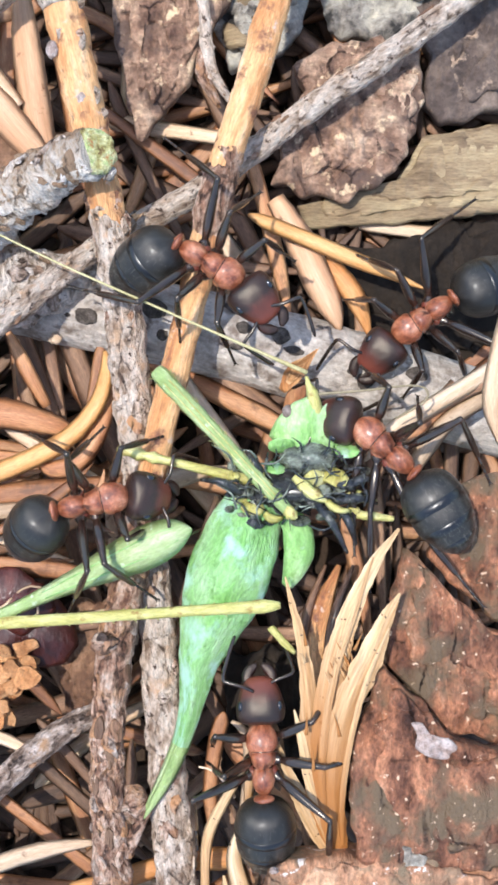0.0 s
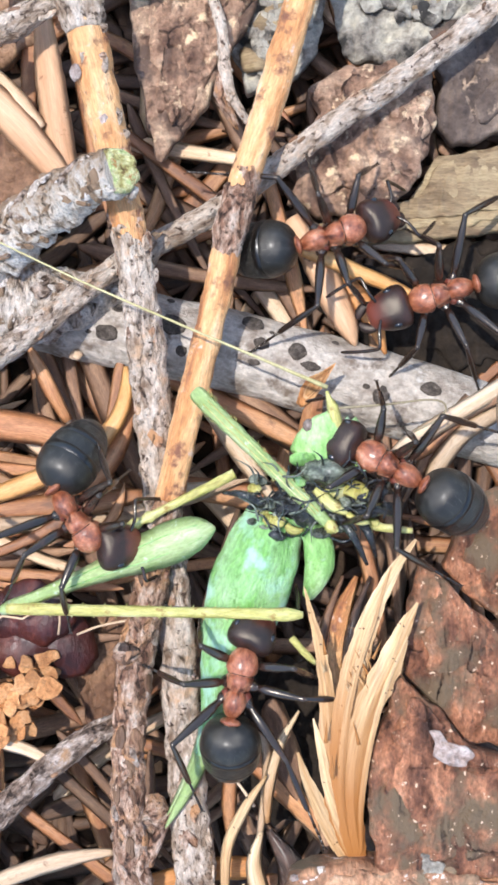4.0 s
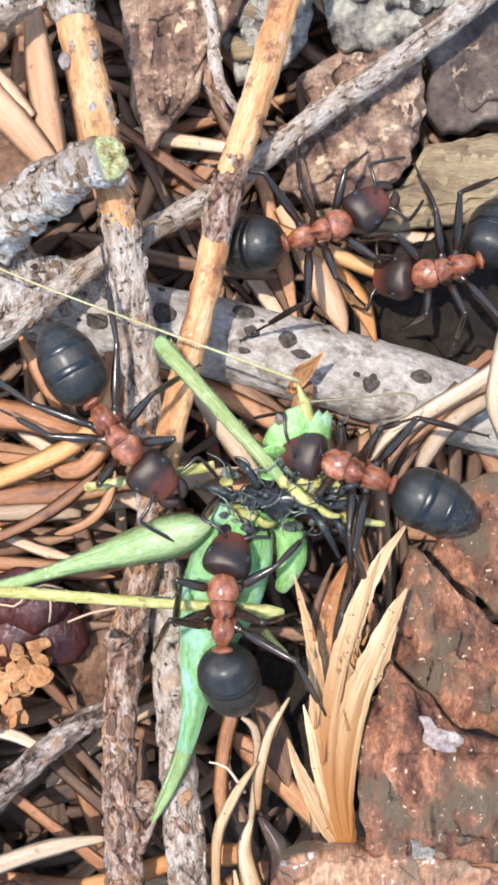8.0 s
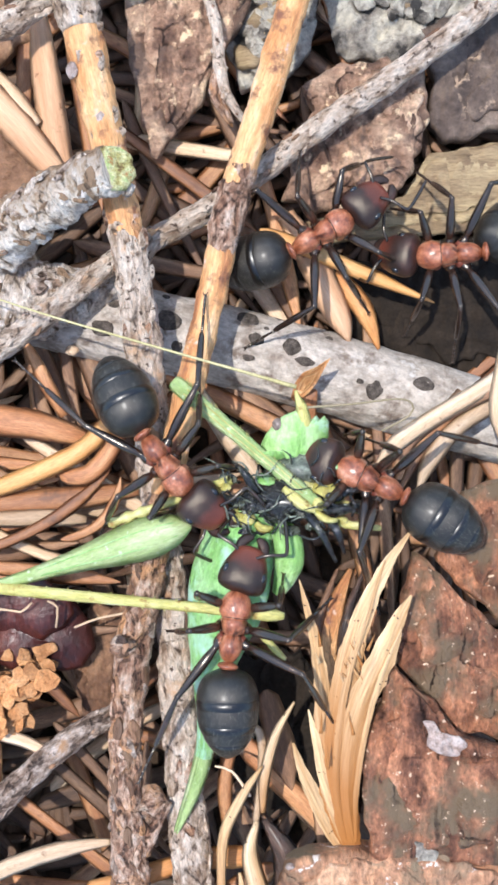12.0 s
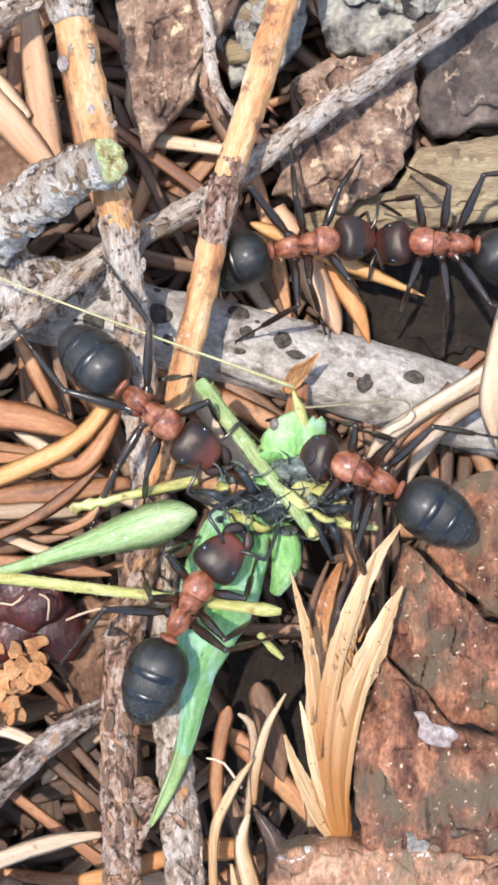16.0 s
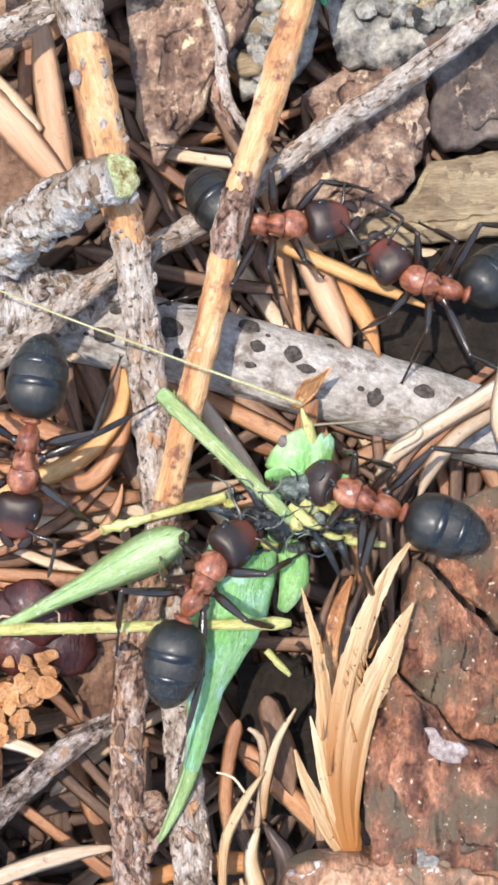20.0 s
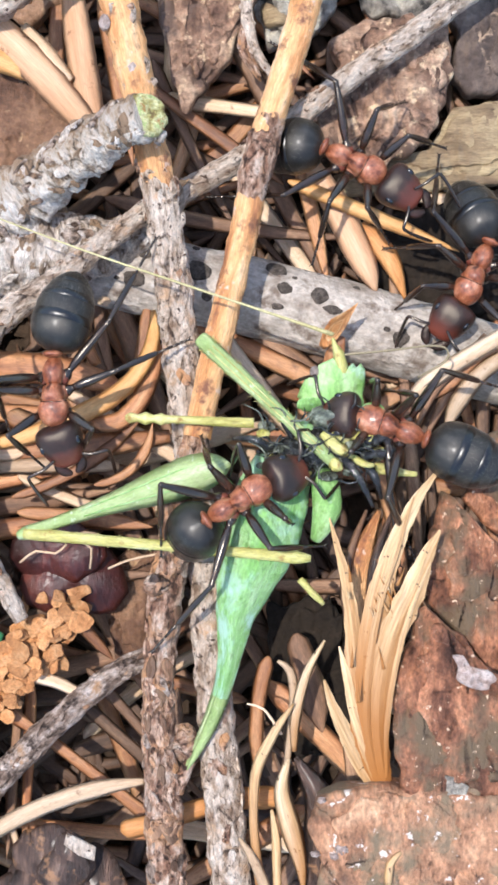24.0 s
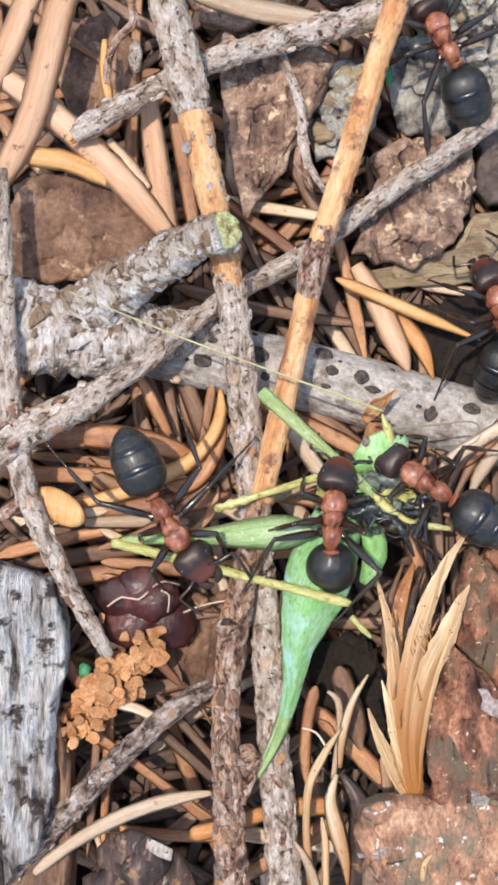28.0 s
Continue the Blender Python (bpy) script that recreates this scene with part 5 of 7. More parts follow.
# ---- crumbs, bud scales ----
def crumb_heap():
    o = Vector(plan(200, 1220, -2.4))
    h = thing("bark_crumb", "crumbly orange heap of lobed bark crumbs", "crumb", o)
    rnd = random.Random(9)
    for i in range(132):
        f = (i % 44) / 44
        u = 258 - 130 * f + rnd.uniform(-34, 34)
        v = 1138 + 155 * f + rnd.uniform(-32, 32)
        c = plan(u, v, -1.7 + 0.42 * (i // 44) + rnd.uniform(0, 0.5)) - o
        r, tip = rnd.uniform(0.26, 0.52), rnd.uniform(-0.4, 0.4)
        rim = [(c.x + r * k * math.cos(a), c.y + r * k * math.sin(a), c.z + tip * math.cos(a) * r) for a, k in ((2 * math.pi * j / 9, rnd.uniform(0.55, 1.2)) for j in range(9))]
        part("crumb", flake(Shape(), rim, 0.22, 0.08, -0.03, i * 1.7, 1.5, 0.5, 22, 3), CRUMB, h, smooth=False)


crumb_heap()


def bud(u, v, z, w, h, material, label, seed, lean=0.6, count=8):
    """Broad smooth scales overlapping like tiles, the topmost in the middle."""
    o = Vector(plan(u, v, z - 0.9))
    b = thing("bud_scale", label, "bud", o, "bud scales")
    rnd = random.Random(seed)
    for k in range(count):
        a0 = lean + 6.0 / count * k
        far = 0.34 * (1 - k / count)
        cu, cv = u + far * w * math.cos(a0), v + far * h * math.sin(a0)
        size = 0.55 - 0.03 * k
        tx, ty = rnd.uniform(-0.3, 0.3), rnd.uniform(-0.3, 0.3)
        rim = []
        for j in range(14):
            a = 2 * math.pi * j / 14
            c, q = math.cos(a), math.sin(a)
            long = 1 + 0.35 * max(0, math.cos(a - a0)) ** 3
            p = plan(cu + size * w * long * rnd.uniform(0.93, 1.06) * c, cv + size * h * long * rnd.uniform(0.93, 1.06) * q, z - 0.7 + 0.16 * k) - o
            rim.append((p.x, p.y, p.z + tx * c + ty * q))
        part("scale", flake(Shape(), rim, 0.14, 0.1, 0.55, seed * 3 + k * 2.1, 0.7, 0.08, 52, 10), material, b)


bud(258, 1068, -1.0, 108, 92, BUD, "dark glossy red-brown bud scale", 3, 0.9, 5)
bud(248, 1540, -0.9, 112, 118, HUSK, "brown shiny overlapping bud husk", 6)
bud(215, 1590, -1.0, 100, 100, HUSK, "brown shiny overlapping bud husk", 8)
# added flat facet; its pale colour paints the bright reflection on the husk
solo("husk_chip", flake(Shape(), [plan(u, v, z) for u, v, z in ((262, 1484, 0.75), (284, 1494, 0.8), (306, 1506, 0.75), (303, 1526, 0.6), (280, 1519, 0.6), (257, 1502, 0.6))], 0.12, 0.03, 0.05, 6, 1.0, 0.06, 50, 8), GREYBARK, "pale grey broken chip on the bud husk", "chip")
solo("grit", lump(Shape(), plan(311, 672, -3.0), (0.26, 0.22, 0.2), 0.3, 1.5, 2), TAN, "tiny pale grain of grit", "grit")
solo("grit", lump(Shape(), plan(240, 100, -1.9), (0.35, 0.8, 0.3), 0.3, 1, 5), GREYBARK, "pale grey bird dropping", "dropping")
for pts in ([(190, 1075, -0.2), (215, 1058, 0.0), (245, 1062, 0.1), (262, 1048, 0.0)], [(285, 1046, 0.0), (300, 1055, 0.1), (297, 1085, -0.1)], [(270, 1040, 0.1), (290, 1030, 0.2), (318, 1036, 0.0)], [(325, 1085, 0.0), (360, 1072, 0.2), (410, 1062, 0.1)], [(395, 1330, -0.6), (420, 1342, -0.5), (438, 1360, -0.8)]):
    strand([(u, v, z, 3.6) for u, v, z in pts], 4, TAN, "fine curved pale plant fibre", 0.8, 0, "fibre", 0.0, "fibres")


# ---- bush cricket ----
def build_cricket():
    c = thing("bush_cricket", "dead green bush cricket being torn apart by ants", "insect", (4.43, -3.36, 0.7))
    px = 1 / 46.6

    def rel(x, y, z):
        """Plan of the body about the abdomen's root, drawn 46.6 to the millimetre."""
        return Vector(((x - 450) * px, (890 - y) * px, z))

    parts = {}
    # abdomen along +x, eight overlapping rings
    prof = [(0.0, 1.02, 0.9), (0.06, 1.26, 1.05), (0.14, 1.43, 1.15), (0.23, 1.49, 1.2), (0.31, 1.36, 1.12), (0.39, 1.12, 0.98), (0.47, 0.83, 0.76), (0.55, 0.6, 0.54), (0.63, 0.44, 0.4), (0.74, 0.31, 0.28)]
    xs, ws, hs = [np.array(a) for a in zip(*prof)]
    length = 12.8

    def ring_mesh(a, b, lift=0.0):
        verts, uvs, faces = [], [], []
        m, n = 9, 28
        for i in range(m):
            f = a + (b - a) * i / (m - 1)
            w, h = np.interp(f, xs, ws), np.interp(f, xs, hs)
            bulge = 1 + 0.02 * math.sin(math.pi * i / (m - 1)) + 0.012 * (i / (m - 1)) + lift
            for j in range(n + 1):
                t = -math.pi / 2 + 2 * math.pi * (j % n) / n
                k = bulge * (1 - 0.13 * math.sin(2 * t) ** 2) * (1.04 + 0.06 * noise.noise(Vector((f * 14, math.cos(t) * 1.8, math.sin(t) * 1.8))))
                ridge = 0.09 * max(0, 1 - abs(math.cos(t)) * 5) if math.sin(t) > 0 else 0
                verts.append((f * length, w * k * math.cos(t) + 0.42 * math.sin(max(0, f - 0.5) * 2 * math.pi), 0.1 + h * k * math.sin(t) * (1 + ridge)))
                uvs.append((t * 1.4, f * length))
        for i in range(m - 1):
            for j in range(n):
                q = i * (n + 1) + j
                faces.append((q, q + 1, q + n + 2, q + n + 1))
        return Shape().add(verts, faces, uvs)

    cuts = [0.0, 0.07, 0.14, 0.21, 0.285, 0.36, 0.43, 0.51, 0.61, 0.74]
    ab = part("abdomen", ring_mesh(-0.01, 0.075), ABGREEN, c, "soft bright green ringed abdomen")
    for a, b in zip(cuts[1:-1], cuts[2:]):
        part("tergite", ring_mesh(a, b + 0.012), ABGREEN, ab)
    for sgn in (1, -1):
        s = Shape()
        rows = [(length * f, sgn * (0.05 + 0.22 * max(0, 0.62 - f) / 0.1 * 0.5) + 0.42 * math.sin((f - 0.5) * 2 * math.pi), 0.12 + 0.1 * (1 if sgn > 0 else 0) - 0.1 * f, w) for f, w in ((0.48, 0.5), (0.54, 0.47), (0.62, 0.41), (0.7, 0.35), (0.78, 0.31), (0.86, 0.26), (0.93, 0.18), (0.98, 0.09), (1.0, 0.02))]
        blade(s, curve(rows, 0.3), 0.4, 0.4)
        part("ovipositor_valve", s, LEGGREEN, ab, "curved pale green ovipositor blade")
    s = Shape()
    blade(s, [(length * f, -1.38 + 1.1 * max(0, f - 0.35) * 4 * 0.4, 0.15, w) for f, w in ((0.02, 0.1), (0.1, 0.14), (0.2, 0.13), (0.3, 0.12), (0.4, 0.05))], 0.5)
    part("dark_flank_line", s, UMBER, ab)
    parts["abdomen"] = ab
    # head and collar
    helm = ((505, 727, 0.8), (520, 716, 1.0), (541, 708, 1.15), (557, 715, 1.2), (569, 724, 1.15), (576, 716, 1.1), (583, 726, 1.05), (590, 718, 1.0), (598, 729, 0.9), (599, 750, 0.85), (594, 774, 0.8), (598, 800, 0.6), (574, 812, 0.7), (548, 806, 0.9), (520, 818, 0.7), (496, 796, 0.6), (476, 776, 0.5), (488, 748, 0.7))
    head = part("head", flake(Shape(), [rel(*q) for q in helm], 0.9, 0.1, 0.4, 3, 0.8, 0.05, 110, 14, 0.25), GREEN, c, "torn pale green head shield")
    part("eye", lump(Shape(), rel(509, 733, 0.8), (0.22, 0.26, 0.22), 0.08, 1.2, 3, 16, 10), EYE, head, "clouded pinkish eye")
    s = Shape()
    rows = curve([(*rel(557, 744, 1.05), 0.25), (*rel(556, 728, 1.2), 0.24), (*rel(553, 714, 1.25), 0.23), (*rel(549, 700, 1.25), 0.2), (*rel(544, 688, 1.22), 0.12), (*rel(540, 674, 1.2), 0.06)], 0.1)
    blade(s, rows, 0.7, 0.2, ragged=0.25, seed=3)
    part("antenna_base", s, LEGYELLOW, head)
    col = part("collar", lump(Shape(), rel(545, 815, 0.6), (1.05, 0.7, 0.7), 0.3, 1.6, 9, 22, 14), FLESH, c, "chewed wet collar with yellowish shreds")
    for x, y, r in ((500, 790, 0.3), (585, 845, 0.32), (545, 850, 0.34), (610, 800, 0.22), (490, 830, 0.26)):
        part("shred", flake(Shape(), [rel(x + r * 70 * math.cos(q), y + r * 50 * math.sin(q), 1.15 + 0.35 * math.sin(q + x)) for q in np.linspace(0, 6.28, 9, endpoint=False)], 0.15, 0.2, 0.1, x, 1.5, 0.7, 30, 5), LEGYELLOW if x % 2 else GREEN, col)
    # chewed dark middle
    thorax = part("torn_thorax", lump(Shape(), rel(515, 872, 0.45), (1.5, 0.75, 0.75), 0.5, 1.6, 4, 26, 16), GORE, c, "wet blackened torn thorax")
    rnd = random.Random(21)
    for i in range(46):
        a, b = rnd.uniform(405, 650), rnd.uniform(825, 925)
        r = rnd.uniform(0.1, 0.3)
        z, lean, twist = rnd.uniform(0.6, 1.25), rnd.uniform(-1, 1), rnd.uniform(0, 6.28)
        rim = [rel(a + r * 65 * math.cos(q), b + r * 42 * math.sin(q), z + lean * r * math.cos(q + twist)) for q in np.linspace(0, 6.28, 10, endpoint=False)]
        part("torn_bit", flake(Shape(), rim, 0.25, 0.3, 0.12, i * 1.7, 1.6, 0.8, 36, 6), rnd.choice((GORE,) * 5 + (FLESH,) * 4 + (LEGYELLOW,)), thorax)
    for x1, y1, x2, y2 in ((430, 870, 360, 850), (560, 890, 610, 975), (590, 885, 660, 890), (470, 850, 430, 800), (610, 860, 660, 850), (600, 900, 625, 960)):
        s = Shape()
        tube(s, curve([(*rel(x1, y1, 0.9), 0.2), (*rel((x1 + x2) / 2, (y1 + y2) / 2 - 8, 1.2), 0.16), (*rel(x2, y2, 0.6), 0.07)], 0.15), 9, 0.1, 2, x1)
        part("leg_stump", s, GORE, thorax)
    for x1, y1, x2, y2, w in ((520, 842, 575, 885, 0.2), (575, 885, 612, 900, 0.13), (470, 905, 500, 912, 0.14)):
        s = Shape()
        blade(s, curve([(*rel(x1, y1, 1.25), w), (*rel((x1 + x2) / 2, (y1 + y2) / 2 + 6, 1.45), w * 1.2), (*rel(x2, y2, 1.25), w * 0.5)], 0.1), 0.4, 0.2, ragged=0.5, seed=x1)
        part("yellow_strip", s, LEGYELLOW, thorax)
    for i in range(60):
        x, y, z = rnd.uniform(415, 640), rnd.uniform(800, 925), rnd.uniform(0.8, 1.5)
        ang, ln = rnd.uniform(0, 6.28), rnd.uniform(0.4, 1.3)
        p, s = rel(x, y, z), Shape()
        tube(s, curve([(p.x, p.y, p.z, 0.05), (p.x + 0.5 * ln * math.cos(ang), p.y + 0.5 * ln * math.sin(ang), p.z + 0.25, 0.04), (p.x + ln * math.cos(ang + 0.4), p.y + ln * math.sin(ang + 0.4), p.z + 0.1, 0.012)], 0.15), 6)
        part("fibre", s, GORE if i % 4 else FLESH, thorax)
    for x1, y1, x2, y2, w in ((600, 905, 690, 918, 0.17), (610, 870, 660, 884, 0.15), (478, 1105, 520, 1150, 0.14)):
        s = Shape()
        tube(s, curve([(*rel(x1, y1, 0.3), w), (*rel((x1 + x2) / 2, (y1 + y2) / 2, 0.4), w), (*rel(x2, y2, 0.2), w * 0.7)], 0.12), 10, 0.25, 2.5, x1)
        part("shrivelled_leg", s, LEGYELLOW, c, "shrivelled yellow leg piece")
    s = Shape()
    tube(s, curve([(*rel(508, 912, 0.3), 0.4), (*rel(524, 935, 0.5), 0.55), (*rel(528, 970, 0.4), 0.58), (*rel(520, 1005, 0.1), 0.45), (*rel(508, 1035, -0.3), 0.24)], 0.15), 16, 0.05, 1.5, 2, 0.8)
    part("hind_thigh", s, GREEN, c, "green thigh folded beside the abdomen")
    # free leg: thigh with shin, both keyed; local x runs from the root end
    s = Shape()
    rows = curve([(-0.05, 0.1, 0, 0.06), (0.2, 0.06, 0, 0.34), (0.7, 0, 0.05, 0.66), (1.6, 0, 0.05, 0.8), (2.8, 0, 0, 0.72), (4.2, 0, 0, 0.5), (5.6, 0, 0, 0.34), (7.2, 0, 0, 0.25), (8.4, 0, 0, 0.28), (8.8, 0, 0, 0.16)], 0.2)
    blade(s, rows, 0.42, 0.3, ragged=0.05)
    parts["femur"] = part("thigh", s, LEGGREEN, c, "swollen pale green jumping thigh")
    for y in (-0.25, 0.22):
        s = Shape()
        blade(s, [(x, y * w * 1.6, 0.4 * w, 0.03) for x, w in ((0.5, 0.65), (1.0, 0.8), (2.0, 0.86), (3.0, 0.74), (4.4, 0.5), (6, 0.33))], 1.0)
        part("ridge", s, GREEN, parts["femur"])
    s = Shape()
    tube(s, curve([(0, 0, 0, 0.22), (0.6, 0, 0.05, 0.24), (3, 0, 0.05, 0.22), (7, 0, 0, 0.2), (9.6, 0, 0, 0.22), (10.6, 0, 0, 0.26), (11.2, 0, 0, 0.12)], 0.25), 12, 0.06, 2, 3)
    parts["tibia"] = part("shin", s, LEGYELLOW, c, "long yellowish spined shin")
    for i in range(22):
        s = Shape()
        x = 1.6 + i * 0.42
        sgn = 1 if i % 2 else -1
        tube(s, [(x, sgn * 0.16, 0.05, 0.03), (x + 0.06, sgn * 0.24, 0.06, 0.018), (x + 0.1, sgn * 0.28, 0.06, 0.006)], 5)
        part("spine", s, LEGYELLOW, parts["tibia"])
    s = Shape()
    tube(s, curve([(0, 0, 0, 0.2), (0.5, 0, 0, 0.24), (3.0, 0, 0, 0.27), (6.2, 0, 0, 0.32), (6.9, 0, 0, 0.3), (7.05, 0, 0, 0.2)], 0.2), 8, 0.1, 2, 8, 0.7)
    parts["midleg"] = part("middle_leg", s, LEGGREEN, c, "yellow-green severed middle leg")
    for y in (-0.1, 0.1):
        s = Shape()
        blade(s, [(x, y * (0.7 + 0.06 * x), 0.19 + 0.01 * x, 0.025) for x in np.linspace(0.6, 6.4, 12)], 0.8)
        part("ridge", s, LEGYELLOW, parts["midleg"])
    s = Shape()
    rnd = random.Random(21)
    for i in range(90):
        x, a = rnd.uniform(0.4, 6.9), rnd.choice((0, math.pi)) + rnd.uniform(-0.7, 0.7)
        r = 0.2 + 0.015 * x
        y, z = r * math.cos(a), 0.7 * r * math.sin(a)
        tube(s, [(x, y, z, 0.014), (x + 0.05, y * 1.25, z * 1.3, 0.01), (x + 0.12, y * 1.5, z * 1.6, 0.004)], 4)
    part("hairs", s, LEGYELLOW, parts["midleg"], "short pale hairs")
    part("joint", lump(Shape(), (-0.1, 0, 0), (0.3, 0.24, 0.22), 0.3, 1.5, 2), LEGYELLOW, parts["midleg"])
    s = Shape()
    tube(s, curve([(0, 0, 0, 0.2), (1.2, 0, 0.05, 0.19), (3.2, 0, 0, 0.16), (3.6, 0, 0, 0.24), (3.9, 0, 0, 0.15), (4.2, 0, 0, 0.26), (4.5, 0, 0, 0.15), (4.8, 0, 0, 0.22), (5.0, 0, 0, 0.1)], 0.1), 12, 0.06, 2, 4)
    parts["foreleg"] = part("front_leg", s, LEGYELLOW, c, "yellow front leg with lobed foot")
    s = Shape()
    tube(s, curve([(0, 0, 0, 0.09), (-2, 0, 0.25, 0.06), (-6, 0.0, 0.6, 0.047), (-10, 0.05, 0.7, 0.04), (-15, 0.3, 0.5, 0.025)], 0.4), 8)
    parts["feeler"] = part("antenna", s, FEELER, c, "long pale thread-like antenna")
    s = Shape()
    tube(s, curve([(*rel(556, 704, 1.2), 0.05), (*rel(640, 698, 1.4), 0.045), (*rel(715, 690, 1.3), 0.04), (*rel(742, 698, 1.2), 0.04), (*rel(738, 718, 1.1), 0.04), (*rel(690, 745, 1.0), 0.03)], 0.2), 8)
    part("antenna", s, DARKFEELER, c, "short bent brown antenna")
    return c, parts, rel


cricket, cricket_parts, cricket_rel = build_cricket()


# ---- wood ants: x ahead, origin in the middle of the thorax ----
MESHES = {}


def shared(name, make, material, parent, label=""):
    if name not in MESHES:
        MESHES[name] = make().mesh(name.split("|")[0], material)
    ob = new(name.split("|")[0], MESHES[name])
    ob.parent = parent
    return tagged(ob, label)


def loft(s, rows, n=24, amp=0.0, seed=0.0, square=0.0):
    """A closed body along x: rows of x, half width, top, bottom, smoothed."""
    rows = curve(sorted(rows), 0.06)
    verts, uvs, faces = [], [], []
    for x, w, top, low in rows:
        zc, h = (top + low) / 2, (top - low) / 2
        for j in range(n + 1):
            a = -math.pi / 2 + 2 * math.pi * (j % n) / n
            k = 1 + square * math.sin(2 * a) ** 2
            if amp:
                k *= 1 + amp * (noise.noise(Vector((x * 2.2 + seed, math.cos(a) * 1.3, math.sin(a) * 1.3))) + 0.6 * noise.noise(Vector((x * 6 + seed, math.cos(a) * 4, math.sin(a) * 4))))
            verts.append((x, w * k * math.cos(a), zc + h * k * math.sin(a)))
            uvs.append((a * 0.7, x))
    m = n + 1
    for i in range(len(rows) - 1):
        for j in range(n):
            q = i * m + j
            faces.append((q, q + 1, q + m + 1, q + m))
    faces.append(tuple(range(n))[::-1])
    faces.append(tuple((len(rows) - 1) * m + j for j in range(n)))
    return s.add(verts, faces, uvs)


def ant_pronotum():
    return loft(Shape(), [(1.32, 0.16, 0.06, -0.24), (1.24, 0.33, 0.22, -0.34), (1.06, 0.49, 0.42, -0.42), (0.8, 0.58, 0.55, -0.46), (0.55, 0.57, 0.57, -0.46), (0.36, 0.5, 0.52, -0.45), (0.26, 0.4, 0.42, -0.4), (0.22, 0.3, 0.3, -0.35)], 26, 0.05, 1.0)


def ant_mesonotum():
    return loft(Shape(), [(0.44, 0.26, 0.3, -0.4), (0.36, 0.38, 0.5, -0.48), (0.2, 0.45, 0.6, -0.52), (0.0, 0.43, 0.57, -0.52), (-0.18, 0.36, 0.44, -0.5), (-0.32, 0.29, 0.27, -0.46), (-0.42, 0.22, 0.15, -0.42)], 24, 0.06, 4.0)


def ant_propodeum():
    return loft(Shape(), [(-0.24, 0.22, 0.1, -0.42), (-0.34, 0.31, 0.3, -0.5), (-0.52, 0.39, 0.43, -0.53), (-0.78, 0.42, 0.46, -0.53), (-1.02, 0.38, 0.34, -0.52), (-1.2, 0.3, 0.12, -0.47), (-1.32, 0.2, -0.06, -0.4), (-1.38, 0.1, -0.15, -0.34)], 24, 0.06, 7.0)


def ant_flank(sgn):
    """The side plate over the hips, set off by a dark groove."""
    s = Shape()
    for x, w, z, r in ((0.62, 0.44, -0.22, 0.27), (0.02, 0.36, -0.2, 0.25), (-0.62, 0.34, -0.22, 0.23)):
        lump(s, (x, sgn * w, z), (r * 1.15, r * 0.62, r * 1.1), 0.12, 1.2, x * 3 + 2, 14, 9)
    return s


def ant_petiole():
    s = Shape()
    lump(s, (-1.46, 0, 0.0), (0.14, 0.4, 0.42), 0.08, 1, 3, 18, 10)
    tube(s, [(-1.25, 0, -0.24, 0.15), (-1.45, 0, -0.22, 0.17), (-1.68, 0, -0.15, 0.14)], 10)
    return s


def ant_head():
    s = Shape()
    rows = [(0.0, 0.2, 0.14), (0.04, 0.5, 0.34), (0.14, 0.78, 0.5), (0.32, 0.88, 0.59), (0.55, 0.9, 0.63), (0.85, 0.86, 0.63), (1.15, 0.77, 0.57), (1.4, 0.66, 0.47), (1.6, 0.54, 0.36), (1.72, 0.4, 0.24), (1.78, 0.22, 0.12)]
    rows = curve([(x, w, h, 0) for x, w, h in rows], 0.07)
    verts, uvs, faces = [], [], []
    n = 28
    for x, w, h, _ in rows:
        for j in range(n + 1):
            a = -math.pi / 2 + 2 * math.pi * (j % n) / n
            c, q = math.cos(a), math.sin(a)
            # the hind rim is hollowed, the brow carries a shallow furrow
            back = 0.16 * (1 - abs(c)) * max(0, 0.45 - x)
            dent = -0.05 * math.exp(-(c / 0.16) ** 2) * max(0, q) * math.exp(-((x - 0.95) / 0.35) ** 2)
            k = 1 + 0.05 * math.sin(2 * a) ** 2 + 0.025 * noise.noise(Vector((x * 3, c * 2.5, q * 2.5)))
            verts.append((x + back, w * c * k, h * q * k + dent))
            uvs.append((a * 0.7, x))
    for i in range(len(rows) - 1):
        for j in range(n):
            q = i * (n + 1) + j
            faces.append((q, q + 1, q + n + 2, q + n + 1))
    faces.append(tuple(range(n))[::-1])
    faces.append(tuple((len(rows) - 1) * (n + 1) + j for j in range(n)))
    return s.add(verts, faces, uvs)


def ant_mandible(sgn):
    s = Shape()
    blade(s, curve([(1.5, sgn * 0.42, -0.05, 0.16), (1.8, sgn * 0.46, -0.1, 0.19), (2.05, sgn * 0.3, -0.14, 0.2), (2.2, sgn * 0.08, -0.16, 0.08)], 0.08), 0.4)
    return s


def ant_feeler(sgn):
    s = Shape()
    tube(s, curve([(1.3, sgn * 0.32, 0.32, 0.06), (1.5, sgn * 0.75, 0.5, 0.065), (1.62, sgn * 1.25, 0.5, 0.07), (1.7, sgn * 1.42, 0.45, 0.075), (1.95, sgn * 1.42, 0.3, 0.07), (2.5, sgn * 1.3, 0.05, 0.075), (3.05, sgn * 1.15, -0.2, 0.07), (3.2, sgn * 1.1, -0.25, 0.03)], 0.1), 8)
    return s


GASTER = [tuple(q[:2]) for q in curve([(x, r, 0, 0) for x, r in ((-0.1, 0.12), (0.0, 0.4), (0.1, 0.66), (0.28, 0.89), (0.56, 1.04), (0.95, 1.12), (1.45, 1.13), (1.98, 1.06), (2.45, 0.89), (2.84, 0.65), (3.1, 0.4), (3.26, 0.08))], 0.08)]


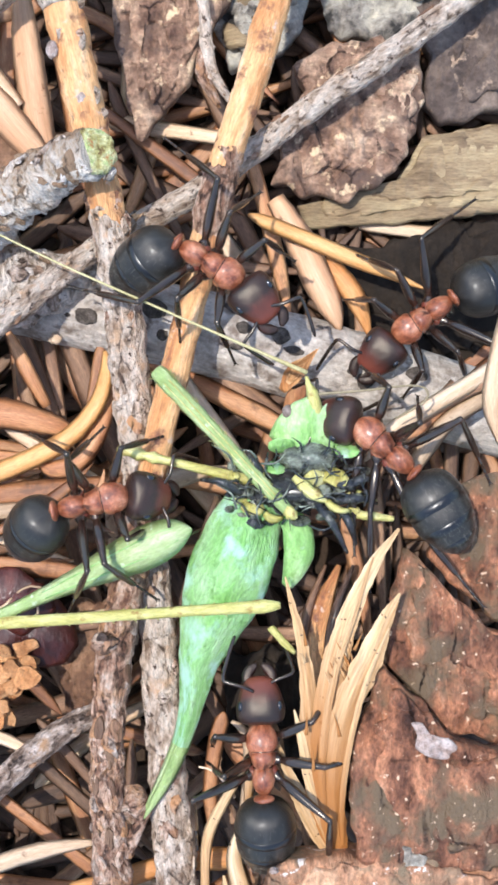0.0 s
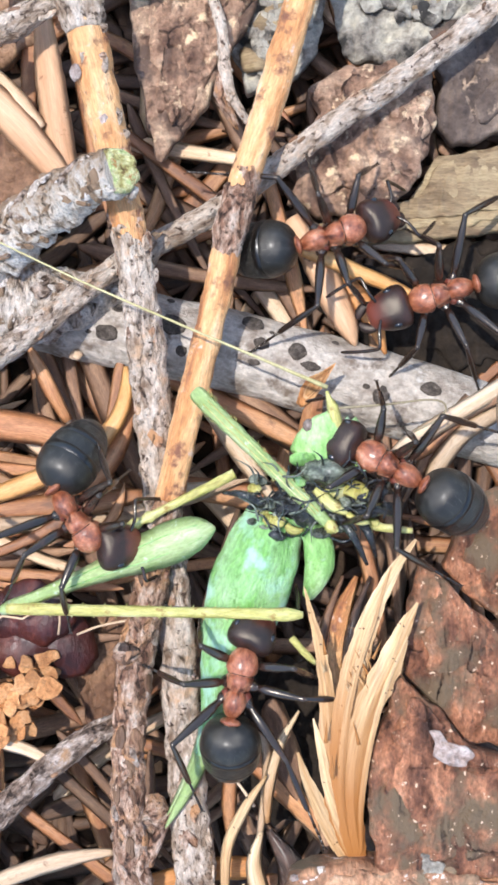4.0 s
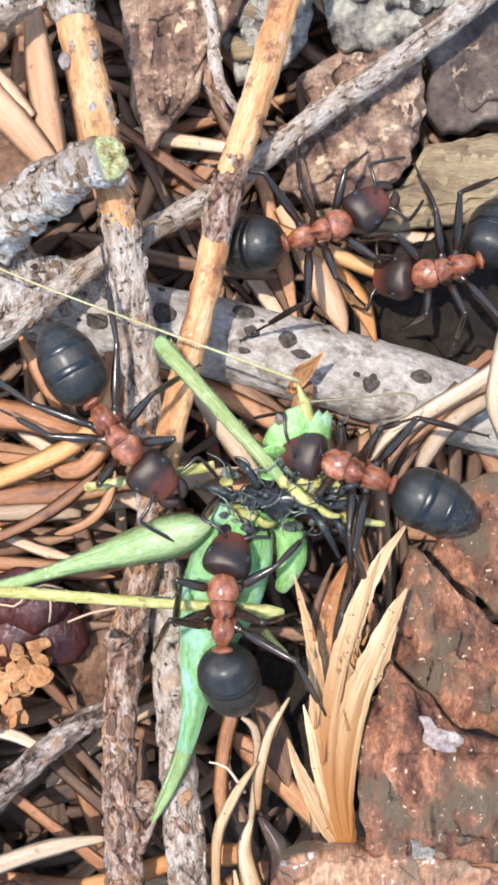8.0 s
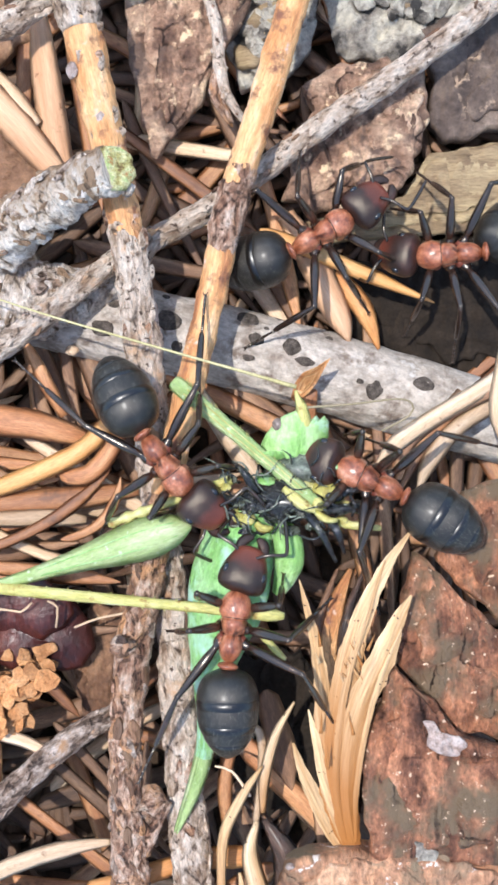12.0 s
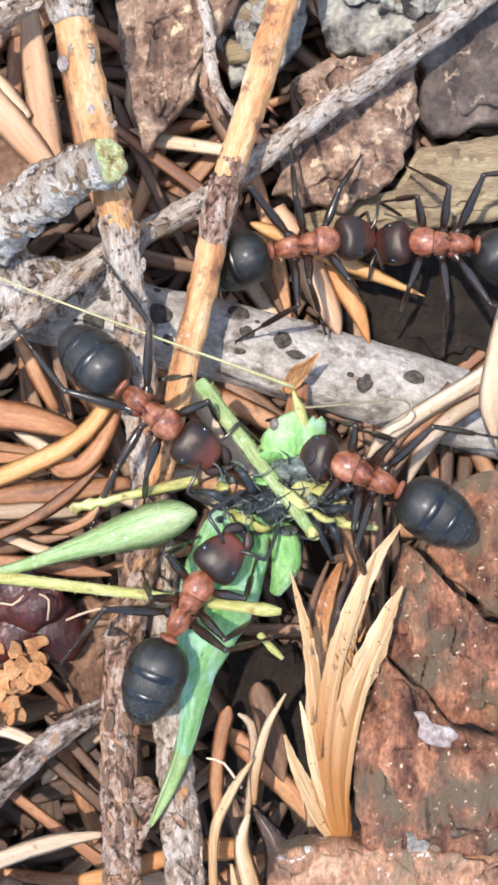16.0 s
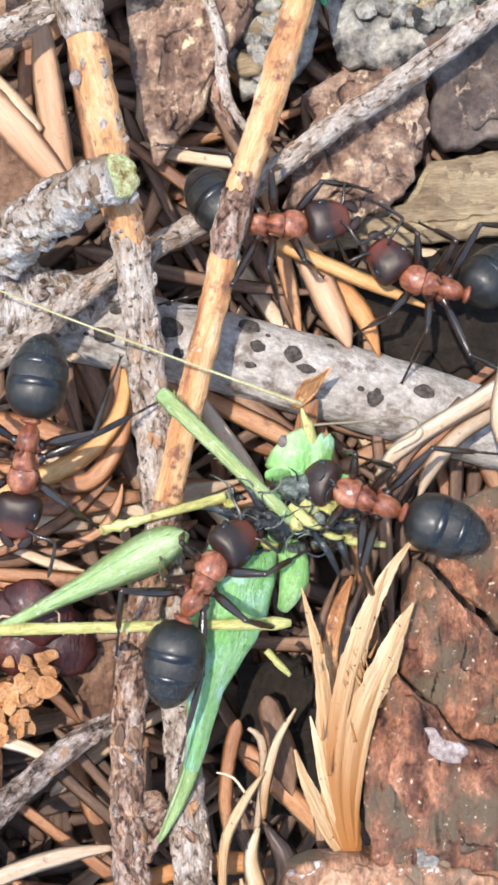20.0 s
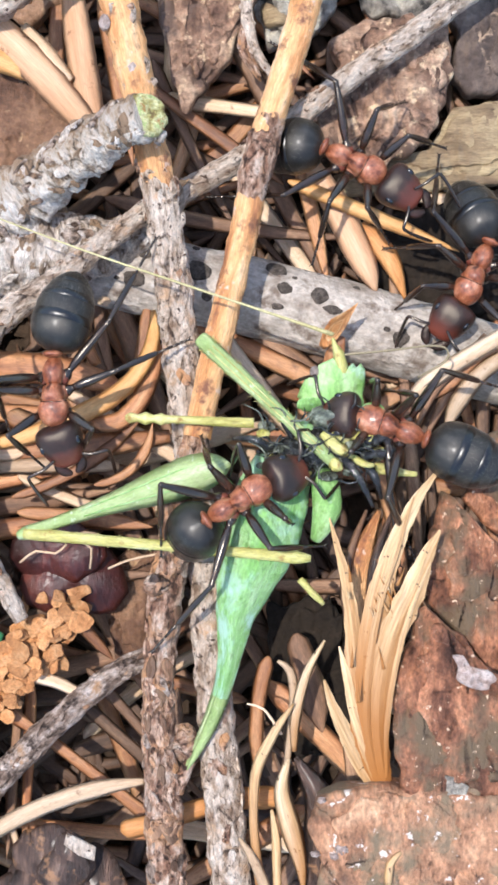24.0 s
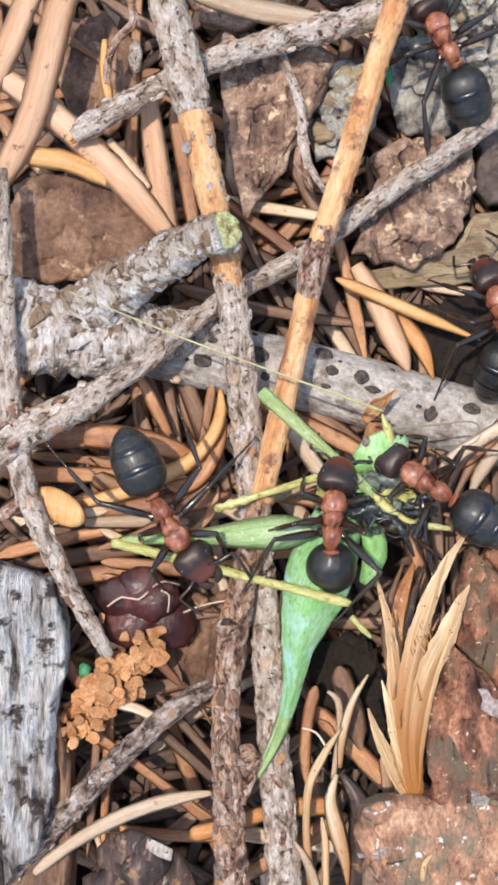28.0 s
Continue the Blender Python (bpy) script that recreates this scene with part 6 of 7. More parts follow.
def ant_tergite(a, b):
    s = Shape()
    gx, gr = [np.array(q) for q in zip(*GASTER)]
    verts, uvs, faces = [], [], []
    n, m = 28, 10
    for i in range(m + 1):
        x = a + (b - a) * i / m
        r = np.interp(x, gx, gr) * (0.975 + 0.06 * (i / m)) * (0.96 if i == m else 1)
        for j in range(n + 1):
            t = -math.pi / 2 + 2 * math.pi * (j % n) / n
            verts.append((-x, r * math.cos(t), 0.05 + r * 0.92 * math.sin(t)))
            uvs.append((t * 1.3, x))
    for i in range(m):
        for j in range(n):
            q = i * (n + 1) + j
            faces.append((q, q + n + 1, q + n + 2, q + 1))
    faces.append(tuple(m * (n + 1) + j for j in range(n))[::-1])
    return s.add(verts, faces, uvs)


def ant_edge(x):
    """The polished dark band where one ring slides out from under another."""
    s = Shape()
    gx, gr = [np.array(q) for q in zip(*GASTER)]
    verts, uvs, faces = [], [], []
    for i, (d, f) in enumerate(((-0.1, 0.985), (-0.06, 1.024), (0.08, 1.03), (0.22, 1.022), (0.3, 0.97))):
        for j in range(37):
            t = -math.pi / 2 + 2 * math.pi * (j % 36) / 36
            q = x + d * (1 + 0.35 * noise.noise(Vector((math.cos(t) * 1.6, x * 3, math.sin(t) * 1.6)))) + 0.02 * noise.noise(Vector((math.cos(t) * 4, x, math.sin(t) * 4)))
            r = float(np.interp(q, gx, gr)) * f
            verts.append((-q, r * math.cos(t), 0.05 + r * 0.92 * math.sin(t)))
            uvs.append((t, q))
    for i in range(4):
        for j in range(36):
            q = i * 37 + j
            faces.append((q, q + 37, q + 38, q + 1))
    return s.add(verts, faces, uvs)


def ant_hairs(kind):
    """Short pale hairs: lying back on the gaster, standing on the thorax and the head."""
    s, rnd = Shape(), random.Random(31)
    gx, gr = [np.array(q) for q in zip(*GASTER)]
    for i in range(420 if kind == "gaster" else 70):
        a = rnd.uniform(0.1, math.pi - 0.1)
        if kind == "gaster":
            x = rnd.uniform(0.1, 3.0)
            r = float(np.interp(x, gx, gr)) * 1.01
            p = np.array((-x, r * math.cos(a), 0.05 + 0.92 * r * math.sin(a)))
            d = np.array((-1.0, rnd.uniform(-0.2, 0.2) + 0.2 * math.cos(a), 0.22 * math.sin(a)))
            long = rnd.uniform(0.08, 0.17)
        else:
            x = rnd.uniform(-1.1, 1.2)
            p = np.array((x, 0.42 * math.cos(a), 0.05 + 0.45 * math.sin(a)))
            d = np.array((rnd.uniform(-0.5, 0.5), math.cos(a), math.sin(a)))
            long = rnd.uniform(0.1, 0.24)
        d = d / np.linalg.norm(d) * long
        tube(s, [(*p, 0.004), (*(p + d * 0.5), 0.003), (*(p + d), 0.001)], 3, caps=False)
    return s


def ant_sutures():
    """Dark seams between the rings of the thorax."""
    s = Shape()
    for x, z, r in ((0.33, 0.03, 0.49), (-0.32, -0.1, 0.36)):
        tube(s, [(x + 0.06 * math.sin(q), r * math.cos(q), z + r * math.sin(q), 0.022) for q in np.linspace(-0.4, math.pi + 0.4, 24)], 5)
    return s


def ant_hip():
    return lump(Shape(), (0.05, 0, -0.06), (0.28, 0.22, 0.26), 0.1, 1.2, 4, 12, 8)


def ant_femur(length):
    k = length
    return tube(Shape(), curve([(-0.15, 0, -0.1, 0.2), (0.1, 0, -0.04, 0.24), (0.28, 0, 0, 0.16), (0.36, 0, 0, 0.13), (k * 0.3, 0, 0.05, 0.18), (k * 0.5, 0, 0.06, 0.185), (k * 0.75, 0, 0.04, 0.15), (k * 0.93, 0, 0.01, 0.11), (k, 0, 0, 0.12), (k + 0.06, 0, -0.02, 0.06)], 0.08), 12, 0.03, 2.0, 3.0)


def ant_tibia(length):
    """Shin with its spur, then a thin five-jointed foot with claws."""
    s, k = Shape(), length
    tube(s, curve([(0, 0, 0, 0.09), (k * 0.08, 0, 0.02, 0.1), (k * 0.25, 0, 0.03, 0.13), (k * 0.42, 0, 0.02, 0.12), (k * 0.53, 0, 0, 0.1), (k * 0.55, 0, 0, 0.05)], 0.1), 11)
    tube(s, [(k * 0.53, 0, -0.04, 0.03), (k * 0.58, 0.05, -0.12, 0.018), (k * 0.63, 0.07, -0.16, 0.004)], 5)
    cuts = (0.54, 0.74, 0.82, 0.88, 0.93, 0.98)
    for a, b in zip(cuts, cuts[1:]):
        tube(s, [(k * a, 0, -0.05, 0.045), (k * (a * 0.3 + b * 0.7), 0, -0.05, 0.055), (k * b, 0, -0.04, 0.062), (k * b + 0.02, 0, -0.04, 0.03)], 7)
    for y in (-1, 1):
        tube(s, [(k * 0.97, 0.03 * y, -0.03, 0.025), (k * 1.0, 0.08 * y, 0.0, 0.018), (k * 1.015, 0.1 * y, -0.05, 0.004)], 5)
    return s


LEGS = [(x, sgn, fem, tib, fx, fy) for x, fem, tib, fx, fy in ((0.7, 1.85, 2.8, 2.5, 2.3), (-0.05, 2.1, 3.3, 0.3, 3.7), (-0.6, 2.7, 4.1, -4.6, 3.3)) for sgn in (1, -1)]


def build_ant(label):
    ant = thing("wood_ant", label, "ant", group="wood ants")
    got = {"root": ant}
    body = shared("thorax", ant_mesonotum, ANT_RED, ant, "rust-red thorax")
    shared("pronotum", ant_pronotum, ANT_RED, body, "domed rust-red front plate")
    shared("propodeum", ant_propodeum, ANT_RED, body)
    for sgn in (1, -1):
        shared("side_plate|%d" % sgn, lambda: ant_flank(sgn), ANT_RED, body)
    shared("seam", ant_sutures, ANT_LEG, body, "dark seams")
    for x, sgn in ((x, sgn) for x in (0.7, -0.05, -0.6) for sgn in (1, -1)):
        hip = shared("hip", ant_hip, ANT_HEAD, body)
        hip.location = Vector((x, sgn * 0.36, -0.22)) * MM
    shared("waist", ant_petiole, ANT_RED, ant)
    head = got["head"] = shared("head", ant_head, ANT_HEAD, ant, "black-brown head with red cheeks")
    for sgn in (1, -1):
        shared("eye|%d" % sgn, lambda: lump(Shape(), (0.72, sgn * 0.7, 0.34), (0.2, 0.13, 0.15), 0, 1, 0, 12, 8), ANT_EYE, head)
        shared("mandible|%d" % sgn, lambda: ant_mandible(sgn), ANT_HEAD, head)
        got["feeler", sgn] = shared("antenna|%d" % sgn, lambda: ant_feeler(sgn), ANT_LEG, head)
    gaster = got["gaster"] = shared("gaster|0", lambda: ant_tergite(-0.1, 1.14), ANT_BLACK, ant, "shiny black banded gaster")
    for k, (a, b) in enumerate(((1.06, 2.04), (1.96, 2.74), (2.66, 3.26))):
        shared("tergite|%d" % k, lambda: ant_tergite(a, b), ANT_BLACK, gaster)
    shared("hairs|g", lambda: ant_hairs("gaster"), ANT_HAIR, gaster, "short pale hairs")
    shared("hairs|t", lambda: ant_hairs("thorax"), ANT_HAIR, body, "short pale hairs")
    for k, x in enumerate((1.12, 2.02, 2.72)):
        shared("band|%d" % k, lambda: ant_edge(x), BAND, gaster, "polished black band")
    for i, (x, sgn, fem, tib, fx, fy) in enumerate(LEGS):
        leg = got["leg", i] = shared("leg|%.2f" % fem, lambda: ant_femur(fem), ANT_LEG, ant)
        got["shin", i] = shared("shin|%.2f" % tib, lambda: ant_tibia(tib), ANT_LEG, leg)
    return got


# ---- ways of the ants and the cricket, in millimetres and seconds ----
LEFT_THORAX = [(0, -1.23, -3.13, 2.2), (1, -0.63, -2.49, 2.2), (2, -1.07, -3.58, 2.2), (3, -2.76, -4.38, 2.2), (6, -2.47, -1.46, 2.2), (7, -1.87, 0.66, 2.2), (8, -0.83, -0.68, 2.2), (9, 0.02, -1.02, 2.2), (10, 0.64, -1.69, 2.2), (11, 0.65, -1.59, 2.2), (12, 0.77, -1.56, 2.2), (15, 0.72, -1.38, 2.2), (16, 0.57, 0.15, 2.2), (17, 0.53, 0.06, 2.2), (18, -1.41, 0.82, 2.2), (19, -3.47, -1.72, 2.2), (20, -4.61, -1.05, 2.2), (23, -4.74, -0.6, 2.2), (24, -4.76, -1.0, 2.2), (25, -4.67, -0.97, 2.2), (26, -4.58, -1.31, 2.2), (27, -3.43, -3.48, 2.2), (28, -3.57, -3.69, 2.2)]
LEFT_GASTER = [(0, -3.08, -3.75), (1, -2.73, -1.53), (2, -2.97, -1.51), (3, -3.28, -2.1), (6, -2.89, 0.1), (7, -3.05, 3.47), (8, -2.6, 2.04), (9, -2.27, 1.09), (10, -1.24, 0.94), (11, -1.01, 1.03), (12, -0.83, 0.96), (15, -1.23, 1.17), (16, -1.63, 2.06), (17, -1.57, 2.29), (18, -2.88, 2.93), (19, -3.94, 1.45), (20, -4.18, 2.0), (23, -4.4, 2.17), (24, -4.41, 2.0), (25, -4.5, 1.93), (26, -4.4, 1.89), (27, -5.36, -0.68), (28, -5.21, -0.53)]
LEFT_HEAD = [(0, 0.62, -2.93), (1, 1.44, -3.31), (2, 0.18, -4.45), (3, -1.2, -5.32), (6, -0.96, -2.3), (7, -0.89, -1.32), (8, 0.68, -2.35), (9, 1.9, -2.38), (10, 1.99, -3.26), (11, 2.0, -3.26), (12, 2.31, -3.24), (15, 2.12, -2.96), (16, 2.45, -1.32), (17, 2.22, -1.31), (18, -0.47, -1.18), (19, -2.9, -3.61), (20, -4.93, -3.16), (23, -4.42, -2.52), (24, -4.49, -3.05), (25, -4.86, -3.12), (26, -4.92, -3.3), (27, -2.1, -5.19), (28, -2.3, -5.47)]
RIGHT_THORAX = [(0, 9.27, -1.1, 2), (1, 9.33, -0.67, 2), (2, 8.94, -0.72, 2), (3, 9.16, -0.99, 2), (6, 8.15, -2.12, 2), (7, 8.21, -1.97, 2), (8, 8.0, -2.07, 2), (9, 8.37, -1.79, 2), (10, 8.26, -1.73, 2), (11, 8.27, -2.25, 2), (12, 8.33, -2.11, 2), (15, 8.41, -2.26, 2), (16, 8.45, -2.2, 2), (17, 8.14, -1.96, 2), (18, 8.37, -2.15, 2), (19, 8.27, -2.59, 2), (20, 8.14, -2.55, 2), (23, 8.14, -2.36, 2), (24, 8.01, -2.41, 2), (25, 8.03, -2.71, 2), (26, 8.29, -2.19, 2), (27, 8.25, -2.71, 2), (28, 7.97, -1.8, 2)]
RIGHT_GASTER = [(0, 11.4, -3.64), (1, 10.65, -2.81), (2, 10.21, -2.17), (3, 10.49, -1.82), (6, 11.1, -3.67), (7, 10.94, -3.74), (8, 11.0, -3.33), (9, 11.13, -3.54), (10, 11.32, -3.61), (11, 11.54, -3.82), (12, 11.37, -3.81), (15, 11.58, -3.86), (16, 11.5, -3.9), (17, 11.12, -3.87), (18, 11.27, -4.05), (19, 11.36, -3.87), (20, 11.41, -3.72), (23, 11.41, -3.86), (24, 11.39, -3.82), (25, 10.79, -3.58), (26, 11.44, -3.65), (27, 11.27, -3.83), (28, 10.9, -3.71)]
RIGHT_HEAD = [(0, 7.85, -0.18), (1, 8.3, 0.26), (2, 8.29, 0.21), (3, 8.23, -0.26), (6, 6.39, -1.59), (7, 6.55, -1.13), (8, 6.02, -1.44), (9, 6.45, -1.06), (10, 6.65, -1.09), (11, 6.6, -1.73), (12, 6.51, -1.37), (15, 6.73, -1.5), (16, 6.63, -1.55), (17, 6.4, -1.44), (18, 6.54, -1.72), (19, 6.26, -1.96), (20, 6.46, -1.92), (23, 6.55, -1.93), (24, 6.62, -1.97), (25, 6.76, -2.05), (26, 6.54, -1.4), (27, 6.67, -1.85), (28, 6.58, -0.91)]
LOWER_THORAX = [(0, 4.88, -12.56, 1.7), (1, 4.37, -11.87, 1.73), (2, 4.48, -11.32, 1.77), (3, 3.75, -10.89, 1.8), (6, 2.38, -6.28, 2.9), (7, 2.93, -6.63, 2.9), (8, 3.13, -7.05, 2.9), (9, 3.52, -7.3, 2.9), (10, 2.94, -7.64, 2.9), (11, 3.27, -7.34, 2.9), (12, 3.26, -7.44, 2.9), (15, 2.37, -7.71, 2.9), (16, 1.94, -6.91, 2.9), (17, 2.44, -5.66, 2.9), (18, 2.08, -5.73, 2.9), (19, 2.11, -5.75, 2.9), (20, 2.02, -5.61, 2.9), (23, 2.11, -5.03, 2.9), (24, 2.35, -5.12, 2.9), (25, 2.77, -5.41, 2.9), (26, 3.11, -4.77, 2.9), (27, 3.09, -4.49, 2.9), (28, 3.72, -3.4, 2.9)]
LOWER_GASTER = [(0, 4.98, -15.57), (1, 5.72, -14.98), (2, 4.15, -14.25), (3, 3.63, -13.71), (6, 1.55, -8.63), (7, 2.51, -9.7), (8, 3.33, -9.81), (9, 3.35, -10.48), (10, 2.93, -10.41), (11, 3.01, -10.43), (12, 3.04, -10.64), (15, 1.14, -10.3), (16, 0.58, -9.81), (17, 0.77, -8.57), (18, 0.73, -8.73), (19, 0.72, -8.45), (20, 0.91, -8.72), (23, 0.63, -6.49), (24, 0.55, -6.36), (25, 0.97, -6.55), (26, 1.91, -5.95), (27, 2.47, -6.29), (28, 3.72, -5.65)]
LOWER_HEAD = [(0, 4.78, -10.08), (1, 4.07, -9.99), (2, 5.21, -9.34), (3, 4.17, -8.59), (6, 3.3, -5.15), (7, 3.24, -4.69), (8, 3.35, -5.1), (9, 3.86, -5.25), (10, 3.52, -5.49), (11, 3.79, -5.29), (12, 3.72, -5.37), (15, 3.83, -5.83), (16, 3.19, -5.15), (17, 3.55, -4.0), (18, 3.12, -4.07), (19, 3.32, -4.1), (20, 3.27, -4.06), (23, 3.58, -3.78), (24, 4.04, -4.28), (25, 4.26, -4.25), (26, 4.4, -4.35), (27, 4.17, -3.79), (28, 3.97, -1.52)]
UPPER_THORAX = [(0, 3.05, 5.5, 1.8), (1, 2.77, 6.36, 1.7), (2, 3.94, 6.48, 1.6), (3, 7.11, 7.68, -1), (6, 6.58, 7.58, -1), (7, 6.81, 7.59, -1), (8, 6.82, 7.31, -1), (9, 6.63, 7.26, -1), (10, 6.45, 7.31, -1), (11, 6.71, 7.36, -1), (12, 6.75, 7.58, -1), (15, 6.37, 7.01, -1), (16, 6.49, 6.87, -1), (17, 7.95, 7.05, -1), (18, 8.16, 7.5, -1), (19, 5.77, 7.59, -1), (20, 4.76, 8.24, -1), (23, 6.78, 8.61, -1.03), (24, 7.0, 8.34, -1.07), (25, 9.68, 11.2, -1.1), (26, 9.49, 12.19, -1.13), (27, 11.7, 16.98, -1.17), (28, 9.28, 19.25, -1.2)]
UPPER_GASTER = [(0, 1.42, 6.17), (1, 1.52, 7.3), (2, 1.93, 7.01), (3, 5.02, 7.27), (6, 4.59, 7.02), (7, 4.63, 7.03), (8, 4.5, 6.86), (9, 4.49, 6.76), (10, 4.51, 6.6), (11, 4.62, 6.71), (12, 4.56, 6.64), (15, 4.66, 6.65), (16, 4.93, 6.6), (17, 5.82, 6.6), (18, 5.83, 7.07), (19, 4.51, 7.48), (20, 3.69, 8.42), (23, 4.96, 9.26), (24, 5.16, 9.14), (25, 8.23, 9.24), (26, 8.86, 10.25), (27, 11.68, 14.91), (28, 10.32, 17.03)]
UPPER_HEAD = [(0, 5.1, 3.7), (1, 4.31, 4.3), (2, 6.4, 5.88), (3, 8.75, 8.23), (6, 8.8, 8.54), (7, 8.88, 7.98), (8, 8.76, 8.26), (9, 8.72, 8.49), (10, 8.81, 8.12), (11, 8.53, 8.46), (12, 8.7, 8.96), (15, 8.48, 8.54), (16, 8.18, 7.14), (17, 9.64, 7.6), (18, 9.99, 6.93), (19, 9.0, 8.13), (20, 7.29, 8.52), (23, 8.96, 7.17), (24, 9.12, 7.01), (25, 10.55, 12.76), (26, 9.95, 14.25), (27, 11.73, 19.12), (28, 8.44, 20.93)]
FAR_THORAX = [(0, 11.01, 3.74, -1.6), (1, 11.35, 4.01, -1.61), (2, 11.01, 4.72, -1.61), (3, 11.09, 5.15, -1.62), (6, 11.37, 5.78, -1.64), (7, 11.57, 6.39, -1.65), (8, 11.72, 5.83, -1.66), (9, 11.61, 6.42, -1.66), (10, 11.79, 6.45, -1.67), (11, 11.88, 6.62, -1.68), (12, 11.81, 6.8, -1.69), (15, 11.93, 7.11, -1.71), (16, 11.9, 7.0, -1.71), (17, 12.17, 6.96, -1.72), (18, 12.13, 6.52, -1.73), (19, 11.54, 5.38, -1.74), (20, 11.09, 5.93, -1.74), (22.5, 12.41, 4.3, -1.76), (23, 13.0, 5.31, -1.76), (24, 11.83, 3.85, -1.77), (24.5, 12.12, 4.68, -1.77), (25, 11.2, 5.07, -1.78), (26, 11.99, 4.66, -1.79), (27, 12.22, 5.81, -1.79), (28, 12.15, 6.28, -1.8)]
FAR_GASTER = [(0, 13.23, 4.94), (1, 13.32, 5.21), (2, 12.96, 5.21), (3, 13.0, 5.41), (6, 13.07, 6.71), (7, 13.04, 6.83), (8, 13.37, 6.43), (9, 13.46, 6.77), (10, 13.56, 6.85), (11, 13.39, 6.74), (12, 13.5, 7.02), (15, 13.89, 6.82), (16, 13.79, 6.76), (17, 14.05, 7.13), (18, 14.03, 6.91), (19, 13.72, 6.08), (20, 13.24, 6.01), (22.5, 13.07, 5.71), (23, 14.69, 5.64), (24, 12.27, 5.14), (24.5, 12.81, 4.53), (25, 11.12, 3.68), (26, 12.21, 2.99), (27, 11.87, 3.91), (28, 12.46, 4.72)]
FAR_HEAD = [(0, 9.1, 2.11), (1, 9.71, 2.91), (2, 8.66, 3.91), (3, 9.02, 4.33), (6, 9.27, 5.51), (7, 9.48, 5.85), (8, 9.9, 5.57), (9, 10.21, 6.58), (10, 9.97, 6.33), (11, 9.91, 6.77), (12, 10.11, 6.82), (15, 9.79, 6.84), (16, 10.05, 7.02), (17, 10.75, 7.25), (18, 10.86, 7.38), (19, 9.4, 6.1), (20, 8.82, 7.51), (22.5, 11.69, 2.17), (23, 11.36, 3.59), (24, 10.52, 1.7), (24.5, 10.4, 5.14), (25, 11.11, 6.8), (26, 11.77, 6.45), (27, 11.92, 8.11), (28, 11.64, 7.98)]
CRICKET = [(0, 4.55, -3.22, 0.7), (1, 4.43, -3.28, 0.7), (2, 4.31, -3.44, 0.7), (3, 4.82, -3.27, 0.7), (6, 4.24, -3.23, 0.7), (7, 4.62, -3.1, 0.7), (8, 3.97, -3.5, 0.7), (9, 3.82, -3.41, 0.7), (10, 4.01, -3.55, 0.7), (11, 3.83, -3.45, 0.7), (12, 3.66, -3.41, 0.7), (15, 3.75, -3.54, 0.7), (16, 3.89, -3.7, 0.7), (17, 4.0, -3.25, 0.7), (18, 4.02, -3.45, 0.7), (19, 3.7, -3.69, 0.7), (20, 3.78, -3.76, 0.7), (23, 3.89, -3.61, 0.7), (24, 3.96, -3.67, 0.7), (25, 3.9, -3.97, 0.7), (26, 3.75, -3.7, 0.7), (27, 3.69, -3.8, 0.7), (28, 4.08, -3.35, 0.7)]
OVIPOSITOR = [(0, -3.99, -11.27), (1, -3.95, -11.27), (2, -3.71, -11.19), (3, -4.18, -11.23), (6, -3.7, -11.27), (7, -4.56, -10.62), (8, -3.96, -12.53), (9, -2.81, -13.29), (10, -3.54, -12.86), (11, -3.0, -13.09), (12, -2.91, -13.08), (15, -3.17, -13.16), (16, -3.79, -12.56), (17, -3.44, -11.19), (18, -3.97, -12.67), (19, -3.65, -12.71), (20, -3.74, -12.6), (23, -4.05, -12.37), (24, -4.04, -12.41), (25, -4.04, -12.21), (26, -3.94, -12.48), (27, -3.74, -12.55), (28, -3.45, -11.33)]
FEMUR = [(0, -2.33, -0.85, -10.12, -4.54), (1, -2.31, -0.98, -10.05, -4.49), (2, -2.29, -0.58, -10.29, -4.71), (3, -2.73, -0.2, -10.4, -4.42), (6, -1.4, -0.65, -9.52, -1.69), (7, -2.15, -0.42, -10.69, -3.59), (8, -1.4, -0.54, -9.75, -3.05), (9, -1.32, -0.35, -9.26, -2.96), (10, -2.16, -0.14, -9.46, -2.55), (11, -2.16, -0.57, -9.35, -3.19), (12, -2.08, -0.38, -9.63, -2.81), (15, -2.01, -0.39, -9.45, -2.59), (16, -1.78, 0.15, -9.63, -2.36), (17, -2.22, -0.19, -10.09, -3.61), (18, -2.62, -0.49, -9.84, -4.34), (19, -2.3, -0.17, -9.52, -3.91), (20, -2.4, -0.06, -9.61, -3.81), (23, -1.92, -0.12, -10.08, -2.55), (24, -2.08, -0.08, -10.09, -2.77), (25, -1.45, -0.08, -10.1, -2.12), (26, -2.19, 0.14, -9.7, -3.07), (27, -2.04, -0.33, -9.48, -2.75), (28, -1.17, -0.62, -10.31, -1.2)]
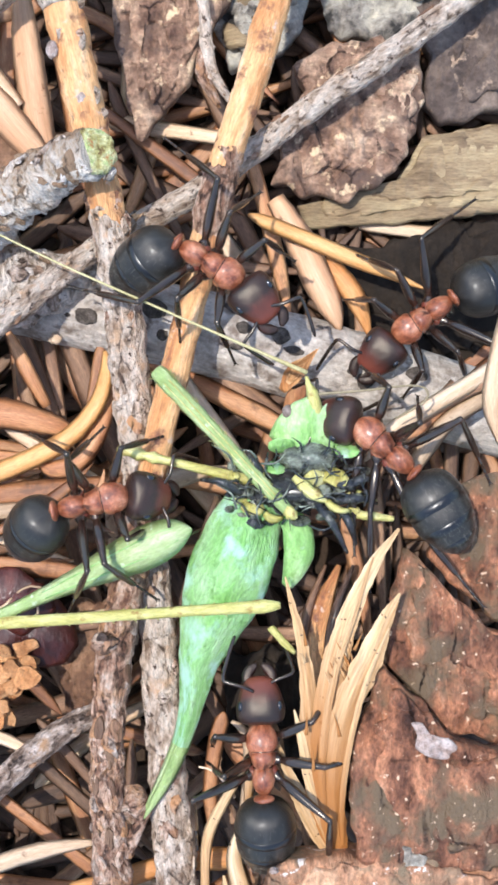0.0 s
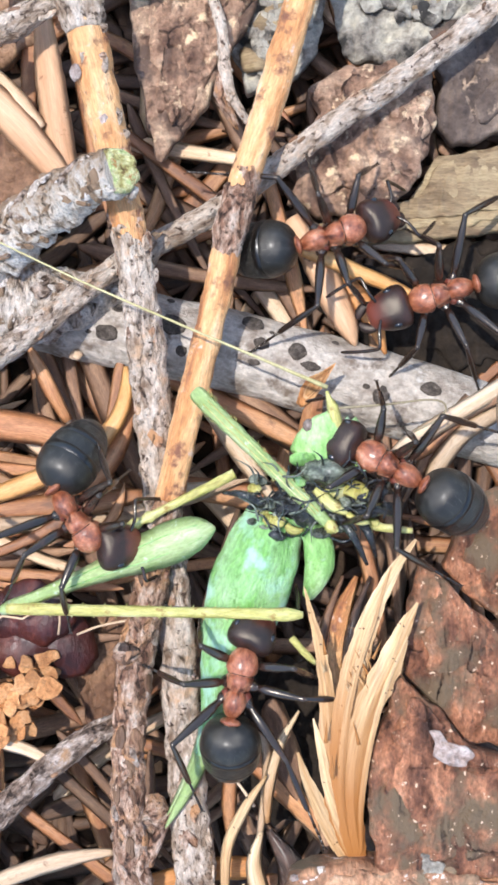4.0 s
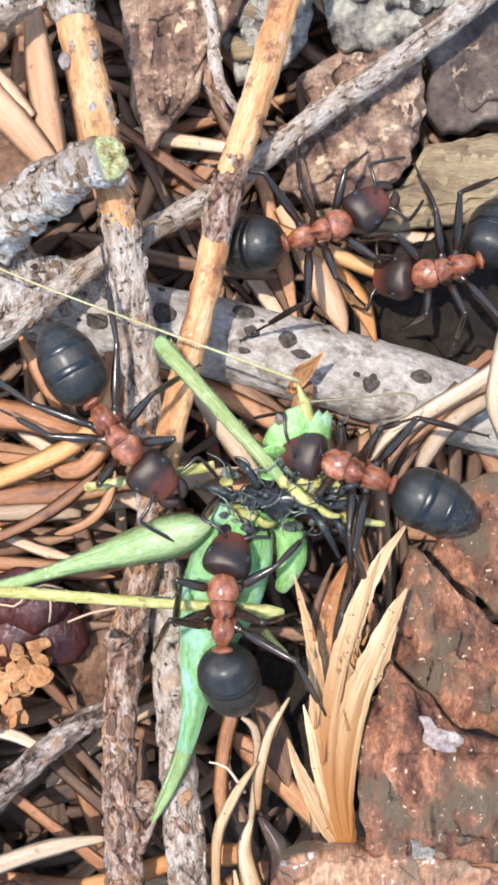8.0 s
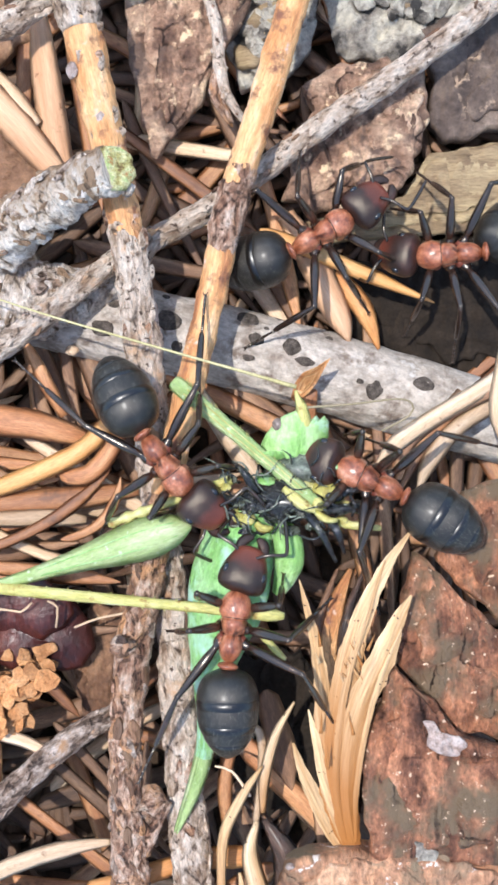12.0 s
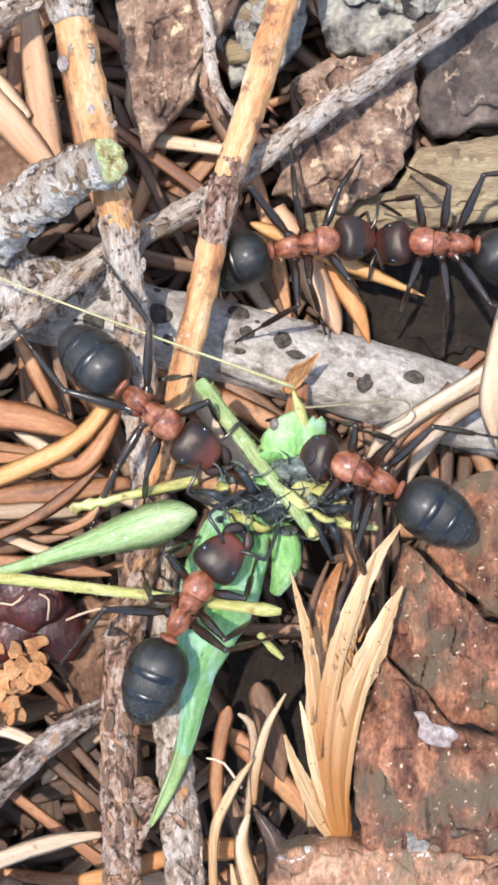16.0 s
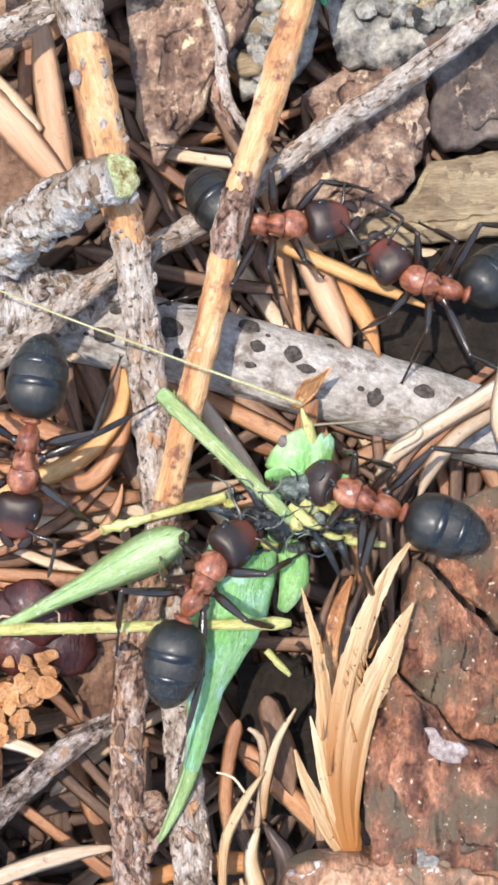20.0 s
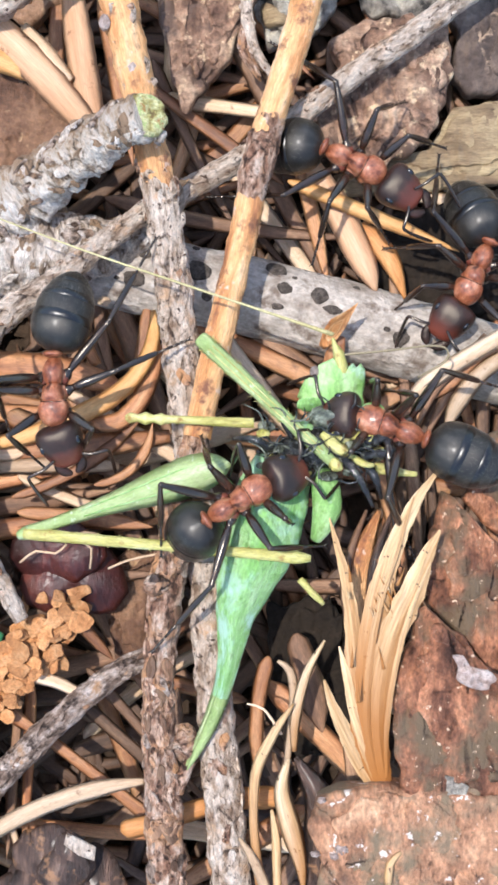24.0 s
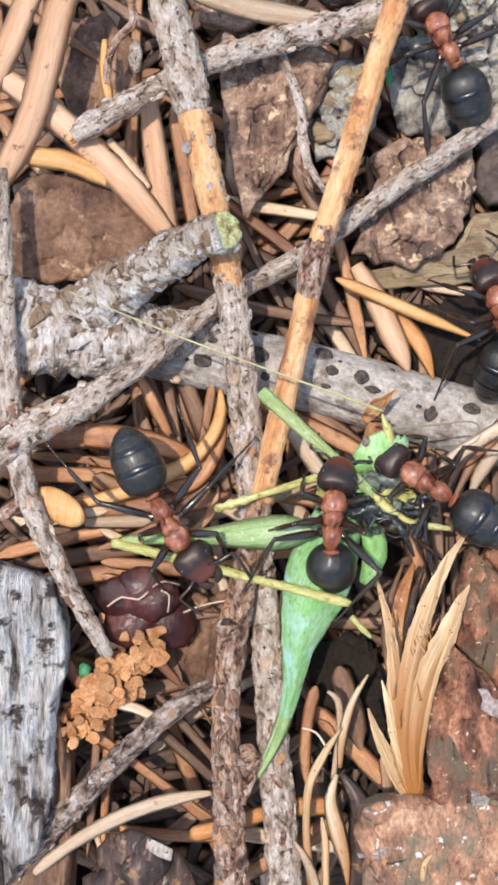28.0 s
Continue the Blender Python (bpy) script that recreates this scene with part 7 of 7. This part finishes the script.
TIBIA = [(0, -10.12, -4.54, 0.35, -3.67), (1, -10.05, -4.49, 0.38, -3.62), (2, -10.29, -4.71, 0.3, -3.55), (3, -10.4, -4.42, -0.13, -3.38), (6, -9.52, -1.69, 0.38, -3.95), (7, -10.69, -3.59, 0.25, -3.72), (8, -9.75, -3.05, 1.09, -3.74), (9, -9.26, -2.96, 1.08, -3.78), (10, -9.46, -2.55, 0.88, -3.78), (11, -9.35, -3.19, 0.56, -3.48), (12, -9.63, -2.81, 0.98, -3.71), (15, -9.45, -2.59, 0.74, -3.64), (16, -9.63, -2.36, 0.75, -3.52), (17, -10.09, -3.61, 0.2, -3.55), (18, -9.84, -4.34, 0.23, -3.73), (19, -9.52, -3.91, 0.66, -3.42), (20, -9.61, -3.81, 0.56, -3.41), (23, -10.08, -2.55, 1.14, -3.92), (24, -10.09, -2.77, 1.11, -3.73), (25, -10.1, -2.12, 1.09, -3.62), (26, -9.7, -3.07, 1.4, -3.72), (27, -9.48, -2.75, 1.09, -3.49), (28, -10.31, -1.2, 0.96, -4.01)]
MIDLEG = [(0, 1.27, -0.22, -3.37, 4.7), (1, 1.0, 0.26, -3.31, 4.7), (2, 1.66, -0.17, -3.13, 4.93), (3, 2.17, -0.62, -2.94, 4.6), (6, 1.63, 0.39, -2.57, 4.27), (7, 1.31, 0.61, -2.46, 4.71), (8, 1.32, 1.12, -2.24, 5.13), (9, 2.78, -0.59, -0.57, 3.85), (10, 2.88, -0.26, -2.8, 4.39), (11, 2.26, 0.26, -2.69, 4.38), (12, 2.68, 0.46, -2.18, 4.6), (15, 3.08, -0.2, -1.79, 4.6), (16, 2.56, -0.61, -0.92, 4.07), (17, 1.49, 0.86, -1.9, 4.81), (18, 1.93, 0.03, -1.98, 4.59), (19, 2.36, -0.18, -1.77, 4.49), (20, 1.62, 0.36, -2.63, 4.49), (23, 2.35, 0.4, -2.88, 4.71), (24, 1.9, -0.11, -3.02, 4.6), (25, 2.53, -0.12, -2.38, 4.7), (26, 2.12, -0.01, -3.06, 4.71), (27, 2.35, 0.13, -2.99, 4.84), (28, 1.62, 0.91, -3.08, 5.24)]
FORELEG = [(0, -0.18, 0.87, -2.89, 1.49), (1, -0.25, 1.26, -2.78, 1.47), (2, -0.54, 1.26, -2.87, 1.05), (3, -1.49, 1.66, -6.38, -0.99), (6, -1.52, 1.42, -4.95, 0.04), (7, -1.42, 1.55, -5.48, 0.59), (8, -1.21, 1.64, -5.61, 0.91), (9, -0.6, 1.09, -4.88, 0.26), (10, -0.8, 1.09, -5.1, -0.39), (11, -0.71, 1.09, -5.43, -0.61), (12, -0.5, 1.29, -5.25, -0.42), (15, -0.53, 1.18, -5.29, -0.11), (16, -1.69, 1.3, -6.44, 0.23), (17, -1.28, 1.39, -5.82, 1.17), (18, -1.37, 1.29, -6.11, 0.43), (19, -0.83, 1.28, -4.93, 0.75), (20, -0.93, 1.29, -4.92, 0.2), (23, -1.19, 1.47, -5.75, 1.49), (24, -1.11, 1.44, -6.04, 1.7), (25, -1.22, 1.65, -6.28, 0.5), (26, -1.08, 1.58, -5.92, 0.17), (27, -1.16, 1.64, -5.86, 0.2), (28, -0.89, 1.79, -5.9, 0.23)]
FEELER_TURN = [(0, 23.5), (1, 25), (2, 25.4), (3, 23), (6, 23.3), (7, 19.8), (8, 20.2), (9, 14.9), (10, 16.8), (11, 16), (12, 16), (15, 18.8), (16, 20), (17, 20.6), (18, 19.9), (19, 23.9), (20, 20), (23, 19), (24, 18.7), (25, 22.2), (26, 19.8), (27, 19.7), (28, 19.6)]


def track(rows, times):
    a = np.array(rows, float)
    return np.stack([np.interp(times, a[:, 0], a[:, k]) for k in range(1, a.shape[1])], axis=1)


def bone(a, b, up=(0, 0, 1)):
    """The pose of a part that starts at a and points its x axis at b."""
    x = (Vector(b) - Vector(a)).normalized()
    y = Vector(up).cross(x)
    y = y.normalized() if y.length > 1e-4 else Vector((0, 1, 0))
    z = x.cross(y)
    m = Matrix((x, y, z)).transposed().to_4x4()
    return Matrix.Translation(Vector(a) * MM) @ m


STEP = [i * 0.5 for i in range(57)]


# where the feet of the three near ants stand: seconds, x and y for each leg (front, middle, hind; left before right)
FOOTHOLDS = {}
FOOTHOLDS["left", 0] = [(0, 1.4, -0.7), (2, 1.5, -2.94), (3, -1.31, -3.87), (7, 0.16, -1.67), (9, 2.86, -2.11), (11, 3.74, -1.77), (16, 3.26, -0.7), (20, -1.84, -3.91), (24, -4.06, -3.48), (26, -1.69, -2.45), (28, -0.93, -5.22)]
FOOTHOLDS["left", 1] = [(0, 0.86, -4.07), (2, -0.87, -5.61), (7, -1.68, -2.64), (9, 1.03, -3.01), (11, 1.15, -3.24), (16, 0.04, -3.83), (24, -5.4, -3.92), (26, -6.44, -3.95), (28, -3.01, -7.82)]
FOOTHOLDS["left", 2] = [(0, -1.03, -0.38), (2, -0.2, -0.28), (3, -0.87, -1.51), (7, 2.21, 2.0), (9, 2.02, 2.14), (11, 1.93, 1.98), (16, 1.97, 1.59), (20, 2.01, 2.01), (24, 2.02, 1.8), (26, 2.01, 1.83), (28, 0.88, 0.83)]
FOOTHOLDS["left", 3] = [(0, 0.96, -6.93), (2, -2.91, -5.61), (7, -5.88, 0.5), (9, -2.49, -5.32), (11, -2.0, -4.41), (16, -2.25, -4.91), (24, -6.73, -2.8), (26, -6.09, -2.59), (28, -4.44, -5.48)]
FOOTHOLDS["left", 4] = [(0, -3.89, -0.66), (2, -0.28, 4.4), (3, -2.37, 0.1), (7, -1.68, 7.78), (9, -4.43, 7.55), (11, 2.16, 5.05), (16, -1.53, 6.27), (20, -1.18, 2.97), (24, -0.76, 5.46), (26, -1.26, 4.64), (28, -4.05, 0.88)]
FOOTHOLDS["left", 5] = [(0, -2.54, -7.58), (2, -4.19, -2.61), (7, -7.4, 2.66), (9, -5.45, 1.4), (11, -5.54, 2.74), (16, -5.09, 3.79), (24, -6.93, 1.77), (26, -6.86, 1.56), (28, -9.38, -0.03)]
FOOTHOLDS["right", 0] = [(0, 8.29, -5.35), (2, 7.34, -4.67), (7, 6.59, -2.67), (9, 6.31, -3.21), (11, 6.1, -3.25), (16, 6.72, -3.43), (20, 6.31, -3.94), (24, 6.12, -3.68), (26, 6.73, -3.49), (28, 6.49, -3.02)]
FOOTHOLDS["right", 1] = [(7, 7.88, 0.02), (9, 7.72, 0.18), (11, 7.41, -0.45), (16, 7.39, -0.17), (20, 7.18, -0.78), (24, 7.25, -0.71), (26, 6.76, -0.2), (28, 6.75, 0.36)]
FOOTHOLDS["right", 2] = [(0, 8.79, -7.56), (2, 9.03, -7.8), (7, 7.96, -6.95), (9, 8.32, -7.64), (11, 8.41, -6.93), (16, 8.45, -5.95), (20, 8.27, -6.45), (24, 8.5, -8.1), (26, 8.49, -7.96), (28, 8.78, -7.85)]
FOOTHOLDS["right", 3] = [(0, 10.63, 0.76), (2, 9.47, 0.11), (7, 10.33, -0.1), (9, 8.69, -0.1), (11, 8.27, -0.57), (16, 8.14, -0.44), (20, 7.84, -0.95), (24, 7.91, -0.94), (26, 8.0, -0.67), (28, 8.37, -0.29)]
FOOTHOLDS["right", 4] = [(0, 13.15, -7.22), (7, 9.03, -7.8), (9, 8.86, -7.42), (11, 8.82, -7.4), (16, 9.05, -7.47), (20, 8.99, -7.43), (24, 9.11, -7.67), (26, 9.07, -7.29), (28, 9.28, -5.76)]
FOOTHOLDS["right", 5] = [(0, 13.35, -2.6), (2, 13.27, -0.21), (7, 13.19, -0.82), (9, 13.93, -0.6), (11, 13.85, -1.02), (16, 14.11, -0.92), (20, 13.69, -0.92), (24, 12.72, -0.99), (26, 12.62, -0.82), (28, 11.7, -0.42)]
FOOTHOLDS["lower", 0] = [(0, 2.93, -12.55), (2, 3.31, -10.6), (7, 1.27, -6.83), (9, 2.03, -7.29), (11, 1.94, -6.7), (16, 2.29, -4.54), (20, 1.24, -3.75), (24, 1.85, -4.29), (26, 3.11, -3.36), (28, 2.54, -1.44)]
FOOTHOLDS["lower", 1] = [(0, 7.93, -9.74), (2, 6.48, -10.37), (3, 6.49, -9.6), (7, 6.66, -3.95), (9, 5.32, -5.92), (11, 5.12, -5.65), (16, 4.43, -5.4), (20, 6.06, -4.44), (24, 4.33, -6.16), (26, 4.87, -5.38), (28, 5.1, -1.44)]
FOOTHOLDS["lower", 2] = [(0, 2.71, -13.14), (2, 3.46, -12.54), (7, 1.53, -5.92), (9, 0.43, -7.28), (11, 0.65, -7.87), (16, 0.04, -5.81), (20, 0.28, -4.51), (24, 0.78, -2.65), (26, 1.67, -2.78), (28, 0.49, -4.13)]
FOOTHOLDS["lower", 3] = [(0, 9.62, -12.43), (2, 9.0, -12.08), (3, 8.52, -10.19), (7, 5.81, -7.4), (9, 6.38, -6.83), (11, 6.97, -6.56), (16, 4.74, -7.43), (20, 5.41, -7.61), (24, 5.63, -6.98), (26, 5.32, -5.93), (28, 5.1, -2.98)]
FOOTHOLDS["lower", 4] = [(0, 2.38, -16.54), (2, 3.03, -15.78), (3, 1.85, -14.58), (7, 0.42, -8.85), (9, -0.02, -13.02), (11, -0.65, -14.04), (16, -3.08, -9.4), (20, -1.34, -8.58), (24, -0.79, -7.43), (26, -0.71, -7.45), (28, -0.28, -6.82)]
FOOTHOLDS["lower", 5] = [(0, 7.29, -17.88), (2, 12.54, -14.83), (3, 6.47, -17.78), (7, 7.26, -11.93), (9, 7.36, -11.99), (11, 7.32, -11.9), (16, 5.81, -7.54), (20, 0.69, -14.48), (24, -1.25, -11.11), (26, -1.18, -11.07), (28, 5.62, -7.21)]


def foothold(rows, t):
    """The place where a foot stands at that time, or None where it is not known."""
    near = min(rows, key=lambda q: abs(q[0] - t))
    if abs(near[0] - t) <= 1.0:
        return near[1:]
    before, after = [q for q in rows if q[0] <= t], [q for q in rows if q[0] > t]
    if before and after and math.hypot(before[-1][1] - after[0][1], before[-1][2] - after[0][2]) < 1.3:
        return near[1:]
    return None


def move_ant(ant, who, thorax, gaster, head, sit, seed):
    """Keys an ant: thorax, head and gaster by their tracks; the feet stay put and step as the body goes on."""
    times = np.array(STEP)
    m, g, h = track(thorax, times), track(gaster, times), track(head, times)
    rnd = random.Random(seed)
    feet, phase = {}, {}
    rows = {k: [] for k in ant}
    for n, t in enumerate(times):
        c = Vector(m[n])
        d1, d2 = Vector((*h[n], 0)) - Vector((*m[n][:2], 0)), Vector((*m[n][:2], 0)) - Vector((*g[n], 0))
        d = (d1.normalized() + d2.normalized()).normalized()
        yaw = math.atan2(d.y, d.x)
        root = Matrix.Translation(c * MM) @ Matrix.Rotation(yaw, 4, "Z")
        inv = Matrix.Rotation(-yaw, 4, "Z")
        rows["root"].append((t, root))
        # head from the neck
        neck = Vector((1.24, 0, 0.0))
        q = inv @ (Vector((*h[n], c.z)) - c) - neck
        flat, want = math.hypot(q.x, q.y), 0.9
        turn = max(-1.1, min(1.1, math.atan2(q.y, max(q.x, 0.15))))
        dip = min(0.55, math.acos(min(1, max(0.35, flat / want)))) if q.x > 0 else 0.9
        rows["head"].append((t, Matrix.Translation(neck * MM) @ Matrix.Rotation(turn, 4, "Z") @ Matrix.Rotation(dip * 0.8 + 0.15, 4, "Y")))
        # gaster from the waist
        waist = Vector((-1.6, 0, -0.12))
        q = inv @ (Vector((*g[n], c.z)) - c) - waist
        flat = math.hypot(q.x, q.y)
        turn = max(-1.2, min(1.2, math.atan2(-q.y, max(-q.x, 0.12))))
        dip = math.acos(min(1, max(0.3, flat / 1.55)))
        rows["gaster"].append((t, Matrix.Translation(waist * MM) @ Matrix.Rotation(turn, 4, "Z") @ Matrix.Rotation(-dip * sit, 4, "Y")))
        for sgn in (1, -1):
            a = 0.22 * math.sin(t * 3.1 + sgn + seed)
            b = 0.16 * math.sin(t * 2.3 + 2 * sgn + seed)
            rows["feeler", sgn].append((t, pose(0, 0, 0, 0, math.degrees(b), math.degrees(a) * 0.5)))
        for i, (x, sgn, fem, tib, fx, fy) in enumerate(LEGS):
            rest = root @ (Vector((fx, sgn * fy, 0)) * MM) / MM
            rest.z = c.z - 1.55
            if i not in feet:
                rest += Vector((rnd.uniform(-0.5, 0.5), rnd.uniform(-0.5, 0.5), 0))
                feet[i] = rest
            stand = foothold(FOOTHOLDS[who, i], t) if (who, i) in FOOTHOLDS else None
            if stand:
                goal = Vector((*stand, rest.z))
                feet[i] = goal if (goal - feet[i]).length < 1.6 or n == 0 else (goal + feet[i]) / 2
            gap = rest - feet[i]
            if not stand and (math.hypot(gap.x, gap.y) > 1.6 or abs(gap.z) > 1):
                feet[i] = rest + gap.normalized() * 0.35 + Vector((rnd.uniform(-0.35, 0.35), rnd.uniform(-0.35, 0.35), rnd.uniform(-0.3, 0.3)))
            hip = Vector((x, sgn * 0.38, -0.25))
            foot = root.inverted() @ (feet[i] * MM) / MM
            v = foot - hip
            reach = (fem + tib) * 0.985
            if v.length > reach:
                v = v.normalized() * reach
                foot = hip + v
            if v.length < tib - fem + 0.25:
                v = v.normalized() * (tib - fem + 0.25)
                foot = hip + v
            L = v.length
            along = (fem * fem - tib * tib + L * L) / (2 * L)
            high = math.sqrt(max(0.0, fem * fem - along * along))
            axis = v.normalized()
            up = Vector((0.3 if x > 0.3 else -0.1 if x > -0.3 else 0.1, sgn * 0.75, 0.85))
            up = (up - axis * up.dot(axis)).normalized()
            knee = hip + axis * along + up * high
            leg = bone(hip, knee)
            rows["leg", i].append((t, leg))
            rows["shin", i].append((t, leg.inverted() @ bone(knee, foot)))
    for key, ob in ant.items():
        walk(ob, rows[key])


def move_cricket():
    times = np.array(STEP)
    body = track(CRICKET, times)
    walk(cricket, [(t, pose(*(b * MM))) for t, b in zip(times, body)])
    tip = track(OVIPOSITOR, times)
    walk(cricket_parts["abdomen"], [(t, bone((0, 0, -0.1), (p[0], p[1], -0.6))) for t, p in zip(times, tip)])
    for name, rows, z0, z1 in (("femur", FEMUR, 1.1, 0.4), ("tibia", TIBIA, 0.4, 1.45), ("midleg", MIDLEG, 1.35, 1.0), ("foreleg", FORELEG, 0.75, 0.6)):
        p = track(rows, times)
        walk(cricket_parts[name], [(t, bone((q[0], q[1], z0), (q[2], q[3], z1))) for t, q in zip(times, p)])
    turn = track(FEELER_TURN, times)
    base = cricket_rel(541, 668, 1.2)
    walk(cricket_parts["feeler"], [(t, pose(base.x * MM, base.y * MM, base.z * MM, 0, 0, -a[0])) for t, a in zip(times, turn)])


def motions():
    move_cricket()
    for label, who, thorax, gaster, head, sit, seed in (
        ("red and black wood ant walking over the twigs beside the cricket", "left", LEFT_THORAX, LEFT_GASTER, LEFT_HEAD, 0.6, 1),
        ("red and black wood ant gnawing at the cricket's head", "right", RIGHT_THORAX, RIGHT_GASTER, RIGHT_HEAD, 0.5, 2),
        ("red and black wood ant climbing on the cricket's abdomen", "lower", LOWER_THORAX, LOWER_GASTER, LOWER_HEAD, 0.95, 3),
        ("red and black wood ant running among the bark scales", "upper", UPPER_THORAX, UPPER_GASTER, UPPER_HEAD, 0.4, 4),
        ("red and black wood ant in the shade beside the grey branch", "far", FAR_THORAX, FAR_GASTER, FAR_HEAD, 0.4, 5),
    ):
        move_ant(build_ant(label), who, thorax, gaster, head, sit, seed)


motions()
